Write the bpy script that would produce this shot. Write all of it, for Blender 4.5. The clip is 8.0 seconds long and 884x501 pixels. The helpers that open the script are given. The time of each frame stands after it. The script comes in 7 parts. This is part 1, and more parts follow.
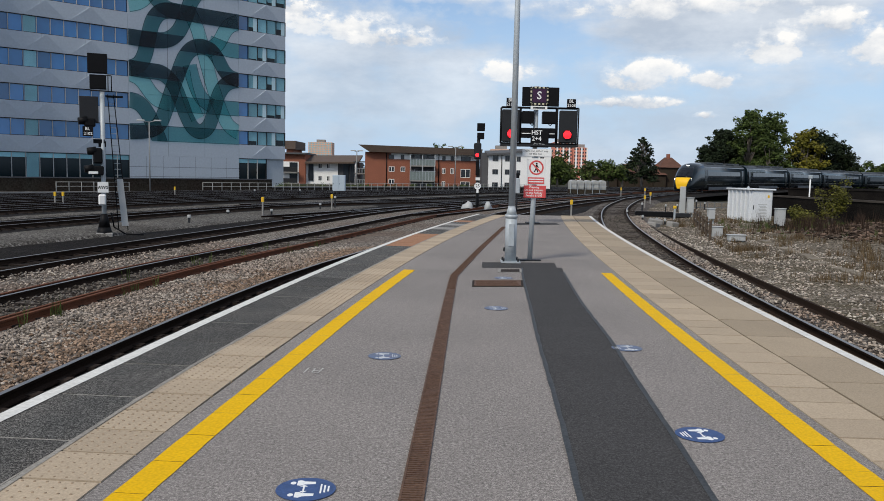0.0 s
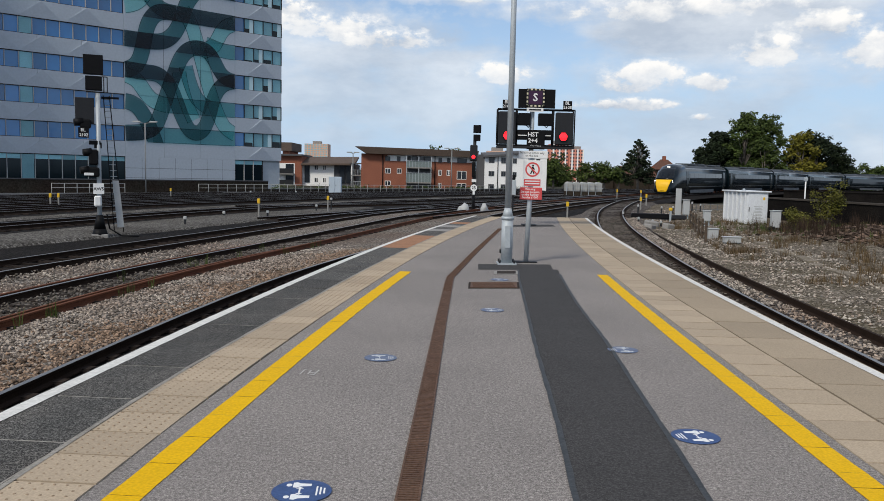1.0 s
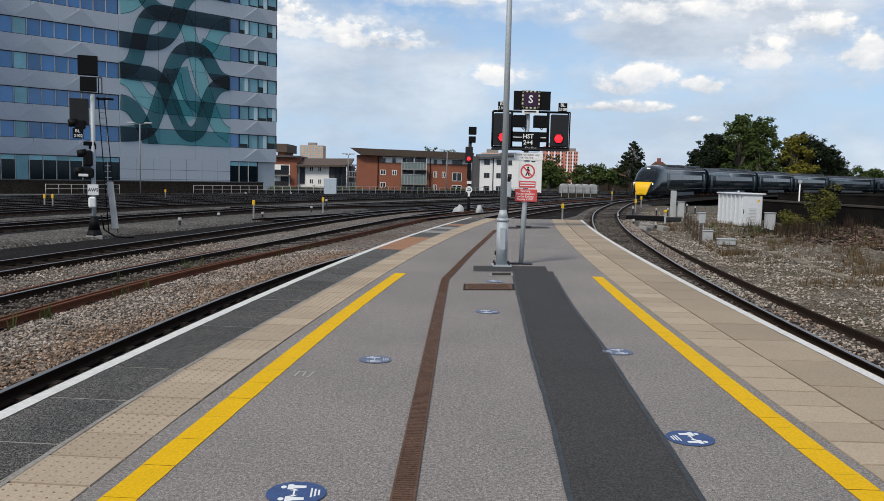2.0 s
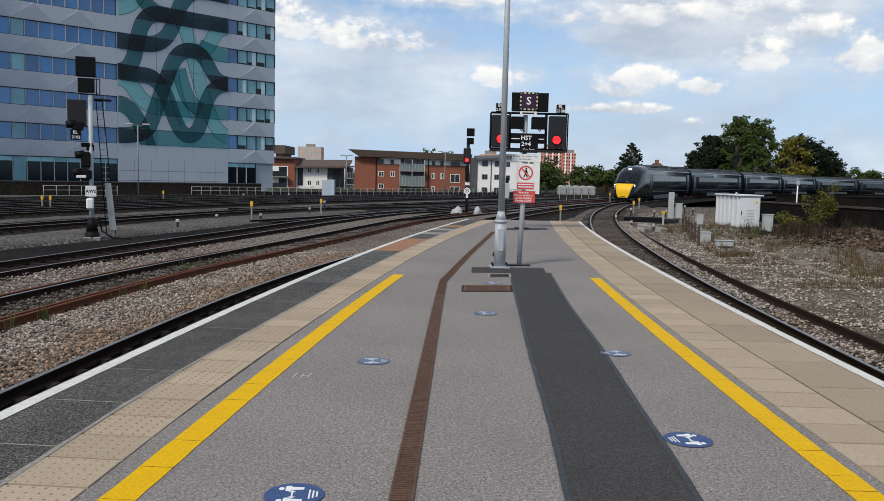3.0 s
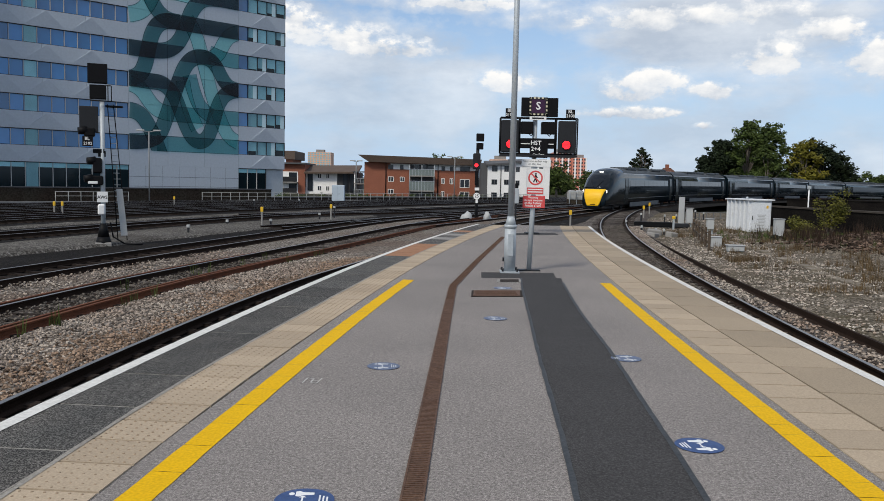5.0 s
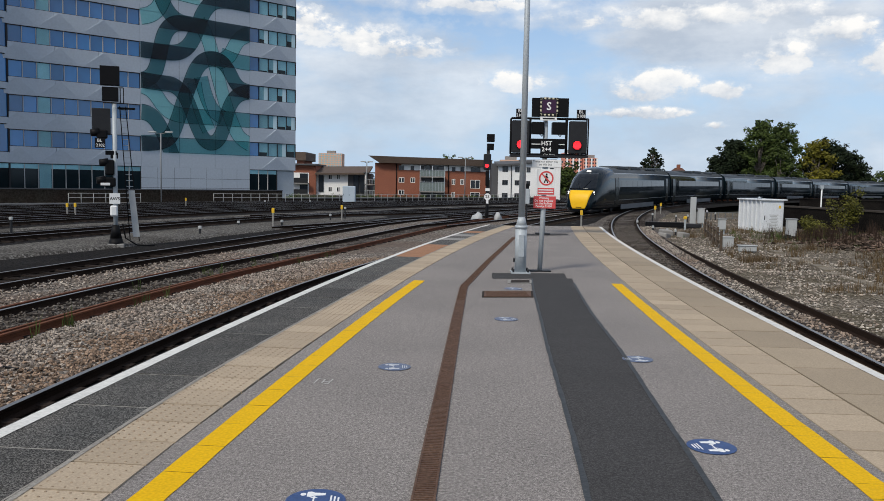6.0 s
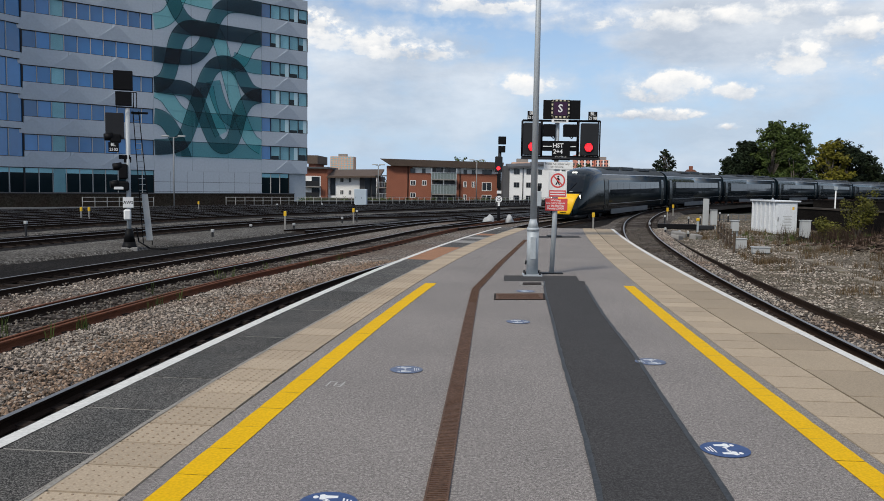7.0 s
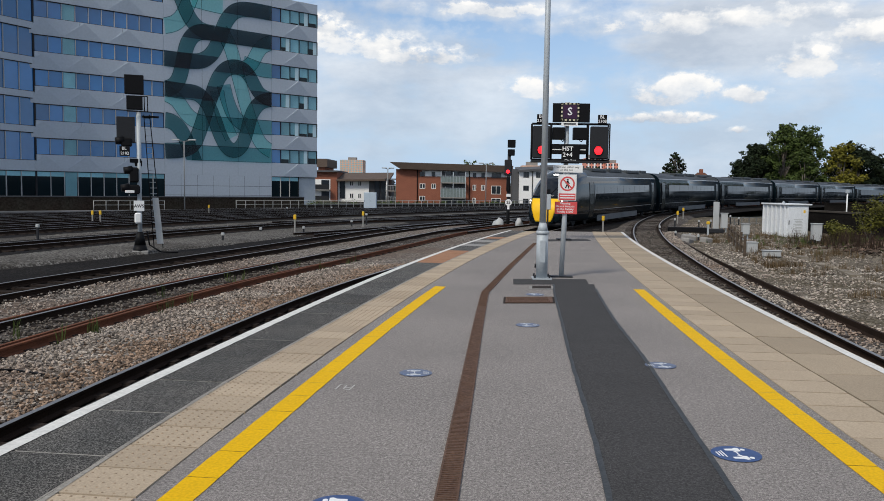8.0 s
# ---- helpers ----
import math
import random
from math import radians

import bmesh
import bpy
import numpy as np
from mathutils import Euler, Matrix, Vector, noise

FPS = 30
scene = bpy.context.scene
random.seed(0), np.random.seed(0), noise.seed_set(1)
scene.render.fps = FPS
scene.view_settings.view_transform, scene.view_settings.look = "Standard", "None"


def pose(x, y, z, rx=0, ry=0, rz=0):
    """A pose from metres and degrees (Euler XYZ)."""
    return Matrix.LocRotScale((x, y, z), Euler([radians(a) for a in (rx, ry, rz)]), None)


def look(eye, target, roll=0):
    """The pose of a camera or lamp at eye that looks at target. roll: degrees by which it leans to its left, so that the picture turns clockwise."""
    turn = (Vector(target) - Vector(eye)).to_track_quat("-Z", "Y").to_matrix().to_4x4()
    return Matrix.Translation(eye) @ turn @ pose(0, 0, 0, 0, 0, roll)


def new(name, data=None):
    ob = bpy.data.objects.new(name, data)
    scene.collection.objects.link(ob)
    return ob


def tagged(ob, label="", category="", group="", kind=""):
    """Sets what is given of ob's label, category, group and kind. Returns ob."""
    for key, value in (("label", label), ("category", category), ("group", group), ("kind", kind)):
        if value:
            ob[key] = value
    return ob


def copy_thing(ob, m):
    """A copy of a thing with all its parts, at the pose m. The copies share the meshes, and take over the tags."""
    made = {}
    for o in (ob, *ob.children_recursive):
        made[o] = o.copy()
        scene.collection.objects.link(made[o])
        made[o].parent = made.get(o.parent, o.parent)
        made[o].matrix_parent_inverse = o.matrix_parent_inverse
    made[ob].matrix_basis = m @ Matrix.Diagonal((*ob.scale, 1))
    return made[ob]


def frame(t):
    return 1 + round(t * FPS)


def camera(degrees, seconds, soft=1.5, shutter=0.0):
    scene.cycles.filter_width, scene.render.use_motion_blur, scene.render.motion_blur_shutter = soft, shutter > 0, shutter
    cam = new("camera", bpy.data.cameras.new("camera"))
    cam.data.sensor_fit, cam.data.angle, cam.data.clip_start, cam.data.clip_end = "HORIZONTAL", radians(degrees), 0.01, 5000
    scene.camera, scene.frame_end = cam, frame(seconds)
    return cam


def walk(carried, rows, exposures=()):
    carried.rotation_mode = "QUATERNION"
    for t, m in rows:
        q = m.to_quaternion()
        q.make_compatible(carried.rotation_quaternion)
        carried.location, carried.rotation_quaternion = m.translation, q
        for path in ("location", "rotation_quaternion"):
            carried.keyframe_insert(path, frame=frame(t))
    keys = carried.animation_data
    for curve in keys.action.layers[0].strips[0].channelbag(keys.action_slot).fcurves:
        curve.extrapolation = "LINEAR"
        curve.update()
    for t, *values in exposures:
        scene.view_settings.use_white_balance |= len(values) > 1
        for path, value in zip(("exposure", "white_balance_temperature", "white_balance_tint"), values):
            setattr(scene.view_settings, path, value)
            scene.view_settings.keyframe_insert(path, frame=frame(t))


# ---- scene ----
EYE = Vector((0.0, 0.0, 1.58))


def aim(yaw, down, roll):
    a, b = radians(yaw), radians(down)
    ahead = Vector((math.sin(a) * math.cos(b), math.cos(a) * math.cos(b), -math.sin(b)))
    return look(EYE, EYE + ahead, roll)


cam = camera(56.8, 8.0, soft=0.6)
walk(cam, [(t, aim(yaw, down, roll)) for t, yaw, down, roll in (
    (0.0, 0.0, 5.437, 1.2), (0.5, 0.082, 5.372, 1.213), (1.0, 0.266, 5.309, 1.263), (1.5, 0.461, 5.227, 1.337),
    (3.0, 0.737, 5.078, 1.391), (3.5, 0.737, 4.952, 1.418), (4.0, 0.654, 4.871, 1.39), (4.5, 0.394, 4.767, 1.333),
    (6.0, -0.708, 4.699, 1.109), (6.5, -1.077, 4.595, 1.022), (7.0, -1.531, 4.527, 0.879), (7.5, -1.89, 4.438, 0.801),
    (8.0, -2.196, 4.306, 0.838))], exposures=((0.0, 0.0), (8.0, 0.0)))

# ---- light ----
SUN_UP, SUN_ROUND = radians(46), radians(215)  # behind the camera, veiled by cloud


def build_world():
    world = bpy.data.worlds.new("sky")
    scene.world = world
    world.use_nodes = True
    nt = world.node_tree
    nd, ln = nt.nodes, nt.links
    nd.clear()
    out, back = nd.new("ShaderNodeOutputWorld"), nd.new("ShaderNodeBackground")
    sky = nd.new("ShaderNodeTexSky")
    sky.sky_type, sky.sun_disc = "NISHITA", False
    sky.sun_elevation, sky.sun_rotation = SUN_UP, SUN_ROUND
    sky.air_density, sky.dust_density, sky.ozone_density = 1.0, 1.2, 1.5
    co = nd.new("ShaderNodeTexCoord")
    sep = nd.new("ShaderNodeSeparateXYZ")
    ln.new(co.outputs["Generated"], sep.inputs[0])

    def op(kind, a, b=None, clamp=False):
        m = nd.new("ShaderNodeMath")
        m.operation, m.use_clamp = kind, clamp
        for k, v in enumerate((a, b)):
            if v is None:
                continue
            if isinstance(v, (int, float)):
                m.inputs[k].default_value = v
            else:
                ln.new(v, m.inputs[k])
        return m.outputs[0]

    # azimuth and elevation, in tangents of the angle
    flat = op("SQRT", op("ADD", op("MULTIPLY", sep.outputs[0], sep.outputs[0]), op("MULTIPLY", sep.outputs[1], sep.outputs[1])))
    azim = op("ARCTAN2", sep.outputs[0], sep.outputs[1])
    elev = op("DIVIDE", sep.outputs[2], op("MAXIMUM", flat, 0.01))
    deck = op("ADD", op("MAXIMUM", elev, 0.0), 0.10)
    comb = nd.new("ShaderNodeCombineXYZ")
    ln.new(op("DIVIDE", azim, op("POWER", deck, 0.35)), comb.inputs[0])
    ln.new(op("DIVIDE", -0.55, deck), comb.inputs[1])

    def fbm(scale, detail, rough, offset, stretch=(1, 1, 1), src=comb):
        mp = nd.new("ShaderNodeMapping")
        mp.inputs["Location"].default_value, mp.inputs["Scale"].default_value = offset, stretch
        ln.new(src.outputs[0], mp.inputs[0])
        n = nd.new("ShaderNodeTexNoise")
        n.inputs["Scale"].default_value, n.inputs["Detail"].default_value, n.inputs["Roughness"].default_value = scale, detail, rough
        ln.new(mp.outputs[0], n.inputs[0])
        return n.outputs[0]

    flatco = nd.new("ShaderNodeCombineXYZ")
    ln.new(azim, flatco.inputs[0])
    ln.new(elev, flatco.inputs[1])
    wob = op("SUBTRACT", fbm(9.0, 6.0, 0.62, (3, 1, 0), (1, 1.6, 1), flatco), 0.5)
    fine = op("SUBTRACT", fbm(30.0, 5.0, 0.6, (7, 2, 0), (1, 1.4, 1), flatco), 0.5)
    cover = op("ADD", fbm(4.2, 6.0, 0.55, (1.7, 0.35, 0), (1, 2.4, 1), flatco), op("MULTIPLY", fine, 0.12))
    veil = nd.new("ShaderNodeMapRange")
    veil.interpolation_type = "SMOOTHSTEP"
    veil.inputs["From Min"].default_value, veil.inputs["From Max"].default_value = 0.37, 0.60
    ln.new(cover, veil.inputs["Value"])
    total = veil.outputs[0]
    # heaped clouds low in the sky: azimuth, elevation, half width, half height
    heap, lit = None, None
    for a, e, w, hgt in ((-0.140, 0.168, 0.088, 0.026), (-0.185, 0.180, 0.040, 0.030), (-0.060, 0.160, 0.060, 0.018), (0.070, 0.119, 0.040, 0.018), (0.235, 0.115, 0.050, 0.024), (0.222, 0.087, 0.064, 0.009), (0.308, 0.110, 0.032, 0.014),
                         (0.374, 0.141, 0.046, 0.026), (0.304, 0.069, 0.016, 0.007), (0.428, 0.172, 0.045, 0.018), (0.480, 0.140, 0.040, 0.030), (0.27, 0.196, 0.15, 0.016),
                         (0.02, 0.215, 0.10, 0.012), (-0.34, 0.19, 0.12, 0.05), (0.66, 0.13, 0.09, 0.03)):
        dx = op("DIVIDE", op("SUBTRACT", op("ADD", azim, op("MULTIPLY", wob, 0.05)), a), w)
        rise = op("DIVIDE", op("SUBTRACT", op("ADD", elev, op("MULTIPLY", wob, 0.030)), e), hgt)
        dy = op("MAXIMUM", rise, op("MULTIPLY", rise, -1.5))
        r = op("ADD", op("MULTIPLY", dx, dx), op("MULTIPLY", dy, dy))
        m = op("MULTIPLY", op("SUBTRACT", 1.10, op("ADD", r, op("MULTIPLY", fine, -3.5))), 1.35, True)
        soft = op("MULTIPLY", op("SUBTRACT", 1.0, op("ADD", op("MULTIPLY", r, 0.30), op("MULTIPLY", fine, -2.2))), 0.85, True)
        v = op("MULTIPLY", m, op("ADD", op("MULTIPLY", op("ADD", rise, op("MULTIPLY", fine, 3.2)), 0.75), 0.40, True), True)
        heap = m if heap is None else op("MAXIMUM", heap, m)
        total = op("MAXIMUM", total, soft)
        lit = v if lit is None else op("MAXIMUM", lit, v)
    shade = nd.new("ShaderNodeMapRange")
    shade.inputs["From Min"].default_value, shade.inputs["From Max"].default_value = 0.38, 0.66
    ln.new(fbm(6.0, 6.0, 0.6, (5.2, 2.1, 0), (1, 2.2, 1), flatco), shade.inputs["Value"])
    cloud = nd.new("ShaderNodeMixRGB")
    cloud.inputs[1].default_value, cloud.inputs[2].default_value = (0.50, 0.565, 0.66, 1), (0.80, 0.845, 0.90, 1)
    ln.new(shade.outputs[0], cloud.inputs[0])
    bright = nd.new("ShaderNodeMixRGB")
    bright.inputs[2].default_value = (1.0, 0.99, 0.97, 1)
    ln.new(lit, bright.inputs[0])
    ln.new(cloud.outputs[0], bright.inputs[1])
    blue = nd.new("ShaderNodeMixRGB")
    blue.blend_type = "MULTIPLY"
    blue.inputs[0].default_value = 1
    blue.inputs[2].default_value = (0.105, 0.115, 0.13, 1)
    ln.new(sky.outputs[0], blue.inputs[1])
    haze = nd.new("ShaderNodeMixRGB")
    haze.inputs[2].default_value = (0.50, 0.675, 0.90, 1)
    near = nd.new("ShaderNodeMapRange")
    near.interpolation_type = "SMOOTHSTEP"
    near.inputs["From Min"].default_value, near.inputs["From Max"].default_value = 0.34, 0.0
    ln.new(elev, near.inputs["Value"])
    ln.new(op("MULTIPLY", near.outputs[0], 0.85), haze.inputs[0])
    ln.new(blue.outputs[0], haze.inputs[1])
    mix = nd.new("ShaderNodeMixRGB")
    high = nd.new("ShaderNodeMapRange")
    high.interpolation_type = "SMOOTHSTEP"
    high.inputs["From Min"].default_value, high.inputs["From Max"].default_value = 0.06, 0.20
    high.inputs["To Min"].default_value = 0.62
    ln.new(elev, high.inputs["Value"])
    ln.new(op("MAXIMUM", op("MULTIPLY", op("MULTIPLY", total, high.outputs[0]), 0.95), heap), mix.inputs[0])
    ln.new(haze.outputs[0], mix.inputs[1])
    ln.new(bright.outputs[0], mix.inputs[2])
    ln.new(mix.outputs[0], back.inputs[0])
    back.inputs[1].default_value = 1.0
    ln.new(back.outputs[0], out.inputs[0])


build_world()
sun = new("sun", bpy.data.lights.new("sun", "SUN"))
sun.data.energy, sun.data.angle, sun.data.color = 2.45, radians(12), (1.0, 0.93, 0.80)
sun.matrix_world = look((0, 0, 60), Vector((0, 0, 60)) - Vector((math.sin(SUN_ROUND) * math.cos(SUN_UP), math.cos(SUN_ROUND) * math.cos(SUN_UP), math.sin(SUN_UP))))

# ---- materials ----


def mat(name, base, rough=0.8, metal=0.0, var=0.25, scale=6.0, fine=60.0, bump=0.2, dist=0.01, tint=None, piece=0.0, island=0.0, spec=0.22, stretch=(1, 1, 1), glow=0.0, coat=0.0, speck=0.0, chips=0.0, chip_amp=0.6):
    """Two scales of noise in colour, fine relief; piece/island: variation from piece to piece."""
    m = bpy.data.materials.new(name)
    m.use_nodes = True
    nd, ln = m.node_tree.nodes, m.node_tree.links
    b = nd["Principled BSDF"]
    b.inputs["Roughness"].default_value, b.inputs["Metallic"].default_value = rough, metal
    b.inputs["Specular IOR Level"].default_value = spec
    b.inputs["Coat Weight"].default_value = coat
    co, mp = nd.new("ShaderNodeTexCoord"), nd.new("ShaderNodeMapping")
    mp.inputs["Scale"].default_value = stretch
    ln.new(co.outputs["Object"], mp.inputs[0])
    big, small = nd.new("ShaderNodeTexNoise"), nd.new("ShaderNodeTexNoise")
    for n, s, d in ((big, scale, 4), (small, fine, 3)):
        n.inputs["Scale"].default_value, n.inputs["Detail"].default_value = s, d
        ln.new(mp.outputs[0], n.inputs[0])
    other = tint or [c * 0.55 for c in base]
    mix = nd.new("ShaderNodeMixRGB")
    mix.inputs[1].default_value, mix.inputs[2].default_value = (*base, 1), (*other, 1)
    ramp = nd.new("ShaderNodeMapRange")
    ramp.inputs["From Min"].default_value, ramp.inputs["From Max"].default_value = 0.35, 0.7
    ramp.inputs["To Max"].default_value = min(1.0, var * 2)
    ln.new(big.outputs[0], ramp.inputs["Value"])
    ln.new(ramp.outputs[0], mix.inputs[0])
    fin = nd.new("ShaderNodeMapRange")
    fin.inputs["From Min"].default_value, fin.inputs["From Max"].default_value = 0.3, 0.7
    fin.inputs["To Min"].default_value, fin.inputs["To Max"].default_value = 1 - var - speck, 1 + var + speck
    ln.new(small.outputs[0], fin.inputs["Value"])
    hsv = nd.new("ShaderNodeHueSaturation")
    ln.new(mix.outputs[0], hsv.inputs["Color"])
    val = fin.outputs[0]
    if chips:  # stone chips showing in the surface
        vo = nd.new("ShaderNodeTexVoronoi")
        vo.inputs["Scale"].default_value = chips
        ln.new(co.outputs["Object"], vo.inputs["Vector"])
        sp = nd.new("ShaderNodeSeparateColor")
        ln.new(vo.outputs["Color"], sp.inputs[0])
        cr = nd.new("ShaderNodeMapRange")
        cr.interpolation_type = "SMOOTHSTEP"
        cr.inputs["From Min"].default_value, cr.inputs["From Max"].default_value = 0.25, 1.0
        cr.inputs["To Min"].default_value, cr.inputs["To Max"].default_value = 1 - chip_amp * 0.55, 1 + chip_amp
        ln.new(sp.outputs[0], cr.inputs["Value"])
        mc = nd.new("ShaderNodeMath")
        mc.operation = "MULTIPLY"
        ln.new(val, mc.inputs[0])
        ln.new(cr.outputs[0], mc.inputs[1])
        val = mc.outputs[0]
    if piece or island:
        src = nd.new("ShaderNodeObjectInfo").outputs["Random"] if piece else nd.new("ShaderNodeNewGeometry").outputs["Random Per Island"]
        rr = nd.new("ShaderNodeMapRange")
        rr.inputs["To Min"].default_value, rr.inputs["To Max"].default_value = 1 - (piece or island), 1 + (piece or island)
        ln.new(src, rr.inputs["Value"])
        mu = nd.new("ShaderNodeMath")
        mu.operation = "MULTIPLY"
        ln.new(val, mu.inputs[0])
        ln.new(rr.outputs[0], mu.inputs[1])
        val = mu.outputs[0]
    ln.new(val, hsv.inputs["Value"])
    ln.new(hsv.outputs[0], b.inputs["Base Color"])
    if bump:
        bp = nd.new("ShaderNodeBump")
        bp.inputs["Strength"].default_value, bp.inputs["Distance"].default_value = bump, dist
        ln.new(small.outputs[0], bp.inputs["Height"])
        ln.new(bp.outputs[0], b.inputs["Normal"])
    if glow:
        b.inputs["Emission Color"].default_value, b.inputs["Emission Strength"].default_value = (*base, 1), glow
    return m


def cells(name, a, b_, c, scale, rough=0.9, dist=0.03, bump=0.8, stain=None, stain_scale=0.5):
    """Loose stone: cells in several tones with relief, stained in large patches."""
    m = bpy.data.materials.new(name)
    m.use_nodes = True
    nd, ln = m.node_tree.nodes, m.node_tree.links
    p = nd["Principled BSDF"]
    p.inputs["Roughness"].default_value, p.inputs["Specular IOR Level"].default_value = rough, 0.1
    co = nd.new("ShaderNodeTexCoord")
    v = nd.new("ShaderNodeTexVoronoi")
    v.inputs["Scale"].default_value = scale
    ln.new(co.outputs["Object"], v.inputs["Vector"])
    ramp = nd.new("ShaderNodeValToRGB")
    el = ramp.color_ramp.elements
    el[0].color, el[1].color = (*a, 1), (*c, 1)
    el.new(0.5).color = (*b_, 1)
    sep = nd.new("ShaderNodeSeparateColor")
    ln.new(v.outputs["Color"], sep.inputs[0])
    ln.new(sep.outputs[0], ramp.inputs[0])
    n = nd.new("ShaderNodeTexNoise")
    n.inputs["Scale"].default_value, n.inputs["Detail"].default_value = stain_scale, 5
    ln.new(co.outputs["Object"], n.inputs[0])
    mr = nd.new("ShaderNodeMapRange")
    mr.inputs["From Min"].default_value, mr.inputs["From Max"].default_value = 0.42, 0.68
    mr.inputs["To Max"].default_value = 0.75
    ln.new(n.outputs[0], mr.inputs["Value"])
    mix = nd.new("ShaderNodeMixRGB")
    mix.inputs[2].default_value = (*(stain or a), 1)
    ln.new(mr.outputs[0], mix.inputs[0])
    ln.new(ramp.outputs[0], mix.inputs[1])
    # crevice shade between the stones is painted into the colour
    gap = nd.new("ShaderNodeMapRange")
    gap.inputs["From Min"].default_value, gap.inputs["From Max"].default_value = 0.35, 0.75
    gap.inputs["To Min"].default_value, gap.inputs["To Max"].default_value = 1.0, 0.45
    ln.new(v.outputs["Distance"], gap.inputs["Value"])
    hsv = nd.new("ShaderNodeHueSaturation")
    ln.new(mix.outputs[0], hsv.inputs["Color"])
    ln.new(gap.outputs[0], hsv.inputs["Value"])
    ln.new(hsv.outputs[0], p.inputs["Base Color"])
    bp = nd.new("ShaderNodeBump")
    bp.invert = True
    bp.inputs["Strength"].default_value, bp.inputs["Distance"].default_value = bump, dist
    ln.new(v.outputs["Distance"], bp.inputs["Height"])
    ln.new(bp.outputs[0], p.inputs["Normal"])
    return m


M = {}
M["tarmac"] = mat("tarmac", (0.238, 0.216, 0.202), 0.95, var=0.24, scale=0.6, fine=50, bump=0.4, dist=0.006, tint=(0.160, 0.147, 0.140), speck=0.08, spec=0.12, chips=230, chip_amp=0.50)
M["new_tarmac"] = mat("new_tarmac", (0.058, 0.056, 0.056), 0.9, var=0.2, scale=1.3, fine=60, bump=0.35, dist=0.005, tint=(0.042, 0.041, 0.041), speck=0.08, spec=0.10, chips=190, chip_amp=0.40)
M["seal"] = mat("seal", (0.05, 0.055, 0.06), 0.6, var=0.3, scale=8)
M["coper_dark"] = mat("coper_dark", (0.068, 0.066, 0.062), 0.85, var=0.25, scale=2, fine=110, bump=0.3, dist=0.004, tint=(0.12, 0.11, 0.10), piece=0.22, speck=0.2, spec=0.15, chips=150, chip_amp=1.2)
M["coper_tan"] = mat("coper_tan", (0.335, 0.268, 0.192), 0.9, var=0.16, scale=1.6, fine=90, bump=0.3, dist=0.004, tint=(0.27, 0.22, 0.16), piece=0.12, spec=0.15)
M["tactile"] = mat("tactile", (0.40, 0.32, 0.232), 0.9, var=0.14, scale=2, fine=80, bump=0.3, dist=0.003, tint=(0.34, 0.27, 0.195), piece=0.10, spec=0.15)
M["terracotta"] = mat("terracotta", (0.33, 0.17, 0.095), 0.9, var=0.2)
M["white_line"] = mat("white_line", (0.64, 0.63, 0.60), 0.85, var=0.12, scale=5, fine=40, tint=(0.40, 0.39, 0.36), spec=0.1)
M["yellow_line"] = mat("yellow_line", (0.72, 0.42, 0.004), 0.75, var=0.12, scale=3, fine=60, tint=(0.58, 0.34, 0.01), bump=0.3, dist=0.003, spec=0.12)
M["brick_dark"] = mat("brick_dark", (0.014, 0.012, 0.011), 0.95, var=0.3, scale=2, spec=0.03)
M["drain"] = mat("drain", (0.135, 0.078, 0.052), 0.75, 0.3, var=0.3, scale=5, fine=50, tint=(0.09, 0.05, 0.035))
M["drain_dark"] = mat("drain_dark", (0.03, 0.022, 0.018), 0.9)
M["blue_sticker"] = mat("blue_sticker", (0.045, 0.085, 0.21), 0.55, var=0.15, scale=12)
M["chalk"] = mat("chalk", (0.50, 0.485, 0.465), 0.95, var=0.3, scale=30, spec=0.05)
M["blister"] = mat("blister", (0.31, 0.235, 0.16), 0.9, var=0.2, spec=0.15)
M["mortar"] = mat("mortar", (0.30, 0.28, 0.25), 0.95, var=0.25, scale=3, spec=0.1)
M["train_skirt"] = mat("train_skirt", (0.13, 0.135, 0.14), 0.6, var=0.25, scale=1.5, tint=(0.06, 0.062, 0.064))
M["white_paint"] = mat("white_paint", (0.78, 0.78, 0.77), 0.5, var=0.06, scale=2, tint=(0.62, 0.62, 0.60))
M["rail_side"] = mat("rail_side", (0.022, 0.014, 0.010), 0.8, 0.0, var=0.3, scale=3, tint=(0.034, 0.021, 0.015), spec=0.06)
M["rail_rust"] = mat("rail_rust", (0.16, 0.058, 0.028), 0.85, 0.2, var=0.3, scale=3, tint=(0.09, 0.04, 0.025))
M["rail_top"] = mat("rail_top", (0.36, 0.345, 0.33), 0.5, 1.0, var=0.1, scale=2, bump=0)
M["sleeper"] = mat("sleeper", (0.034, 0.026, 0.022), 0.95, var=0.35, scale=2.5, fine=30, island=0.3, tint=(0.016, 0.013, 0.012), spec=0.04)
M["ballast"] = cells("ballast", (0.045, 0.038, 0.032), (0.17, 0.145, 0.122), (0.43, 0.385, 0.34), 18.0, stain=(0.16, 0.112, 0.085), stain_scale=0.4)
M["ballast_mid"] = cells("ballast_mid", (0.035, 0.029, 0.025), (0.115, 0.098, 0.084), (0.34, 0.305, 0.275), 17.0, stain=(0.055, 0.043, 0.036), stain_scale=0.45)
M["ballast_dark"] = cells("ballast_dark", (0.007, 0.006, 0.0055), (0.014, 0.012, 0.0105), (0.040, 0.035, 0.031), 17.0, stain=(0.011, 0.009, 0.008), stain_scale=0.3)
M["stone"] = mat("stone", (0.31, 0.272, 0.232), 0.92, var=0.35, scale=0.5, fine=90, tint=(0.17, 0.108, 0.075), island=0.78, bump=0.3)
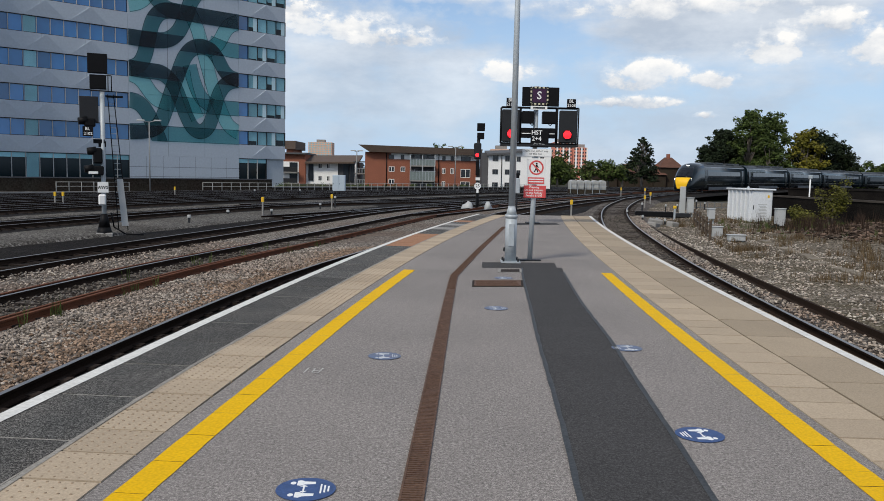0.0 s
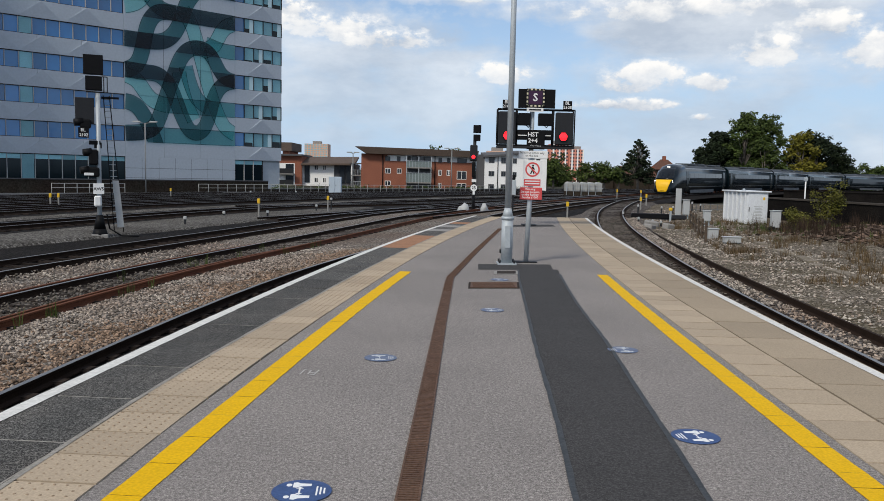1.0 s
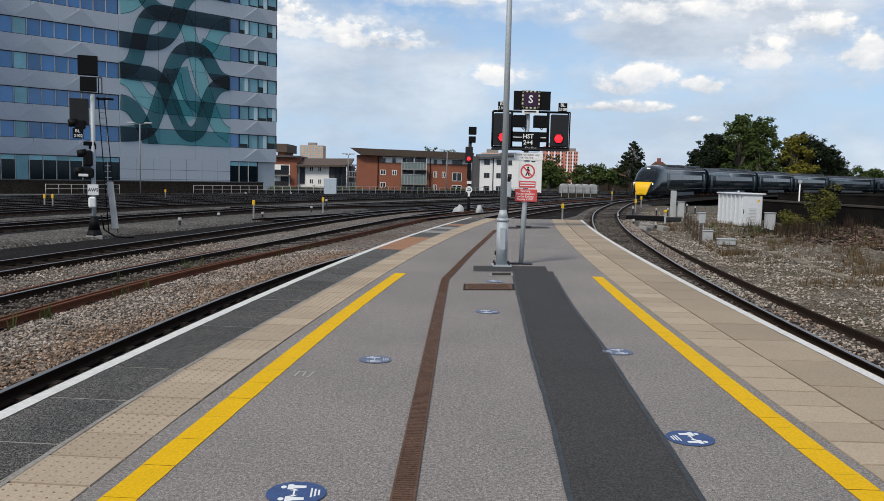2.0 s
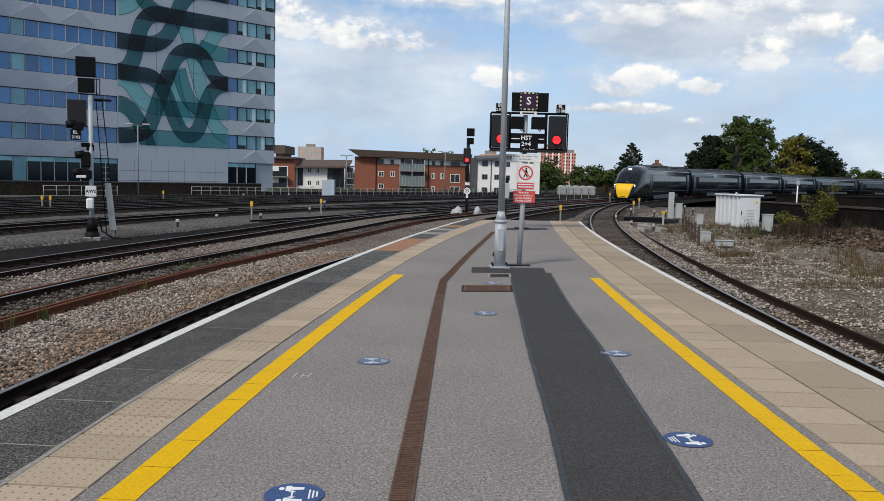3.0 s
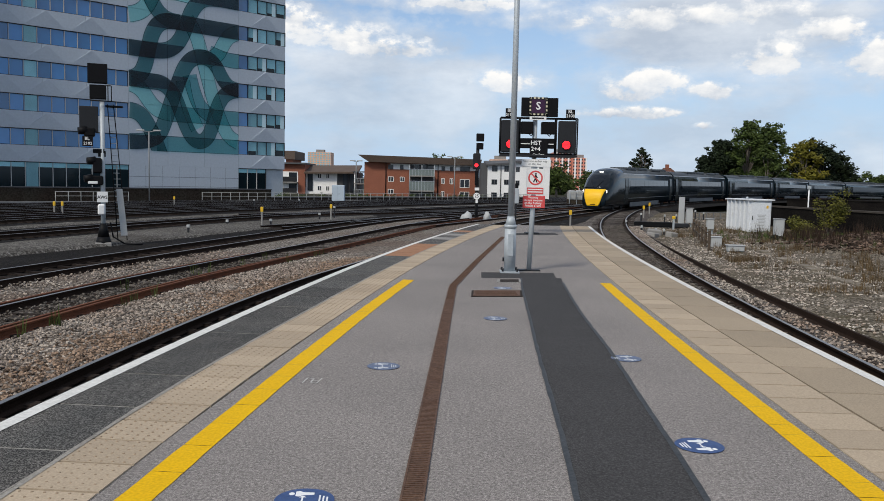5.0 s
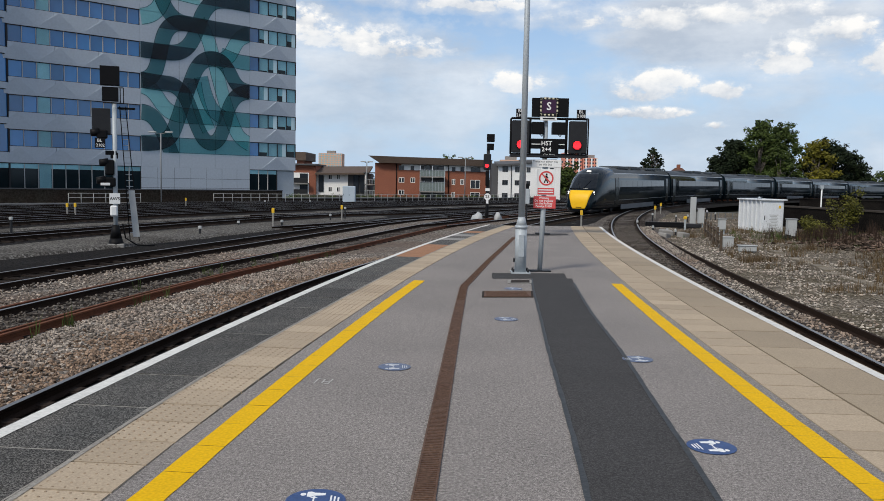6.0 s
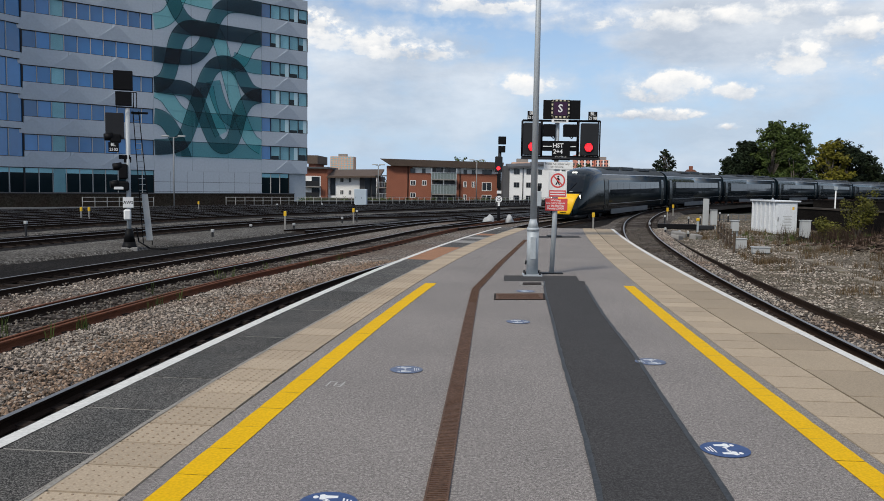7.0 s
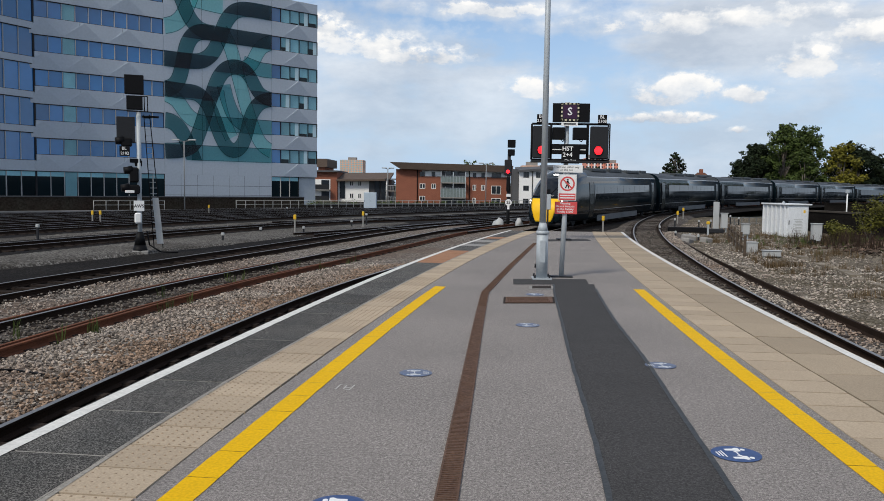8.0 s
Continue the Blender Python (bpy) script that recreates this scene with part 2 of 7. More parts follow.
M["stone_rusty"] = mat("stone_rusty", (0.235, 0.160, 0.110), 0.92, var=0.3, scale=0.9, fine=90, tint=(0.20, 0.150, 0.115), island=0.7, bump=0.3)
M["stone_grimy"] = mat("stone_grimy", (0.125, 0.110, 0.094), 0.92, var=0.35, scale=0.6, fine=90, tint=(0.065, 0.048, 0.036), island=0.8, bump=0.3)
M["stone_pale"] = mat("stone_pale", (0.36, 0.325, 0.28), 0.92, var=0.3, scale=0.6, fine=90, tint=(0.17, 0.13, 0.095), island=0.8, bump=0.3)
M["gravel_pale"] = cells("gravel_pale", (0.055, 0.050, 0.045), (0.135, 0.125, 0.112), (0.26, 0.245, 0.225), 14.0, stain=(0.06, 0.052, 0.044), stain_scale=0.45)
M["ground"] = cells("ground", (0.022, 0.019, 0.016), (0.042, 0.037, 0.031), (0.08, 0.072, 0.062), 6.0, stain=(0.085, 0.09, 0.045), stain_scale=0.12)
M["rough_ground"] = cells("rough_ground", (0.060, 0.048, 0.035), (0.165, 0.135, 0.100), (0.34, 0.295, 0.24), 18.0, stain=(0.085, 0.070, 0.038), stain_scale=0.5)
M["concrete"] = mat("concrete", (0.27, 0.26, 0.245), 0.9, var=0.25, scale=1.2, fine=40, tint=(0.17, 0.16, 0.15))
M["clad"] = mat("clad", (0.465, 0.508, 0.56), 0.6, var=0.05, scale=0.3, fine=4, bump=0, tint=(0.40, 0.44, 0.485))
M["clad_dark"] = mat("clad_dark", (0.43, 0.47, 0.505), 0.6, var=0.05, scale=0.3, fine=4, bump=0)
M["galv"] = mat("galv", (0.41, 0.445, 0.47), 0.5, 0.15, var=0.07, scale=4, fine=25, tint=(0.33, 0.36, 0.38), bump=0.05)
M["black"] = mat("black", (0.007, 0.007, 0.008), 0.55, var=0.2, scale=6, spec=0.12)
M["dark_grey"] = mat("dark_grey", (0.022, 0.023, 0.026), 0.55, var=0.15, scale=5)
M["red_lamp"] = mat("red_lamp", (1.0, 0.022, 0.032), 0.3, glow=1.9, bump=0, var=0.02)
M["train_green"] = mat("train_green", (0.004, 0.009, 0.013), 0.10, 0.0, var=0.1, scale=0.6, fine=9, bump=0.0, tint=(0.007, 0.013, 0.016), spec=0.26)
M["train_roof"] = mat("train_roof", (0.045, 0.051, 0.056), 0.5, 0.0, var=0.2, scale=0.8, tint=(0.07, 0.075, 0.08), spec=0.2)
M["train_yellow"] = mat("train_yellow", (0.86, 0.49, 0.012), 0.45, var=0.03, scale=1.5, bump=0, spec=0.25)
M["train_under"] = mat("train_under", (0.03, 0.03, 0.032), 0.8, var=0.3, scale=2)
M["train_glass"] = mat("train_glass", (0.005, 0.007, 0.010), 0.05, var=0.05, bump=0, spec=0.38)
M["silver"] = mat("silver", (0.42, 0.43, 0.44), 0.35, 0.5, var=0.08, bump=0)
M["head_white"] = mat("head_white", (1.0, 0.97, 0.9), 0.3, glow=2.5, bump=0, var=0.01)


def glass(name, tint, rough=0.05, spec=0.9):
    return mat(name, tint, rough, 0.0, var=0.06, scale=0.2, fine=0.8, bump=0, spec=spec, piece=0.28)


# reflected sky is put into the blue and pale pane colours
M["win_blue"] = glass("win_blue", (0.032, 0.165, 0.40), 0.06, 0.9)
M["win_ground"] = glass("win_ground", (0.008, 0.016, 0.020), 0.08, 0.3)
M["win_blind"] = mat("win_blind", (0.58, 0.76, 0.80), 0.5, var=0.06, scale=0.5, bump=0)
M["win_pale"] = mat("win_pale", (0.25, 0.50, 0.57), 0.12, var=0.2, scale=0.4, bump=0, piece=0.25)
M["brick"] = mat("brick", (0.275, 0.105, 0.066), 0.9, var=0.2, scale=0.6, fine=9, tint=(0.20, 0.078, 0.052), bump=0.1)
M["brick_old"] = mat("brick_old", (0.040, 0.029, 0.022), 0.95, var=0.4, scale=0.5, fine=7, tint=(0.045, 0.04, 0.03), bump=0.2, spec=0.05)
M["render_white"] = mat("render_white", (0.86, 0.85, 0.83), 0.85, var=0.05, scale=0.4, fine=5, bump=0)
M["roof_brown"] = mat("roof_brown", (0.115, 0.085, 0.068), 0.8, var=0.15, scale=0.6, fine=6, bump=0)
M["roof_grey"] = mat("roof_grey", (0.10, 0.10, 0.105), 0.8, var=0.15, scale=0.6)
M["roof_tile"] = mat("roof_tile", (0.125, 0.062, 0.044), 0.9, var=0.3, scale=1.0, fine=8)
M["tower_red"] = mat("tower_red", (0.72, 0.29, 0.21), 0.9, var=0.1, scale=0.3, bump=0)
M["tower_tan"] = mat("tower_tan", (0.66, 0.43, 0.32), 0.9, var=0.1, scale=0.3, bump=0)
M["wood"] = mat("wood", (0.10, 0.075, 0.055), 0.95, var=0.3, scale=3, fine=30, stretch=(1, 8, 8))
M["grey_box"] = mat("grey_box", (0.42, 0.43, 0.43), 0.6, var=0.1, scale=2, tint=(0.33, 0.33, 0.32))
M["leaf"] = mat("leaf", (0.060, 0.086, 0.018), 0.75, var=0.3, scale=0.35, fine=3, island=0.5, bump=0, tint=(0.018, 0.031, 0.008))
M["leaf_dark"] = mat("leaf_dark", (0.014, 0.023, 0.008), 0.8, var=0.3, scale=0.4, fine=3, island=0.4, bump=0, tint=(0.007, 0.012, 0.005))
M["leaf_yellow"] = mat("leaf_yellow", (0.16, 0.14, 0.014), 0.75, var=0.3, scale=0.5, fine=3, island=0.4, bump=0, tint=(0.05, 0.055, 0.012))
M["dry_grass"] = mat("dry_grass", (0.125, 0.088, 0.048), 0.9, var=0.3, scale=0.8, fine=6, island=0.6, bump=0, tint=(0.065, 0.042, 0.026), spec=0.05)
M["bramble"] = mat("bramble", (0.050, 0.034, 0.026), 0.9, var=0.3, island=0.4, bump=0, spec=0.05)
M["bark"] = mat("bark", (0.16, 0.14, 0.12), 0.95, var=0.3, scale=2, fine=20)
M["rubble"] = mat("rubble", (0.105, 0.072, 0.055), 0.95, var=0.4, scale=0.7, fine=12, island=0.9, spec=0.05, tint=(0.036, 0.030, 0.024), bump=0.3)
M["sign_red"] = mat("sign_red", (0.62, 0.085, 0.085), 0.5, var=0.06, bump=0)
M["sign_yellow"] = mat("sign_yellow", (0.75, 0.46, 0.03), 0.55, var=0.15, scale=6, bump=0)
M["purple"] = mat("purple", (0.045, 0.018, 0.05), 0.5, var=0.05, bump=0)

# ---- building blocks ----


def part(name, bm, material, parent=None, label="", kind="", smooth=False):
    me = bpy.data.meshes.new(name)
    bm.normal_update()
    bm.to_mesh(me)
    bm.free()
    for mm in (material if isinstance(material, (list, tuple)) else [material]):
        me.materials.append(mm)
    if smooth:
        for f in me.polygons:
            f.use_smooth = True
    ob = new(name, me)
    if parent is not None:
        ob.parent = parent
    return tagged(ob, label, kind=kind)


def thing(name, label, category, at=None, group="", kind=""):
    ob = tagged(new(name), label, category, group, kind)
    if at is not None:
        ob.matrix_basis = at
    return ob


def box(bm, x0, y0, z0, x1, y1, z1, bevel=0.0, m=None, mi=0):
    r = bmesh.ops.create_cube(bm, size=1.0)
    vs = r["verts"]
    for v in vs:
        v.co = Vector((x0 + (v.co.x + 0.5) * (x1 - x0), y0 + (v.co.y + 0.5) * (y1 - y0), z0 + (v.co.z + 0.5) * (z1 - z0)))
    if bevel:
        es = list({e for v in vs for e in v.link_edges})
        rb = bmesh.ops.bevel(bm, geom=es, offset=bevel, segments=1, affect="EDGES")
        vs = list({v for f in rb["faces"] for v in f.verts} | {v for v in vs if v.is_valid})
    if m is not None:
        for v in vs:
            v.co = m @ v.co
    if mi:
        for f in {f for v in vs for f in v.link_faces}:
            f.material_index = mi
    return vs


def cyl(bm, p, q, r0, r1=None, n=10, mi=0):
    """A tapered round bar from p to q."""
    p, q = Vector(p), Vector(q)
    r1 = r0 if r1 is None else r1
    ax = (q - p).normalized()
    s = ax.cross(Vector((0, 0, 1)) if abs(ax.z) < 0.9 else Vector((1, 0, 0))).normalized()
    u = ax.cross(s)
    rings = []
    for c, r in ((p, r0), (q, r1)):
        rings.append([bm.verts.new(c + (s * math.cos(2 * math.pi * k / n) + u * math.sin(2 * math.pi * k / n)) * r) for k in range(n)])
    fs = [bm.faces.new((rings[0][k], rings[0][(k + 1) % n], rings[1][(k + 1) % n], rings[1][k])) for k in range(n)]
    fs.append(bm.faces.new(rings[0][::-1]))
    fs.append(bm.faces.new(rings[1]))
    for f in fs:
        f.material_index = mi
        f.smooth = len(f.verts) == 4
    return fs


def poly(bm, pts, z, mi=0):
    f = bm.faces.new([bm.verts.new((x, y, z)) for x, y in pts])
    f.normal_update()
    if f.normal.z < 0:
        f.normal_flip()
    f.material_index = mi
    return f


def slab(bm, pts, z0, z1, mi=0):
    """A flat plate with the outline pts (x, y), from z0 to z1."""
    f = poly(bm, pts, z0, mi)
    r = bmesh.ops.extrude_face_region(bm, geom=[f])
    vs = [v for v in r["geom"] if isinstance(v, bmesh.types.BMVert)]
    for v in vs:
        v.co.z = z1
    fs = {g for v in vs for g in v.link_faces} | {f}
    for g in fs:
        g.material_index = mi
    bmesh.ops.recalc_face_normals(bm, faces=list(fs))


def text_bm(words, size, bold=0.0):
    cu = bpy.data.curves.new("words", "FONT")
    cu.body, cu.size, cu.align_x, cu.align_y, cu.resolution_u, cu.offset = words, size, "CENTER", "CENTER", 2, bold
    tmp = bpy.data.objects.new("words", cu)
    scene.collection.objects.link(tmp)
    me = bpy.data.meshes.new_from_object(tmp.evaluated_get(bpy.context.evaluated_depsgraph_get()))
    bpy.data.objects.remove(tmp)
    bm = bmesh.new()
    bm.from_mesh(me)
    return bm


def one(name, parent, material, *boxes, bevel=0.0, label=""):
    """A part made of one or more bevelled blocks."""
    bm = bmesh.new()
    for b in boxes:
        box(bm, *b, bevel)
    return part(name, bm, material, parent, label)


def bars(name, parent, material, *ends, n=10):
    bm = bmesh.new()
    for p, q, r in ends:
        cyl(bm, p, q, r, n=n)
    return part(name, bm, material, parent)


def leaves(bm, c, r, n, size, squash=0.8):
    """A clump of small leaf faces within a rough ball."""
    for _ in range(n):
        d = Vector((random.gauss(0, 1), random.gauss(0, 1), random.gauss(0, 1))).normalized()
        p = Vector(c) + Vector((d.x * r, d.y * r, d.z * r * squash)) * (random.random() ** 0.45)
        nrm = (d + Vector((random.uniform(-0.8, 0.8), random.uniform(-0.8, 0.8), random.uniform(-0.2, 1.0)))).normalized()
        s = nrm.cross(Vector((0.3, 0.2, 1))).normalized()
        u = nrm.cross(s)
        k = size * random.uniform(0.6, 1.3)
        q = [p + s * k, p + u * k * 0.7, p - s * k, p - u * k * 0.7]
        bm.faces.new([bm.verts.new(v) for v in q])


def glide(pts, step=1.0, rounds=60):
    """A smooth polyline through the plan points."""
    P = np.array(pts, float)
    out = []
    for i in range(len(P) - 1):
        a, b, c, d = P[max(i - 1, 0)], P[i], P[i + 1], P[min(i + 2, len(P) - 1)]
        n = max(2, int(np.hypot(*(c - b)) / step))
        for k in range(n):
            u = k / n
            out.append(0.5 * (2 * b + (c - a) * u + (2 * a - 5 * b + 4 * c - d) * u * u + (3 * b - a - 3 * c + d) * u ** 3))
    out = np.array(out + [P[-1]])
    for _ in range(rounds):
        out[1:-1] = 0.25 * out[:-2] + 0.5 * out[1:-1] + 0.25 * out[2:]
    return out


class Line:
    """A path on the plan, by its length."""

    def __init__(self, pts, step=1.0, rounds=60, off=0.0, raw=False):
        q = np.array(pts, float) if raw else glide(pts, step, rounds)
        if off:
            t = np.gradient(q, axis=0)
            t /= np.linalg.norm(t, axis=1)[:, None]
            q = q + off * np.stack([t[:, 1], -t[:, 0]], 1)
        self.q = q
        self.s = np.concatenate([[0], np.cumsum(np.hypot(*np.diff(q, axis=0).T))])
        self.length = float(self.s[-1])

    def at(self, s):
        return Vector((float(np.interp(s, self.s, self.q[:, 0])), float(np.interp(s, self.s, self.q[:, 1]))))

    def way(self, s):
        return (self.at(s + 0.5) - self.at(s - 0.5)).normalized()

    def beside(self, s, off):
        w = self.way(s)
        return self.at(s) + Vector((w.y, -w.x)) * off

    def near(self, y):
        return float(np.interp(y, self.q[:, 1], self.s))


def sweep(bm, line, s0, s1, step, prof, mi=None, climb=None):
    """Draws the closed profile [(off, z), ...] along a line; off to its right."""
    n = max(2, int((s1 - s0) / step) + 1)
    rows = []
    for s in np.linspace(s0, s1, n):
        up = climb(*line.at(s)) if climb else 0.0
        rows.append([bm.verts.new((*line.beside(s, o), z + up)) for o, z in prof])
    k = len(prof)
    for a, b in zip(rows, rows[1:]):
        for i in range(k):
            f = bm.faces.new((a[i], a[(i + 1) % k], b[(i + 1) % k], b[i]))
            if mi:
                f.material_index = mi[i]
    bm.faces.new(rows[0][::-1])
    bm.faces.new(rows[-1])


RAIL, BED, EARTH = -0.92, -1.075, -1.25


def edge_l(y):
    return 0.002617 * y * y + 0.0578 * y - 3.124 if y > -11 else -3.44


def edge_r(y):
    return 0.00173 * y * y + 0.0157 * y + 3.538 if y > -4 else 3.5


END = 32.0
LEFT = Line([(edge_l(y), y) for y in np.arange(-14, END + 0.3, 0.5)], raw=True)
RIGHT = Line([(edge_r(y), y) for y in np.arange(-14, END + 0.1, 0.5)], raw=True)
MAIN = [(-7.5, -50), (-6.3, -30), (-5.15, -10), (-4.55, 0), (-3.8, 13), (-3.02, 20.3), (-2.25, 23.8), (-0.08, 32.0), (3.27, 46), (9.22, 60.84), (16.28, 75.2), (23.65, 89.4),
        (31.58, 103.3), (40.47, 116.6), (49.73, 129.6), (58.96, 142.7), (68.4, 155.6), (78.5, 168), (89.65, 179.5), (102.06, 189.6), (115.75, 197.8), (130.6, 203.7), (150, 207), (200, 211), (300, 216)]
TRACK_NEAR = Line(MAIN, rounds=40)
TRACK_MAIN = Line(MAIN, rounds=40, off=-4.05)
BAY = [(5.15, -50), (5.0, -20), (4.98, 0), (5.2, 7), (5.58, 12.6), (6.1, 19.1), (6.92, 26.6), (8.68, 40.35), (11.29, 53.9), (13.75, 63), (18.0, 76), (24.2, 89), (32.0, 103)]
TRACK_BAY = Line(BAY, rounds=25)


def grade(x, y):
    """The lines climb away from the platform's end; the far side of the throat stays level."""
    climb = float(np.interp(y, [25, 40, 57, 73, 101, 140], [0, 0.15, 0.36, 0.56, 0.79, 0.95]))
    u = min(1.0, max(0.0, (x - float(np.interp(y, TRACK_NEAR.q[:, 1], TRACK_NEAR.q[:, 0])) + 14.0) / 9.0))
    return climb * u * u * (3 - 2 * u)


# ---- ground ----


def ground():
    bm = bmesh.new()
    xs = [-2500, -900, -400, -200, -100, -60, -40, -20, 0, 20, 40, 60, 100, 200, 400, 900, 2500]
    ys = [-600, -200, -60, -20, 0, 20, 40, 60, 80, 100, 140, 200, 300, 500, 900, 2500]
    g = [[bm.verts.new((x, y, EARTH + 0.05 * noise.noise(Vector((x, y, 0)) * 0.03))) for x in xs] for y in ys]
    for a, b in zip(g, g[1:]):
        for i in range(len(xs) - 1):
            bm.faces.new((a[i], a[i + 1], b[i + 1], b[i]))
    tagged(part("ground", bm, M["ground"]), "dark earth and scrub stretching to the horizon", "ground", kind="structure")


def bed(name, line, s0, s1, half, z, material, label, wave=0.03):
    """A strip of ballast with shoulders."""
    bm = bmesh.new()
    prof = [(-half - 0.5, EARTH - 0.05), (-half, z), (-half * 0.5, z), (0, z), (half * 0.5, z), (half, z), (half + 0.5, EARTH - 0.05)]
    rows = []
    for s in np.arange(s0, s1, 1.0):
        row = []
        for o, zz in prof:
            p = line.beside(s, o)
            row.append(bm.verts.new((*p, zz + grade(*p) + (wave * noise.noise(Vector((p.x, p.y, 0)) * 1.1) if zz > EARTH else 0))))
        rows.append(row)
    for a, b in zip(rows, rows[1:]):
        for i in range(len(prof) - 1):
            bm.faces.new((a[i], a[i + 1], b[i + 1], b[i]))
    return tagged(part(name, bm, material, smooth=True), label, "ballast", kind="structure")


def track(name, line, s0, s1, label, rust=False, sleepers=(0, 120), step=2.0):
    t = thing(name, label, "railway track", kind="structure")
    for sgn in (-1, 1):
        side = M["rail_rust"] if rust and sgn > 0 else M["rail_side"]
        c = sgn * 0.7525
        prof = [(c - 0.075, RAIL - 0.158), (c + 0.075, RAIL - 0.158), (c + 0.072, RAIL - 0.143), (c + 0.012, RAIL - 0.12), (c + 0.012, RAIL - 0.05),
                (c + 0.035, RAIL - 0.035), (c + 0.035, RAIL - 0.006), (c + 0.026, RAIL), (c - 0.026, RAIL), (c - 0.035, RAIL - 0.006), (c - 0.035, RAIL - 0.035),
                (c - 0.012, RAIL - 0.05), (c - 0.012, RAIL - 0.12), (c - 0.072, RAIL - 0.143)]
        bm = bmesh.new()
        sweep(bm, line, s0, s1, step, prof, [0] * 6 + [1, 1, 1] + [0] * 5, grade)
        part("rail", bm, [side, side if rust and sgn > 0 else M["rail_top"]], t)
    bm = bmesh.new()
    s = sleepers[0]
    while s < sleepers[1]:
        w = line.way(s)
        p = line.at(s)
        m = Matrix.Translation((p.x, p.y, grade(p.x, p.y))) @ Matrix.Rotation(math.atan2(-w.x, w.y) + random.uniform(-0.01, 0.01), 4, "Z")
        box(bm, -1.29, -0.13, RAIL - 0.35, 1.29, 0.13, RAIL - 0.145 + random.uniform(-0.008, 0.004), m=m)
        for c in (-0.7525, 0.7525):
            box(bm, c - 0.17, -0.09, RAIL - 0.156, c + 0.17, 0.09, RAIL - 0.128, m=m)
        s += 0.68
    part("sleepers", bm, M["sleeper"], t, kind="stuff")
    return t


ground()
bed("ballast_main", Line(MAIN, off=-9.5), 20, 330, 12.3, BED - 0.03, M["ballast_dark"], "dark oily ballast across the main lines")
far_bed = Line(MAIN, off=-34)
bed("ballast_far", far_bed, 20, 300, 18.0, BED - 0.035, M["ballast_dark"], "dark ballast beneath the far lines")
SHOULDER = [(0.80, BED - 0.02), (1.05, BED + 0.03), (1.7, BED + 0.045), (2.4, BED + 0.06), (3.0, BED + 0.10), (3.22, BED + 0.115), (3.27, BED - 0.05)]


def shoulder(off):
    return float(np.interp(off, [o for o, z in SHOULDER], [z for o, z in SHOULDER]))


def six_foot():
    """Stone heaped between the main line and the platform's track."""
    bm = bmesh.new()
    rows = []
    for s in np.arange(20, 128, 0.6):
        row = []
        for o in np.linspace(0.80, 3.27, 14):
            p = TRACK_MAIN.beside(s, o)
            row.append(bm.verts.new((*p, shoulder(o) + grade(p.x, p.y) + 0.025 * noise.noise(Vector((p.x, p.y, 0)) * 2.2))))
        rows.append(row)
    for a, b in zip(rows, rows[1:]):
        for i in range(13):
            bm.faces.new((a[i], a[i + 1], b[i + 1], b[i]))
    tagged(part("ballast_near", bm, M["ballast"], smooth=True), "brown and grey stone ballast beside the platform track", "ballast", kind="structure")


six_foot()
bed("ballast_six_foot", Line(MAIN, off=-6.05), 30, 118, 1.0, BED + 0.005, M["ballast"], "grey stone ballast between two running lines", 0.03)
end_line = Line(BAY, rounds=25, off=-3.2)
bed("ballast_end", end_line, end_line.near(33.0), end_line.near(84.0), 2.6, BED - 0.05, M["ballast_mid"], "grimy stone ballast beyond the platform ramp")
for k, (off, half) in enumerate(((-22.3, 0.55), (-31.5, 0.35), (-39.1, 0.3), (-47.5, 0.7))):
    bed("ballast_strip_%d" % (k + 1), Line(MAIN, off=off), 40, 200, half, BED + 0.03, M["gravel_pale"], "pale strip of clean stone between dark running lines", 0.05)
bed("ballast_running", TRACK_MAIN, 40, 126, 1.6, BED + 0.002, M["ballast_mid"], "grimy stone ballast under the main line", 0.02)
bed("ballast_bay", TRACK_BAY, 20, 128, 1.75, BED + 0.002, M["ballast_mid"], "grimy stone ballast under the curved track")
track("track_main", TRACK_MAIN, 0, 300, "running line with one rusty and one polished rail", True, (40, 160))
track("track_near", TRACK_NEAR, 0, 350, "polished rails of the track along the platform", False, (45, 140))
track("track_bay", TRACK_BAY, 0, 160, "curving track with bright rail heads", False, (35, 140), 1.0)
for k, off in enumerate((-8.05, -18.3, -26.2, -29.6, -33.4, -37.2, -41.0, -44.8)):
    track("track_far_%d" % (k + 1), Line(MAIN, off=off), 10, 300, "dark running line across the station throat", False, (50, 130) if k < 2 else (60, 110), 3.0)
# crossovers that link the lines
for k, (a, b) in enumerate((((-1.0, 45.0), (16.0, 76.5)), ((-9.0, 43.0), (5.0, 62.0)), ((-14.0, 58.0), (12.0, 84.0)), ((2.0, 56.0), (20.5, 92.0)))):
    a, b = Vector(a), Vector(b)
    d = (b - a).normalized()
    mid = a.lerp(b, 0.5) + Vector((d.y, -d.x)) * (-0.6)
    track("track_crossover_%d" % (k + 1), Line([a, mid, b], rounds=10), 0, (b - a).length, "crossover between the running lines", False, (0, 1), 2.0)

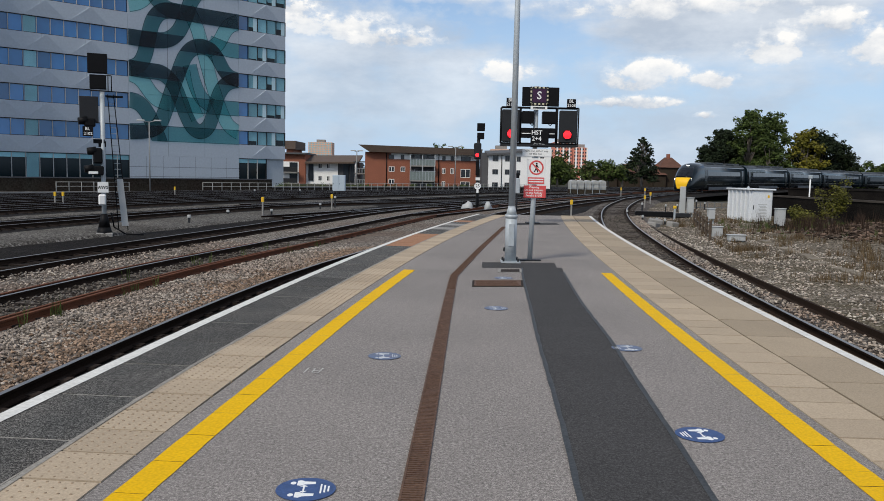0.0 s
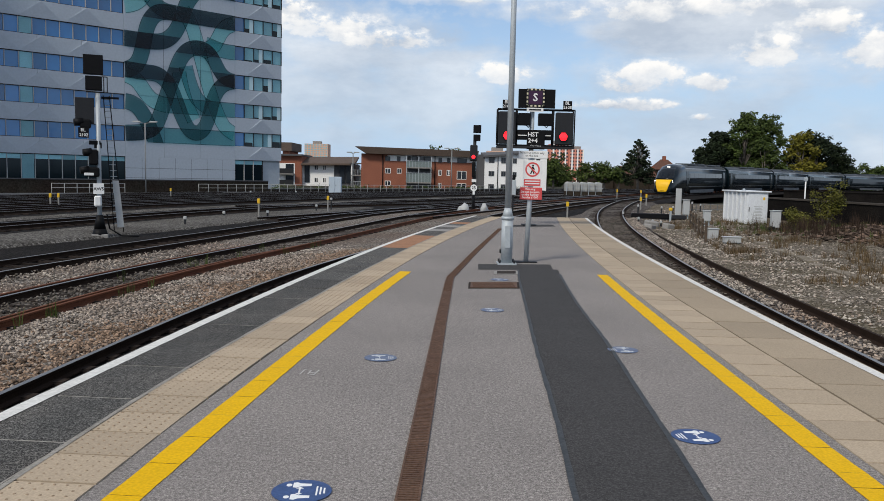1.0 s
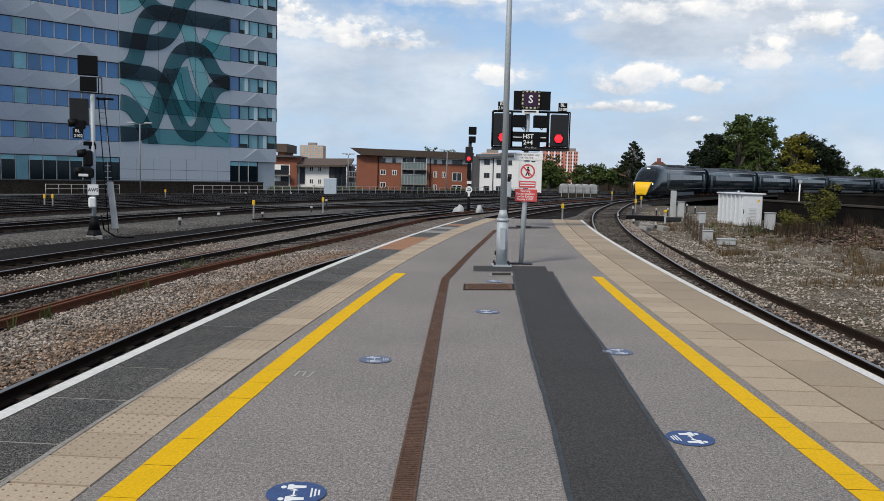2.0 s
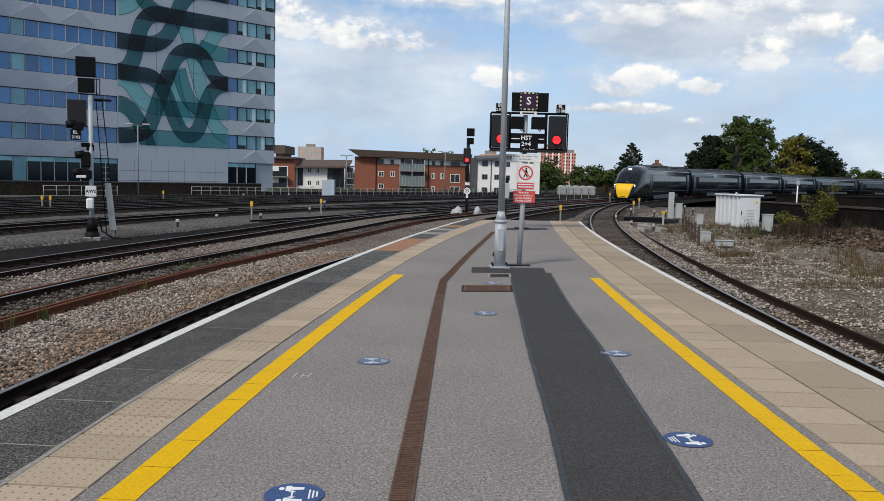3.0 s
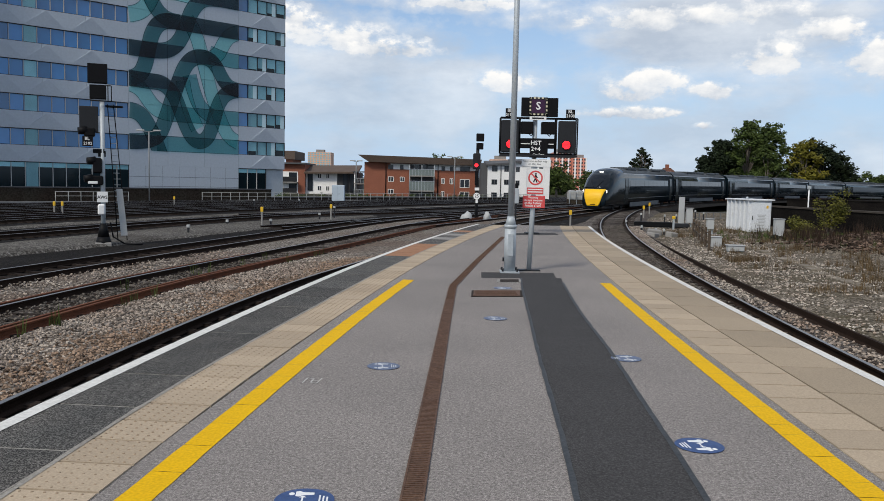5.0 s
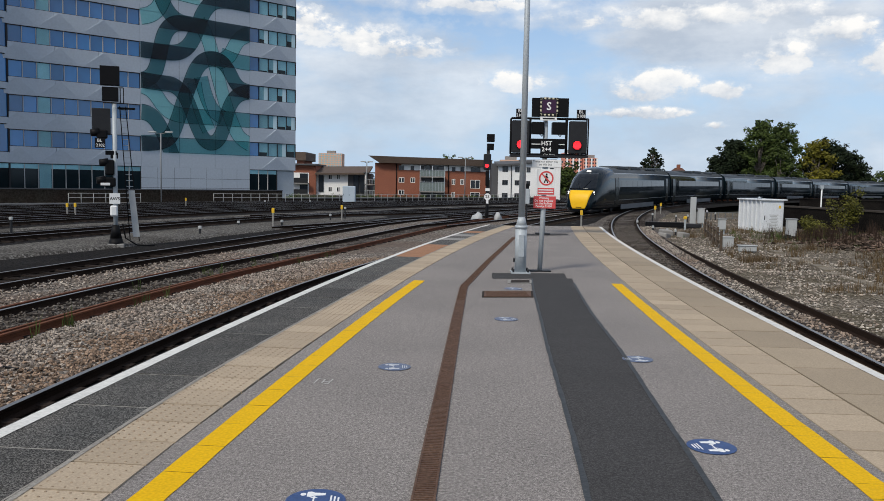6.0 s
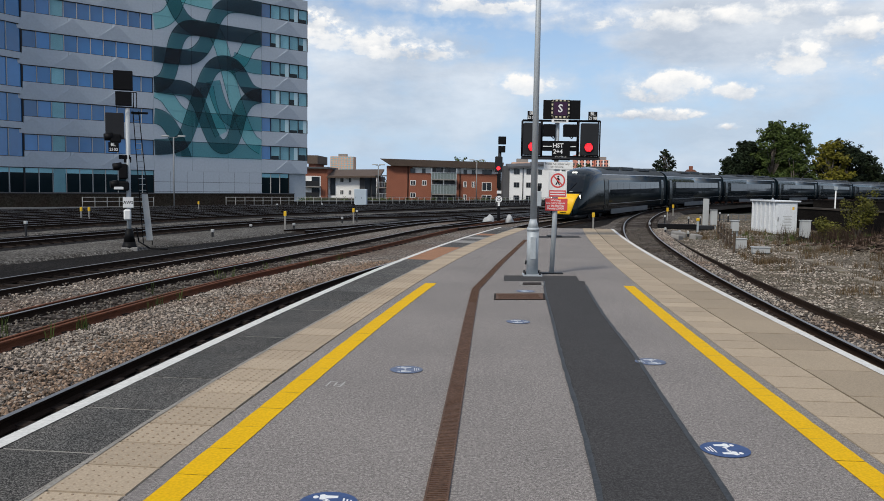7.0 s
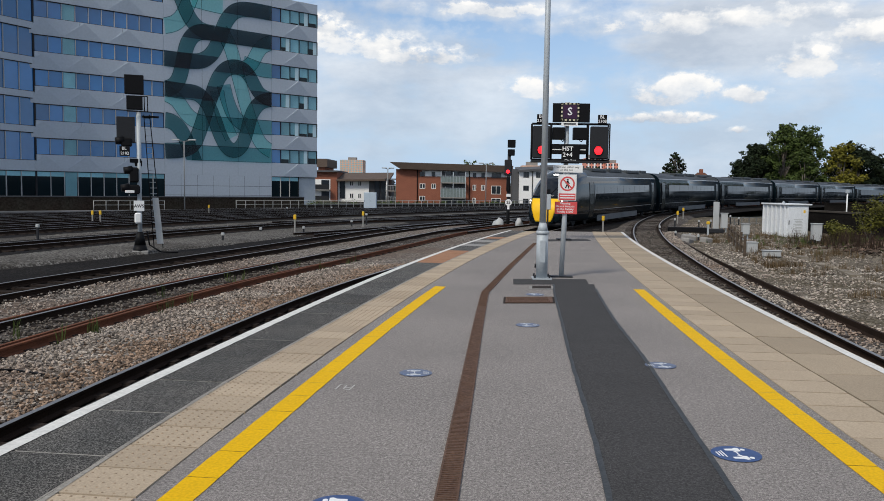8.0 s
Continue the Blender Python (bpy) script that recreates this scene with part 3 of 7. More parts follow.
# old rusty rails laid against the running line
for off, a, b in ((0.53, 30, 112), (-1.03, 30, 120)):
    bm = bmesh.new()
    sweep(bm, TRACK_MAIN, a, b, 1.5, [(off - 0.07, BED + 0.0), (off + 0.07, BED + 0.0), (off + 0.065, BED + 0.022), (off + 0.012, BED + 0.04), (off + 0.012, BED + 0.095), (off + 0.034, BED + 0.11), (off + 0.034, BED + 0.135),
                                      (off - 0.034, BED + 0.135), (off - 0.034, BED + 0.11), (off - 0.012, BED + 0.095), (off - 0.012, BED + 0.04), (off - 0.065, BED + 0.022)])
    tagged(part("check_rail", bm, M["rail_rust"]), "rusty orange-brown old rail along the running line", "rail")
# old rail lying beside the bay track
bm = bmesh.new()
sweep(bm, TRACK_BAY, 52, 92, 1.5, [(1.62, BED), (1.77, BED), (1.72, BED + 0.05), (1.72, BED + 0.16), (1.66, BED + 0.16), (1.66, BED + 0.05)])
tagged(part("spare_rail", bm, M["rail_side"]), "spare dark rail lying beside the curved track", "rail")

# ---- platform ----


def platform():
    root = thing("platform", "tapering island platform of grey tarmac with paved edges", "platform", kind="structure")
    ys = [-12] + list(np.arange(-8, END, 1.0)) + [END]
    bm = bmesh.new()
    top = [[bm.verts.new((x, y, 0.0)) for x in np.linspace(edge_l(y) + 1.155, edge_r(y) - 1.115, 13)] for y in ys]
    for a, b in zip(top, top[1:]):
        for i in range(12):
            bm.faces.new((a[i], a[i + 1], b[i + 1], b[i]))
    part("tarmac_surface", bm, M["tarmac"], root)
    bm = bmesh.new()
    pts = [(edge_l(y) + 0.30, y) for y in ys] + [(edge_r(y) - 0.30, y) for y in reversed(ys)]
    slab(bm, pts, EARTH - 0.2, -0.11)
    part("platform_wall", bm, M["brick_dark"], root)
    return root


PLATFORM = platform()


def ribbon(line, s0, s1, o0, o1, z, step=0.5, rag=0.0, mi=0, bm=None, cracks=False):
    bm = bm or bmesh.new()
    if cracks:
        s = s0
        while s < s1 - 0.05:
            e = min(s1, s + random.choice((0.22, 0.40, 0.42, 0.45)))
            ribbon(line, s, e - 0.006 * random.random() - 0.002, o0, o1, z, 0.12, rag, mi, bm)
            s = e
        return bm
    rows = []
    for s in np.linspace(s0, s1, max(2, int((s1 - s0) / step) + 1)):
        j0, j1 = (rag * noise.noise(Vector((s * 5, o, 3))) for o in (0.0, 9.0))
        rows.append([bm.verts.new((*line.beside(s, o0 + j0), z)), bm.verts.new((*line.beside(s, o1 + j1), z))])
    for a, b in zip(rows, rows[1:]):
        bm.faces.new((a[0], a[1], b[1], b[0])).material_index = mi
    return bm


def stray(y):
    """How far the left tactile strip strays from the edge."""
    return float(np.interp(y, [0, 3, 3.8, 5.2, 6.5, 10], [0.0, 0.03, 0.042, -0.008, -0.028, 0.0]))


def pave(line, side, o0, o1, length, z0, z1, name, material, s0, s1, gap=0.010, odd=None, uneven=False):
    """Paving pieces along an edge; side +1 measures to the right of the line."""
    s, k = s0, 0
    while s + length < s1:
        bm = bmesh.new()
        a, b = s + gap, s + length - gap
        ea, eb = (stray(line.at(a).y), stray(line.at(b).y)) if uneven else (0.0, 0.0)
        c = [line.beside(a, side * (o0 + ea)), line.beside(a, side * (o1 + 0.6 * ea)), line.beside(b, side * (o1 + 0.6 * eb)), line.beside(b, side * (o0 + eb))]
        slab(bm, [(p.x, p.y) for p in c], z0, z1 + random.uniform(-0.002, 0.002))
        m = material if not odd or k not in odd else odd[k]
        part(name, bm, m, PLATFORM)
        s, k = s + length, k + 1


pave(LEFT, 1, -0.02, 0.695, 0.92, -0.12, 0.006, "coping_slab", M["coper_dark"], 2.08, LEFT.length, odd={32: M["terracotta"], 33: M["terracotta"], 34: M["terracotta"], 35: M["terracotta"], 38: M["concrete"], 40: M["concrete"], 42: M["terracotta"]})
pave(RIGHT, -1, -0.02, 0.698, 0.92, -0.12, 0.006, "coping_slab", M["coper_tan"], 1.88, RIGHT.length)
pave(LEFT, 1, 0.715, 1.15, 0.405, -0.05, 0.008, "tactile_slab", M["tactile"], 2.26, LEFT.length, uneven=True)
pave(RIGHT, -1, 0.722, 1.185, 0.405, -0.05, 0.008, "tactile_slab", M["tactile"], 2.26, RIGHT.length)

# blisters on the paving
for line, side, o0 in ((LEFT, 1, 0.715),):
    bm = bmesh.new()
    s = 13.6 + 0.035
    while s < 13.6 + 15:
        for k in range(6):
            p = line.beside(s, side * (o0 + stray(line.at(s).y) * (1 - 0.07 * k) + 0.035 + 0.067 * k))
            a = [bm.verts.new((p.x + 0.010 * math.cos(q), p.y + 0.010 * math.sin(q), 0.006)) for q in (0, 1.05, 2.09, 3.14, 4.19, 5.24)]
            b = [bm.verts.new((p.x + 0.006 * math.cos(q), p.y + 0.006 * math.sin(q), 0.0115)) for q in (0, 1.05, 2.09, 3.14, 4.19, 5.24)]
            bm.faces.new(b)
            for i in range(6):
                bm.faces.new((a[i], a[(i + 1) % 6], b[(i + 1) % 6], b[i]))
        s += 0.0675
    part("blisters", bm, M["blister"], PLATFORM, kind="stuff")

part("mortar_bed", ribbon(LEFT, 2.1, LEFT.length - 0.2, 0.12, 0.71, 0.0035, 0.5), M["mortar"], PLATFORM)
bm = bmesh.new()
for s in np.arange(2.1, LEFT.length - 0.4, 0.12):
    e0, e1 = stray(LEFT.at(s).y), stray(LEFT.at(s + 0.12).y)
    r0, r1 = (0.012 * noise.noise(Vector((q * 5, 0, 3))) for q in (s, s + 0.12))
    bm.faces.new([bm.verts.new((*LEFT.beside(q, o), 0.0115)) for q, o in ((s, 0.690 + e0 + r0), (s, 0.722 + e0), (s + 0.12, 0.722 + e1), (s + 0.12, 0.690 + e1 + r1))])
part("mortar_joint", bm, M["mortar"], PLATFORM)
part("white_edge_line", ribbon(LEFT, 2.1, LEFT.length - 0.1, 0.0, 0.11, 0.0105, 0.15, 0.008), M["white_line"], PLATFORM)
part("white_edge_line", ribbon(RIGHT, 2.1, RIGHT.length - 0.1, 0.0, -0.10, 0.0105, 0.15, 0.006), M["white_line"], PLATFORM)
part("yellow_line", ribbon(LEFT, 2.1, LEFT.near(13.35), 1.29, 1.47, 0.004, 0.25, 0.008, cracks=True), M["yellow_line"], PLATFORM)
part("yellow_line", ribbon(RIGHT, 2.1, RIGHT.near(13.2), -1.27, -1.445, 0.004, 0.25, 0.008, cracks=True), M["yellow_line"], PLATFORM)

# relaid strip of dark tarmac and its sealed seams
bm = bmesh.new()
la = [(0.25, -3), (0.55, 2.0), (0.70, 3.86), (0.785, 5.0), (0.94, 7.73), (1.05, 9.34), (1.26, 12.6), (1.36, 13.75)]
ra = [(1.0, -3), (1.23, 2.0), (1.367, 3.89), (1.425, 4.6), (1.505, 5.83), (1.648, 7.8), (1.755, 10.1), (1.99, 13.25)]
poly(bm, la + [(0.68, 13.65), (0.72, 14.53), (2.03, 14.68), (1.97, 13.89), (2.06, 13.9)] + ra[::-1], 0.004)
part("relaid_strip", bm, M["new_tarmac"], PLATFORM)
for pts in (la, ra):
    ln_ = Line(pts, step=0.3, rounds=3)
    part("sealed_seam", ribbon(ln_, 0, ln_.length, -0.018, 0.018, 0.007, 0.2, 0.008), M["seal"], PLATFORM)
bm = bmesh.new()
poly(bm, [(2.05, 25.4), (3.75, 26.1), (3.75, 27.0), (2.05, 26.4)], 0.004)
part("relaid_patch", bm, M["new_tarmac"], PLATFORM)

# drainage channel
DRAIN = Line([(-0.36, -3), (-0.124, 3.81), (-0.073, 5.3), (0.067, 9.33), (0.19, 12.5), (0.235, 12.8), (0.772, 16.9), (1.848, 24.5)], raw=True)
part("drain_channel", ribbon(DRAIN, 0, DRAIN.length, -0.062, 0.062, 0.004, 0.3), M["drain_dark"], PLATFORM)
bm = bmesh.new()
for o in (-0.062, 0.05):
    sweep(bm, DRAIN, 2, DRAIN.length, 0.5, [(o, 0.003), (o + 0.012, 0.003), (o + 0.012, 0.011), (o, 0.011)])
s = 4.0
while s < DRAIN.length:
    w, p = DRAIN.way(s), DRAIN.at(s)
    m = Matrix.Translation((p.x, p.y, 0)) @ Matrix.Rotation(math.atan2(-w.x, w.y), 4, "Z")
    box(bm, -0.052, -0.009, 0.004, 0.052, 0.009, 0.010, m=m)
    s += 0.030 if s < 14 else 0.06
part("drain_grating", bm, M["drain"], PLATFORM, "rusty brown slotted grating", kind="stuff")

# inspection cover
cover = thing("inspection_cover", "rusty brown iron inspection cover set in the tarmac", "manhole cover")
bm = bmesh.new()
slab(bm, [(0.43, 11.33), (1.16, 11.44), (1.21, 12.1), (0.46, 11.98)], 0.002, 0.010)
part("frame", bm, M["drain_dark"], cover)
bm = bmesh.new()
slab(bm, [(0.46, 11.36), (1.13, 11.46), (1.18, 12.07), (0.49, 11.95)], 0.010, 0.016)
lid_ = part("lid", bm, M["drain"], cover)
for k in range(7):
    y = 11.42 + 0.07 * k
    bm = bmesh.new()
    slab(bm, [(0.50, y), (1.10, y + 0.09), (1.10, y + 0.12), (0.50, y + 0.03)], 0.016, 0.020)
    part("rib", bm, M["drain"], lid_)

# faded chalk scribble
bm = bmesh.new()
for (ax, ay), (bx, by) in (((-1.06, 6.26), (-1.045, 6.42)), ((-1.045, 6.42), (-0.99, 6.40)), ((-0.99, 6.40), (-1.0, 6.28)), ((-1.0, 6.28), (-0.95, 6.25)), ((-0.95, 6.25), (-0.93, 6.42)), ((-0.99, 6.33), (-0.93, 6.33))):
    a, b = Vector((ax, ay)), Vector((bx, by))
    n_ = Vector((b.y - a.y, a.x - b.x)).normalized() * 0.006
    poly(bm, [tuple(a + n_), tuple(b + n_), tuple(b - n_), tuple(a - n_)], 0.0045)
part("chalk_mark", bm, M["chalk"], PLATFORM, "faded pale chalk scribble")
small = thing("access_cover", "small dark iron access cover beside the lamp post", "manhole cover")
bm = bmesh.new()
slab(bm, [(0.90, 13.02), (1.29, 13.08), (1.33, 13.50), (0.93, 13.43)], 0.002, 0.011)
part("frame", bm, M["concrete"], small)
bm = bmesh.new()
slab(bm, [(0.95, 13.07), (1.26, 13.12), (1.29, 13.46), (0.98, 13.40)], 0.011, 0.015)
part("lid", bm, M["drain_dark"], small)

# floor stickers
STICK = [(-0.65, 3.92, 1), (1.613, 4.915, -1), (-0.474, 6.895, 1), (1.725, 7.43, -1), (0.652, 9.52, 1), (0.945, 12.36, 1)]


def sticker(radius, worn):
    t = thing("floor_sticker", "worn round blue distancing sticker with white figures on the tarmac" if worn else "round blue distancing sticker with white figures on the tarmac", "sticker", group="floor stickers")
    k = radius / 0.152
    ink = M["sticker_ink"] if worn else M["white_paint"]

    def plate(b, pts, z0, z1):
        slab(b, [(x * k, y * k) for x, y in pts], z0, z1)

    bm = bmesh.new()
    slab(bm, [(radius * math.cos(a), radius * math.sin(a)) for a in np.linspace(0, 2 * math.pi, 41)[:-1]], 0.0045, 0.0065)
    disc = part("disc", bm, M["blue_worn"] if worn else M["blue_sticker"], t)
    for s in (1, -1):  # two lying emblems, head, shoulders and tapering body
        bm = bmesh.new()
        c = 0.078 * s
        plate(bm, [(-0.070 + 0.015 * math.cos(a), c + 0.019 * math.sin(a)) for a in np.linspace(0, 2 * math.pi, 13)[:-1]], 0.0065, 0.0073)
        plate(bm, [(-0.050, c - 0.030), (-0.030, c - 0.036), (-0.012, c - 0.020), (0.045, c - 0.014), (0.045, c + 0.014), (-0.012, c + 0.020), (-0.030, c + 0.036), (-0.050, c + 0.030)], 0.0065, 0.0075)
        part("emblem", bm, ink, disc)
    bm = bmesh.new()
    plate(bm, [(-0.016, -0.036), (-0.007, -0.036), (-0.007, 0.036), (-0.016, 0.036)], 0.0065, 0.0073)
    for s in (1, -1):
        plate(bm, [(-0.030, 0.030 * s), (0.007, 0.030 * s), (-0.0115, 0.052 * s)], 0.0065, 0.0075)
    part("arrow", bm, ink, disc)
    for q in range(3):
        bm = bmesh.new()
        x, h = 0.072 + 0.019 * q, 0.060 - 0.012 * q
        plate(bm, [(x, -h), (x + 0.009, -h), (x + 0.009, h), (x, h)], 0.0065, 0.0073)
        part("caption_bar", bm, ink, disc)
    return t


M["blue_worn"] = mat("blue_worn", (0.115, 0.150, 0.235), 0.7, var=0.25, scale=14, tint=(0.15, 0.16, 0.19))
M["sticker_ink"] = mat("sticker_ink", (0.50, 0.52, 0.55), 0.7, var=0.15, scale=20)
near_sticker, far_sticker = sticker(0.148, False), sticker(0.140, True)
for k, (x, y, way_) in enumerate(STICK):
    m = pose(x, y, 0, 0, 0, 4 if way_ > 0 else 184)
    if k in (0, 2):
        (near_sticker, far_sticker)[k // 2].matrix_basis = m
    else:
        copy_thing(near_sticker if k == 1 else far_sticker, m)

# ---- office ----
OFF_C = Vector((-22.4, 116.0))
OFF_A = 0.8


def strip(root, a, n, step, z0, z1, pane_mat, blinds=()):
    """A ribbon window: frame, panes and a few blinds."""
    b = a + n * step
    fr = bmesh.new()
    for x in (a, b):
        box(fr, x - 0.06, 0.06, z0, x + 0.06, 0.3, z1)
    box(fr, a, 0.06, z1 - 0.08, b, 0.3, z1)
    box(fr, a, 0.06, z0, b, 0.3, z0 + 0.06)
    w = part("window", fr, M["dark_grey"], root, "strip of tall glazed panes")
    for k in range(1, n):
        bm = bmesh.new()
        box(bm, a + k * step - 0.035, 0.04, z0 + 0.06, a + k * step + 0.035, 0.3, z1 - 0.08)
        part("mullion", bm, M["dark_grey"] if pane_mat == "win_pale" else M["grey_box"], w)
    for k in range(n):
        inner = pane_mat == "win_pale" and k == n - 1
        bm = bmesh.new()
        box(bm, a + k * step + 0.04, 0.16, z0 + 0.03, a + (k + 1) * step - 0.04, 0.2, z1 - 0.03)
        part("pane", bm, M["win_blue" if inner else pane_mat], w)
        if pane_mat == "win_ground":
            bm = bmesh.new()
            box(bm, a + k * step + 0.04, 0.13, z1 - 0.60, a + (k + 1) * step - 0.04, 0.2, z1 - 0.08)
            part("transom_pane", bm, M["win_pale"], w)
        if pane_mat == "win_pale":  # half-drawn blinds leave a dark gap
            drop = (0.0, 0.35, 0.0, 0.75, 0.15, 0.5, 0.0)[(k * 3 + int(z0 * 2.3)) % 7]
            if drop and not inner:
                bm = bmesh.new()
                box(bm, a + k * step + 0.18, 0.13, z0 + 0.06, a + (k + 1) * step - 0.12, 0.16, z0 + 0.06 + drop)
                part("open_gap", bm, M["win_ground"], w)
        if k in blinds and not inner:
            bm = bmesh.new()
            if pane_mat == "win_pale":
                box(bm, a + k * step + 0.06, 0.12, z0 + 0.06, a + k * step + step * 0.45, 0.15, z1 - 0.08)
                part("blind", bm, M["win_blind"], w)
            else:
                box(bm, a + k * step + 0.1, 0.12, z0 + 0.06, a + (k + 1) * step - 0.1, 0.15, z1 - 0.08)
                part("blind", bm, M["win_pale"], w)


def office():
    root = thing("office_building", "grey panelled office block with blue windows and a teal ribbon mural", "building")
    # local x runs along the front from the far corner towards the viewer's left, local y inwards, z up
    root.matrix_basis = Matrix(((-math.sin(OFF_A), -math.cos(OFF_A), 0, OFF_C.x), (-math.cos(OFF_A), math.sin(OFF_A), 0, OFF_C.y), (0, 0, 1, 0), (0, 0, 0, 1)))
    L, top, base = 37.1, 27.0, EARTH
    rows = [4.78 + 3.8 * k for k in range(6)]
    bm = bmesh.new()
    box(bm, 0.05, 0.35, base, L, 18, top - 0.4)
    part("core", bm, M["clad_dark"], root)
    # bands of cladding, built of panels
    z_edges = [(2.95, rows[0])] + [(r + 1.88, rows[i + 1] if i < 5 else top) for i, r in enumerate(rows)]
    cuts = [0, 7.3] + [7.3 + 5.0 * k for k in (1, 2)] + [22.3, 27.3, 32.2, L]
    for z0, z1 in z_edges:
        bm = bmesh.new()
        for a, b in zip(cuts, cuts[1:]):
            box(bm, a + 0.012, 0.0, z0, b - 0.012, 0.4, z1, 0.01)
        band = part("cladding_band", bm, M["clad"], root)
        if z0 < 26:  # folded facets
            for a in (1.0, 24.5, 29.5, 34):
                bm = bmesh.new()
                lo_, hi_ = z0 + 0.03, z1 - 0.05
                v = [bm.verts.new(p) for p in ((a, -0.003, lo_), (a + 4.6, -0.003, lo_), (a + 2.2, -0.16, hi_), (a + 2.2, -0.003, hi_))]
                for f in ((0, 1, 2), (1, 3, 2), (3, 0, 2)):
                    bm.faces.new([v[q] for q in f])
                part("facet", bm, M["clad"], band)
    bm = bmesh.new()
    box(bm, 7.3, 0.0, base, 22.3, 0.4, 2.95)
    part("plinth_wall", bm, M["clad"], root)
    for z in (0.35, 1.55):
        one("panel_joint", root, M["roof_grey"], (7.3, -0.004, z - 0.02, 22.3, 0.1, z + 0.02))
    for k in range(6):
        one("panel_joint", root, M["roof_grey"], (9.2 + 2.2 * k, -0.003, EARTH, 9.23 + 2.2 * k, 0.1, 2.9))
    for i, r in enumerate([None] + rows):
        z0, z1 = (-0.1, 2.95) if r is None else (r, r + 1.88)
        for name, a, b, n in (("right", 0.0, 7.3, 5), ("left", 22.3, L, 10)):
            step = (b - a) / n
            if r is None and name == "right":
                a, n = 3.0, 3
                step = (b - a) / n
            strip(root, a, n, step, z0, z1, "win_ground" if r is None else ("win_pale" if name == "right" else "win_blue"),
                  [k for k in range(n) if (name == "left" and k == 7) or (name == "right" and r is not None and (k * 7 + i * 3) % 5 < 2)])
    # mural of ribbons on the blank bay: centre lines in metres along the front and up
    bm = bmesh.new()
    box(bm, 7.3, 0.02, 4.75, 22.3, 0.4, top - 0.05)
    part("mural_wall", bm, M["clad"], root)
    def stroke(pts, width, material, depth, name="mural_ribbon", shift=0.0, between=(4.75, 26.9)):
        q = Line(pts, 0.3, 5)
        bm2 = bmesh.new()
        rows2 = []
        for s in np.linspace(0.01, q.length - 0.01, max(2, int(q.length / 0.25))):
            rows2.append([bm2.verts.new((min(max(p.x, 7.3), 22.3), -depth, min(max(p.y, between[0]), between[1]))) for p in (q.beside(s, shift - width / 2), q.beside(s, shift + width / 2))])
        for a2, b2 in zip(rows2, rows2[1:]):
            bm2.faces.new((a2[0], a2[1], b2[1], b2[0]))
        return part(name, bm2, material, root)

    for k, (pts, tone) in enumerate(MURAL):
        stroke(pts, 1.88, M[tone], 0.010 + 0.004 * k)
        for side in (-0.94, 0.94):
            stroke(pts, 0.085, M["mural_line"], 0.105, "mural_outline", side)
        if tone == "film_teal" and pts[0][1] > 10 and len(pts) > 8 or pts[0] == (22.3, 5.8):  # darker where it crosses the glazed storeys
            for q in ((13.3, 17.12, 5.72) if pts[0] == (22.3, 5.8) else (pts[0][1], 17.12)):
                stroke(pts, 1.88, M["film_glazed"], 0.085 + 0.002 * k, "glazed_strip", 0.0, (q - 0.94, q + 0.94))
    for x in (12.3, 17.3):  # panel joints
        bm = bmesh.new()
        box(bm, x - 0.02, -0.003, 4.75, x + 0.02, 0.3, top - 0.1)
        part("panel_joint", bm, M["roof_grey"], root)
    return root


def film(name, tint):
    """A tinted translucent film: what lies behind shows through darker."""
    m = bpy.data.materials.new(name)
    m.use_nodes = True
    nd, ln = m.node_tree.nodes, m.node_tree.links
    nd.remove(nd["Principled BSDF"])
    tr, gl, mx = nd.new("ShaderNodeBsdfTransparent"), nd.new("ShaderNodeBsdfGlossy"), nd.new("ShaderNodeMixShader")
    tr.inputs[0].default_value = (*tint, 1)
    gl.inputs["Roughness"].default_value = 0.15
    mx.inputs[0].default_value = 0.02
    ln.new(tr.outputs[0], mx.inputs[1])
    ln.new(gl.outputs[0], mx.inputs[2])
    ln.new(mx.outputs[0], nd["Material Output"].inputs[0])
    return m


M["film_teal"] = film("film_teal", (0.28, 0.50, 0.52))
M["film_light"] = film("film_light", (0.64, 0.93, 0.91))
M["film_mid"] = film("film_mid", (0.42, 0.70, 0.72))
M["film_glazed"] = film("film_glazed", (0.46, 0.44, 0.50))
M["mural_line"] = film("mural_line", (0.30, 0.42, 0.45))
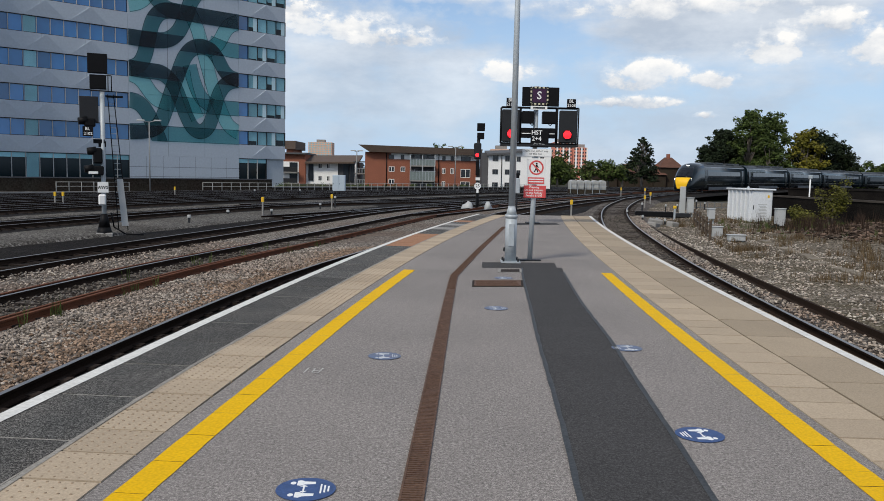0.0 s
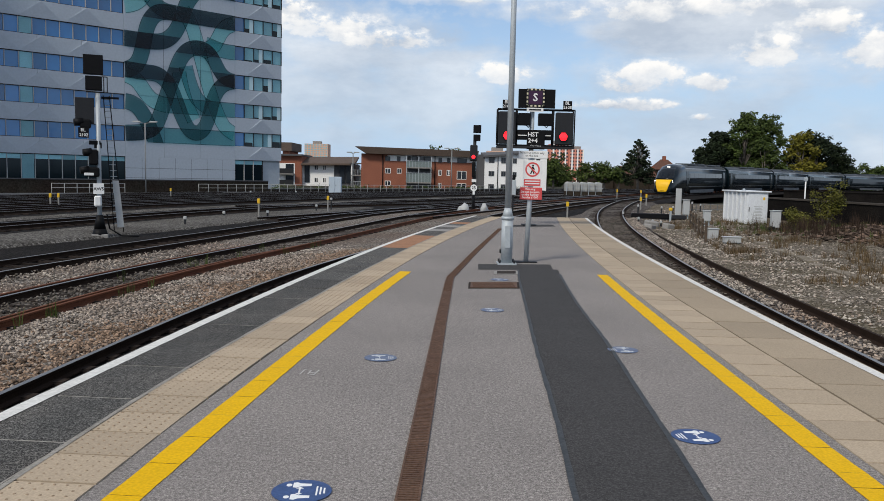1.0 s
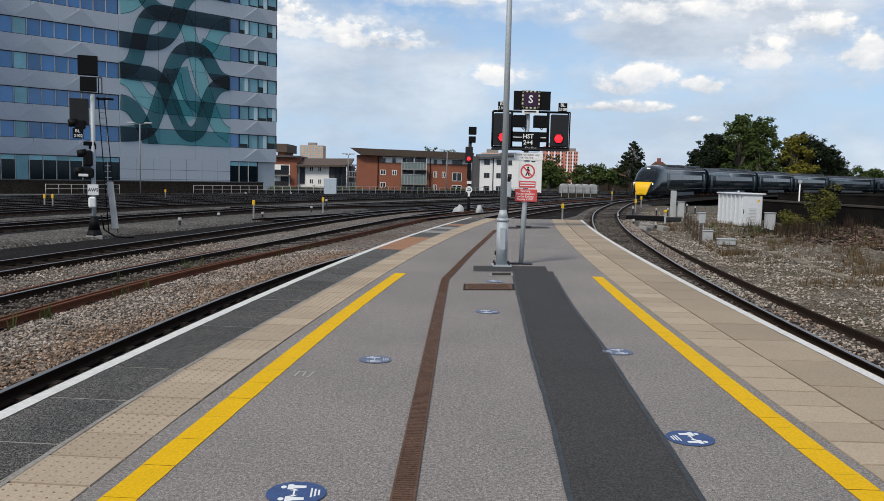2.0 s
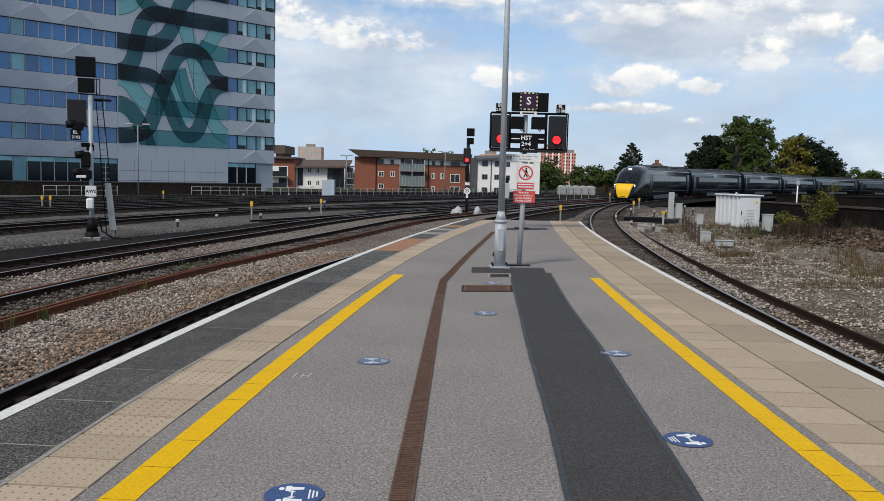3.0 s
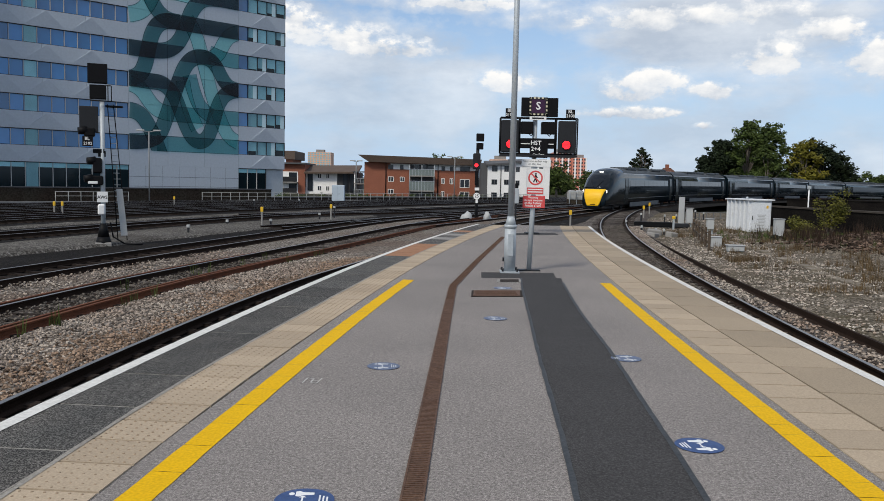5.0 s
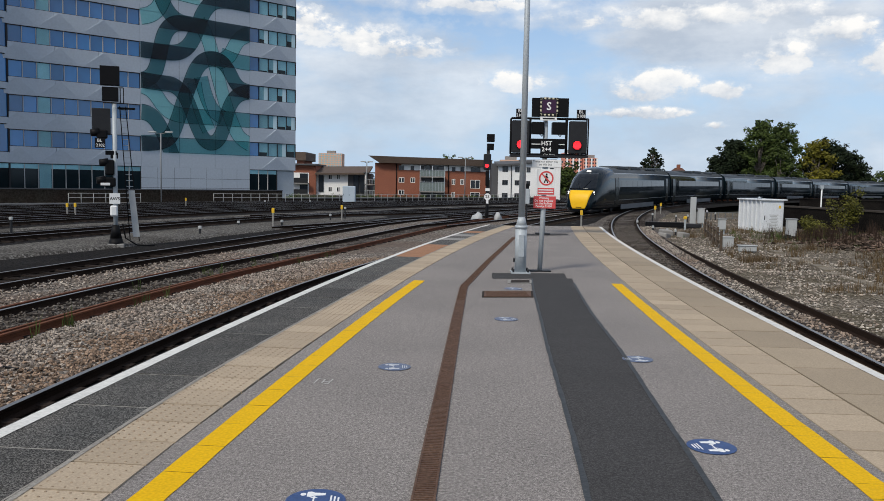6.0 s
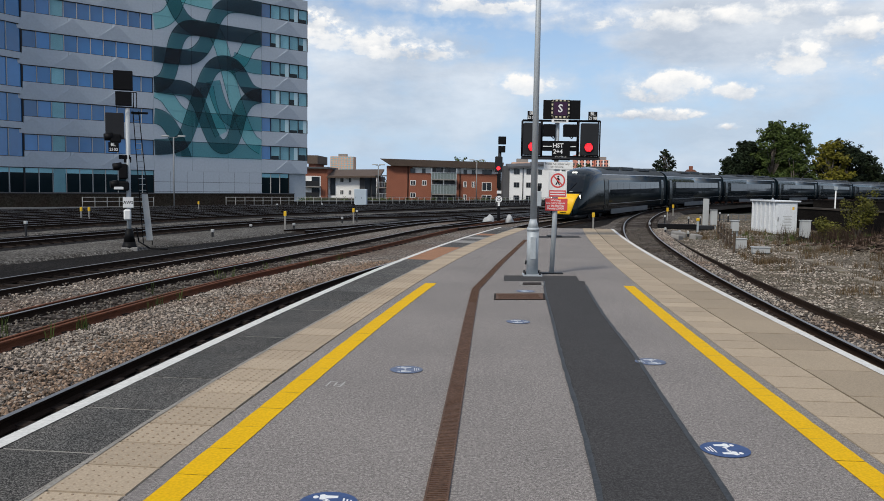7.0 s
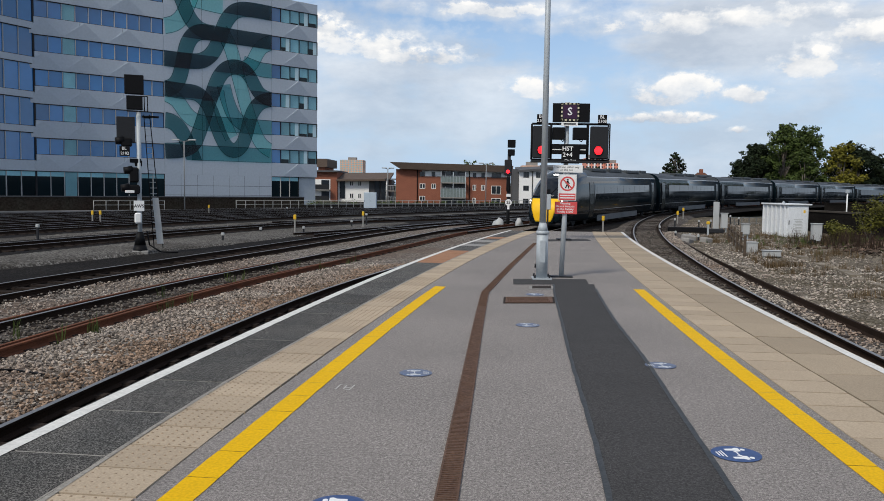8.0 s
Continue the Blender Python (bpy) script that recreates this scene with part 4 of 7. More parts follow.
# centre lines of the ribbons, metres along the front and up
MURAL = [
    ([(22.3, 21.0), (21.0, 21.4), (20.0, 22.3), (19.3, 23.7), (18.6, 25.5)], "film_light"),
    ([(7.3, 20.9), (8.8, 20.2), (9.7, 18.9), (10.5, 17.5), (12.1, 16.7)], "film_light"),
    ([(14.7, 21.6), (13.7, 20.1), (13.0, 18.4), (12.1, 15.2), (11.0, 11.6), (10.0, 9.1), (8.9, 7.2), (7.3, 6.3)], "film_light"),
    ([(22.2, 12.8), (20.8, 12.3), (19.8, 10.9), (18.6, 9.8), (16.9, 9.5)], "film_light"),
    ([(15.3, 13.8), (14.9, 11.7), (14.1, 9.4), (13.3, 7.8)], "film_light"),
    ([(18.6, 24.8), (16.4, 24.6), (14.4, 24.5)], "film_light"),
    ([(14.4, 14.6), (13.8, 12.5), (12.8, 10.5), (11.3, 9.6)], "film_mid"),
    ([(16.9, 9.5), (12.5, 9.5), (7.3, 9.5)], "film_mid"),
    ([(18.8, 5.72), (14.1, 5.72), (7.3, 5.72)], "film_mid"),
    ([(7.3, 17.1), (9.0, 17.1), (10.4, 17.4), (11.6, 17.7)], "film_mid"),
    ([(7.3, 24.72), (10.8, 24.72), (12.8, 24.2), (14.2, 22.4), (14.8, 20.7), (15.8, 18.6), (17.2, 17.4), (19.1, 17.12), (22.3, 17.12)], "film_teal"),
    ([(7.3, 20.92), (10.8, 20.92), (14.0, 20.95), (16.8, 21.0), (18.3, 20.6), (19.3, 19.2), (19.8, 17.2), (20.3, 15.1), (21.1, 13.8), (22.3, 13.35)], "film_teal"),
    ([(20.7, 25.8), (19.9, 24.5), (19.4, 23.2), (18.5, 21.9), (17.3, 21.1), (15.6, 21.0)], "film_teal"),
    ([(22.3, 5.8), (20.1, 6.0), (18.6, 6.7), (17.7, 8.6), (16.8, 11.2), (15.8, 13.8), (15.0, 15.6), (13.9, 16.8), (12.6, 17.1), (11.3, 16.8), (10.3, 15.6), (9.4, 14.1), (8.5, 13.5), (7.3, 13.3)], "film_teal"),
    ([(22.3, 9.6), (21.1, 9.4), (20.1, 8.3), (19.4, 7.0), (18.8, 5.6), (18.3, 4.3)], "film_teal"),
    ([(22.3, 13.45), (19.8, 13.3), (18.0, 13.2), (16.6, 12.0), (15.7, 10.1), (14.8, 7.9), (13.9, 6.5), (12.9, 6.1), (11.8, 6.9), (11.1, 8.7), (10.6, 10.5), (9.8, 12.1), (8.7, 13.0), (7.3, 13.3)], "film_teal"),
]
office()


def office_wing():
    """The wing that turns towards the tracks."""
    c = OFF_C + Vector((-math.sin(OFF_A), -math.cos(OFF_A))) * 37.15
    a = 0.39
    root = thing("office_wing", "wing of the grey office block with full-height blue glazing", "building")
    root.matrix_basis = Matrix(((-math.sin(a), -math.cos(a), 0, c.x), (-math.cos(a), math.sin(a), 0, c.y), (0, 0, 1, 0), (0, 0, 0, 1)))
    rows = [4.1 + 3.8 * k for k in range(6)]
    one_bm = bmesh.new()
    box(one_bm, 0.0, 0.35, EARTH, 26, 14, 27.0)
    part("core", one_bm, M["clad_dark"], root)
    for z0, z1 in [(2.95, rows[0])] + [(r + 3.1, r + 3.8) for r in rows]:
        bm = bmesh.new()
        for k in range(5):
            box(bm, k * 5.2 + 0.012, 0.0, z0, k * 5.2 + 5.19, 0.4, z1, 0.01)
        part("cladding_band", bm, M["clad"], root)
    strip(root, 0.0, 14, 1.85, -0.1, 2.95, "win_ground")
    for r in rows:
        strip(root, 0.0, 14, 1.85, r, r + 3.1, "win_blue")


office_wing()
# ---- train ----
CAR, PITCH = 25.3, 26.0


def car_body(nose):
    """One coach along local -y (its front at y = 0), rail top at z = 0."""
    root = thing("train_car", "dark green express train coach with black window band and grey roof" if not nose else "dark green train driving car with yellow nose", "train", group="coaches of the train")
    half = [(0.95, 0.28), (1.24, 0.42), (1.345, 0.95), (1.352, 1.35), (1.343, 2.0), (1.305, 2.6), (1.20, 3.05), (0.98, 3.34), (0.62, 3.52), (0.0, 3.6)]
    prof = [(-x, z) for x, z in half[:-1]] + [(0.0, 3.6)] + [(x, z) for x, z in half[-2::-1]]
    n = len(prof)
    bm = bmesh.new()
    rows = []
    if nose:
        for y in [-q[0] for q in NOSE]:
            rows.append([bm.verts.new(hoop(y, i / (n - 1), prof)) for i in range(n)])
    else:
        rows.append([bm.verts.new((x, -0.2, z)) for x, z in prof])
    rows.append([bm.verts.new((x, -12.0, z)) for x, z in prof])
    rows.append([bm.verts.new((x, -CAR, z)) for x, z in prof])
    for a, b in zip(rows, rows[1:]):
        for i in range(n - 1):
            f = bm.faces.new((a[i], a[i + 1], b[i + 1], b[i]))
            zc = (prof[i][1] + prof[i + 1][1]) / 2
            f.material_index = 1 if zc > 3.1 and not (nose and a[0].co.y > -4.3) else 0
            f.smooth = True
    bm.faces.new(rows[0])
    bm.faces.new(rows[-1][::-1])
    part("body", bm, [M["train_green"], M["train_roof"]], root)

    def skin(y0, y1, z0, z1, off, name, material, parent=root, label=""):
        """A panel that follows the body's side, both sides."""
        for sg in (-1, 1):
            b2 = bmesh.new()
            zs = [z0] + [h[1] for h in half if z0 + 0.01 < h[1] < z1 - 0.01] + [z1]
            lines = []
            for z in zs:
                x = float(np.interp(z, [h[1] for h in half], [h[0] for h in half])) + off
                lines.append([b2.verts.new((sg * x, y, z)) for y in (y0, y1)])
            for a, b in zip(lines, lines[1:]):
                b2.faces.new((a[0], a[1], b[1], b[0]))
            r = bmesh.ops.extrude_face_region(b2, geom=list(b2.faces))
            for v in r["geom"]:
                if isinstance(v, bmesh.types.BMVert):
                    v.co.x -= sg * 0.05
            part(name, b2, material, parent, label)

    y_win = -6.5 if nose else -3.2
    skin(y_win, -CAR + 2.8, 1.62, 2.56, 0.004, "window_band", M["train_glass"], label="long black window band")
    k = y_win - 0.3
    while k > -CAR + 4.2:
        skin(k, k - 1.25, 1.68, 2.48, 0.010, "window", M["win_train"])
        k -= 1.75
    for y in ((-5.6, -CAR + 1.4) if nose else (-1.4, -CAR + 1.4)):
        skin(y + 0.45, y - 0.45, 0.5, 2.75, 0.008, "door", M["train_door"], label="plug door")
        for q in (y + 0.52, y - 0.52):
            skin(q + 0.04, q - 0.04, 0.5, 2.75, 0.010, "door_edge", M["black"])
    skin(-5.0 if nose else -0.4, -CAR + 0.2, 3.06, 3.12, 0.012, "cant_rail", M["silver"])
    skin(-5.0 if nose else -0.4, -CAR + 0.2, 0.93, 0.96, 0.006, "waist_line", M["silver"])
    # roof gear
    for y0, y1, w, h in ((-7.5, -11, 0.8, 0.16), (-12, -15.5, 0.75, 0.2), (-17, -21, 0.8, 0.16), (-22.5, -24.5, 0.6, 0.22)):
        b2 = bmesh.new()
        box(b2, -w, y1, 3.44, w, y0, 3.54 + h, 0.06)
        part("roof_unit", b2, M["train_roof"], root)
    # underframe and wheels
    b2 = bmesh.new()
    for y0, y1 in ((-7.6, -11.5), (-12.2, -14.5), (-15.0, -18.0)):
        box(b2, -1.2, y1, 0.18, 1.2, y0, 0.8, 0.05)
    box(b2, -1.0, -CAR + 0.5, 0.55, 1.0, -1.8, 0.9)
    part("underframe", b2, M["train_under"], root)
    for sg in (-1, 1):
        b2 = bmesh.new()
        box(b2, sg * 1.24 - 0.03, -18.6, 0.16, sg * 1.24 + 0.03, -7.2, 0.62, 0.02)
        part("skirt_panel", b2, M["train_skirt"], root)
    for y in (-4.6, -CAR + 4.2):
        b2 = bmesh.new()
        for sg in (-1, 1):
            box(b2, sg * 0.95 - 0.06, y - 1.8, 0.35, sg * 0.95 + 0.06, y + 1.8, 0.72, 0.03)
        box(b2, -0.9, y - 0.3, 0.4, 0.9, y + 0.3, 0.65)
        bogie = part("bogie", b2, M["train_under"], root)
        for dy in (-1.3, 1.3):
            b2 = bmesh.new()
            for sg in (-1, 1):
                cyl(b2, (sg * 0.70, y + dy, 0.42), (sg * 0.83, y + dy, 0.42), 0.42, n=20)
            cyl(b2, (-0.8, y + dy, 0.42), (0.8, y + dy, 0.42), 0.08)
            part("wheelset", b2, M["train_under"], bogie)
    if nose:
        build_nose(root, prof, half)
    else:
        b2 = bmesh.new()
        box(b2, -0.75, -0.3, 0.7, 0.75, 0.45, 3.0, 0.05)
        part("gangway", b2, M["black"], root)
    return root


NOSE = ((0.0, 0.62, 1.00), (0.05, 0.80, 1.22), (0.13, 0.92, 1.42), (0.26, 1.0, 1.60), (0.42, 1.06, 1.76), (0.62, 1.11, 1.93), (0.9, 1.17, 2.19), (1.3, 1.23, 2.55), (1.7, 1.275, 2.86), (2.1, 1.305, 3.11),
        (2.6, 1.33, 3.33), (3.1, 1.345, 3.47), (3.8, 1.35, 3.56), (5.2, 1.35, 3.60))


def hoop(y, a, prof, off=0.0):
    """A point of the nose's skin: y its station, a the way round from one skirt (0) over the roof to the other (1)."""
    d = [q[0] for q in NOSE]
    w, top = float(np.interp(-y, d, [q[1] for q in NOSE])), float(np.interp(-y, d, [q[2] for q in NOSE]))
    k = a * (len(prof) - 1)
    i = min(int(k), len(prof) - 2)
    f = k - i
    x, z = prof[i][0] * (1 - f) + prof[i + 1][0] * f, prof[i][1] * (1 - f) + prof[i + 1][1] * f
    p = Vector((x * w / 1.35, y, 0.28 + (z - 0.28) * (top - 0.28) / 3.32))
    if off:
        p += (p - Vector((0, y - 1.0, 1.0))).normalized() * off
    return p


def build_nose(root, prof, half):
    """Yellow front, windscreen, lamps and skirt on the raked nose."""
    zs, xs = [h[1] for h in half], [h[0] for h in half]

    def front(x, z):
        """How far behind the tip the skin lies at (x, z)."""
        a, b = 0.0, 5.2
        for _ in range(24):
            d = (a + b) / 2
            w, top = (float(np.interp(d, [q[0] for q in NOSE], [q[c] for q in NOSE])) for c in (1, 2))
            zz = 0.28 + (z - 0.28) * 3.32 / (top - 0.28)
            if zz <= 3.6 and abs(x) * 1.35 / w <= float(np.interp(zz, zs, xs)):
                b = d
            else:
                a = d
        return (a + b) / 2

    def patch(name, material, rows_, label, proud, cols=15, parent=root):
        """A panel on the skin: rows (z, half width), from low to high."""
        b2 = bmesh.new()
        g = [[b2.verts.new((x, proud - front(x, z), z + 0.3 * proud)) for x in np.linspace(-w, w, cols)] for z, w in rows_]
        for p, q in zip(g, g[1:]):
            for i in range(cols - 1):
                b2.faces.new((p[i], p[i + 1], q[i + 1], q[i])).smooth = True
        r = bmesh.ops.extrude_face_region(b2, geom=b2.faces[:])
        for v in r["geom"]:
            if isinstance(v, bmesh.types.BMVert):
                v.co.y -= 0.08
        bmesh.ops.recalc_face_normals(b2, faces=b2.faces[:])
        return part(name, b2, material, parent, label)

    yellow = patch("nose_panel", M["train_yellow"], [(z, 0.46 + 0.45 * ((z - 0.36) / 1.38) ** 0.75) for z in np.linspace(0.36, 1.74, 15)], "bright yellow nose panel", 0.030)
    one("coupler_flap", yellow, M["train_yellow"], (-0.26, -0.03, 0.55, 0.26, 0.036, 0.95), bevel=0.02)
    one("bumper_slot", yellow, M["black"], (-0.22, -0.03, 0.46, 0.22, 0.034, 0.51))
    screen = patch("windscreen", M["train_glass"], [(z, 1.0 - 0.22 * ((z - 1.84) / 1.2) ** 2) for z in np.linspace(1.84, 3.04, 13)], "raked dark windscreen", 0.030)
    for sg in (-1, 1):
        bars("wiper", screen, M["black"], ((0.12 * sg, 0.055 - front(0.12, 1.86), 1.88), (0.5 * sg, 0.06 - front(0.5, 2.45), 2.47), 0.014), n=6)
    for sg in (-1, 1):
        x, z = sg * 0.99, 1.56
        y = -front(x, z)
        b2 = bmesh.new()
        box(b2, x - 0.10, y - 0.25, z - 0.22, x + 0.10, y + 0.03, z + 0.16, 0.04)
        lamp_ = part("headlamp_housing", b2, M["black"], root)
        for dz, r in ((0.06, 0.052), (-0.09, 0.042)):
            b2 = bmesh.new()
            cyl(b2, (x, y + 0.02, z + dz), (x + sg * 0.01, y + 0.06, z + dz), r, n=14)
            part("headlamp", b2, M["head_white"], lamp_)
    b2 = bmesh.new()
    y = -front(0, 3.18)
    box(b2, -0.16, y - 0.12, 3.13, 0.16, y + 0.03, 3.24, 0.02)
    part("top_lamp", b2, M["head_white"], root)
    b2 = bmesh.new()
    box(b2, -0.95, -2.4, 0.10, 0.95, -0.12, 0.40, 0.10)
    part("skirt", b2, M["train_under"], root)


M["win_train"] = mat("win_train", (0.006, 0.009, 0.013), 0.05, var=0.05, bump=0, spec=0.36)
M["train_door"] = mat("train_door", (0.008, 0.014, 0.016), 0.2, var=0.08, bump=0, spec=0.2)
head_car = car_body(True)
mid_car = car_body(False)
CARS = [head_car, mid_car] + [copy_thing(mid_car, Matrix()) for _ in range(6)]


NOSE_START = TRACK_NEAR.near(46.0) + 58.38


def nose_at(t):
    return NOSE_START - 7.127 * t + 0.0266 * t * t


def car_pose(k, t):
    s = nose_at(t) + PITCH * k
    a, b = TRACK_NEAR.at(s + 4.6), TRACK_NEAR.at(s + CAR - 4.2)
    a, b = (Vector((p.x, p.y, RAIL + grade(p.x, p.y))) for p in (a, b))
    d = (a - b).normalized()
    side = d.cross(Vector((0, 0, 1))).normalized()
    up = side.cross(d)
    front = a + d * 4.6
    return Matrix(((side.x, d.x, up.x, front.x), (side.y, d.y, up.y, front.y), (side.z, d.z, up.z, front.z), (0, 0, 0, 1)))


def motions():
    for k, car in enumerate(CARS):
        walk(car, [(t, car_pose(k, t)) for t in np.arange(0, 8.01, 0.5)])


# ---- lamp post, signs and signals ----


def words(name, body, size, at, parent, material, bold=0.0):
    """Raised lettering that faces -y."""
    bm = text_bm(body, size, bold)
    bmesh.ops.transform(bm, matrix=Matrix.Translation(at) @ Matrix.Rotation(math.pi / 2, 4, "X"), verts=bm.verts)
    return part(name, bm, material, parent)


M["cream"] = mat("cream", (0.62, 0.56, 0.40), 0.6, var=0.1, bump=0)


def lamp_post():
    t = thing("lamp_post", "tall galvanised steel lamp post bolted to the platform", "lamp post", pose(1.23, 14.62, 0))
    bm = bmesh.new()
    slab(bm, [(-0.17, -0.17), (0.17, -0.17), (0.17, 0.17), (-0.17, 0.17)], 0.004, 0.03)
    plate = part("base_plate", bm, M["galv"], t)
    for x in (-0.13, 0.13):
        for y in (-0.13, 0.13):
            bm = bmesh.new()
            cyl(bm, (x, y, 0.03), (x, y, 0.085), 0.02, n=6)
            part("bolt", bm, M["dark_grey"], plate)
    bm = bmesh.new()
    cyl(bm, (0, 0, 0.03), (0, 0, 0.84), 0.104, n=24)
    cyl(bm, (0, 0, 0.84), (0, 0, 1.01), 0.104, 0.060, n=24)
    part("sleeve", bm, M["galv"], t)
    bm = bmesh.new()
    cyl(bm, (0, 0, 0.80), (0, 0, 0.86), 0.112, n=24)
    part("collar", bm, M["galv"], t)
    bm = bmesh.new()
    cyl(bm, (0, 0, 1.01), (0, 0, 7.0), 0.060, 0.040, n=20)
    part("shaft", bm, M["galv"], t)
    bm = bmesh.new()
    box(bm, -0.05, -0.112, 0.3, 0.05, -0.10, 0.7, 0.004)
    part("access_door", bm, M["galv"], t)
    bm = bmesh.new()
    cyl(bm, (-0.115, 0, 0.20), (-0.115, 0, 0.27), 0.016, n=8)
    part("hinge", bm, M["dark_grey"], t)


def sign_post():
    t = thing("sign_post", "grey post with warning boards at the platform's end", "sign", pose(1.62, 15.0, 0))
    bars("post", t, M["galv"], ((0, 0, 0.02), (0.06, 0, 2.02), 0.045), n=14)
    bm = bmesh.new()
    slab(bm, [(-0.2, -0.1), (0.2, -0.1), (0.2, 0.1), (-0.2, 0.1)], 0.004, 0.022)
    part("base_plate", bm, M["dark_grey"], t)
    a = one("direction_board", t, M["white_paint"], (-0.196, -0.075, 1.909, 0.331, -0.055, 2.043), bevel=0.003, label="white board with black lettering")
    words("lettering", "Trains run either way\non this line", 0.052, (0.041, -0.0765, 1.981), a, M["black"])
    b = one("prohibition_board", t, M["white_paint"], (-0.103, -0.075, 1.402, 0.227, -0.055, 1.873), bevel=0.003, label="white board with a red prohibition ring")
    cx, cz = 0.062, 1.707
    bm = bmesh.new()
    ring = []
    for k in range(36):
        q = 2 * math.pi * k / 36
        ring.append([bm.verts.new((cx + r * math.cos(q), y, cz + r * math.sin(q))) for r, y in ((0.105, -0.079), (0.132, -0.079), (0.132, -0.074), (0.105, -0.074))])
    for k in range(36):
        p, q = ring[k], ring[(k + 1) % 36]
        for i in range(4):
            bm.faces.new((p[i], p[(i + 1) % 4], q[(i + 1) % 4], q[i]))
    part("red_ring", bm, M["sign_red"], b)
    bm = bmesh.new()
    box(bm, -0.118, -0.0795, -0.012, 0.118, -0.0755, 0.012, m=Matrix.Translation((cx, 0, cz)) @ Matrix.Rotation(radians(45), 4, "Y"))
    part("red_slash", bm, M["sign_red"], b)
    bm = bmesh.new()
    cyl(bm, (cx + 0.006, -0.078, cz + 0.072), (cx + 0.006, -0.0752, cz + 0.072), 0.016, n=12)
    for ax, az, bx, bz, w in ((0.004, 0.052, 0.0, -0.012, 0.017), (0.0, -0.008, 0.030, -0.084, 0.010), (-0.002, -0.008, -0.034, -0.080, 0.010), (0.006, 0.045, 0.036, 0.0, 0.008), (0.002, 0.045, -0.032, 0.006, 0.008)):
        d = Vector((bx - ax, 0, bz - az))
        box(bm, -w, -0.078, 0.0, w, -0.0752, d.length, m=Matrix.Translation((cx + ax, 0, cz + az)) @ Matrix.Rotation(math.atan2(d.x, d.z), 4, "Y"))
    part("black_pictogram", bm, M["black"], b)
    one("red_caption", b, M["sign_red"], (-0.088, -0.078, 1.412, 0.212, -0.0752, 1.531))
    for k in range(2):
        z = 1.496 - 0.045 * k
        one("caption_bar", b, M["white_paint"], (-0.072, -0.0795, z - 0.010, 0.196, -0.0782, z + 0.010))
    c = one("trespass_board", t, M["sign_red"], (-0.155, -0.075, 1.159, 0.248, -0.055, 1.381), bevel=0.003, label="red board with white lettering")
    for k, w in enumerate(("Warning", "Do not trespass", "on the Railway", "Penalty £1000")):
        words("lettering", w, 0.052, (0.031, -0.0765, 1.349 - 0.050 * k), c, M["white_paint"], 0.0008)


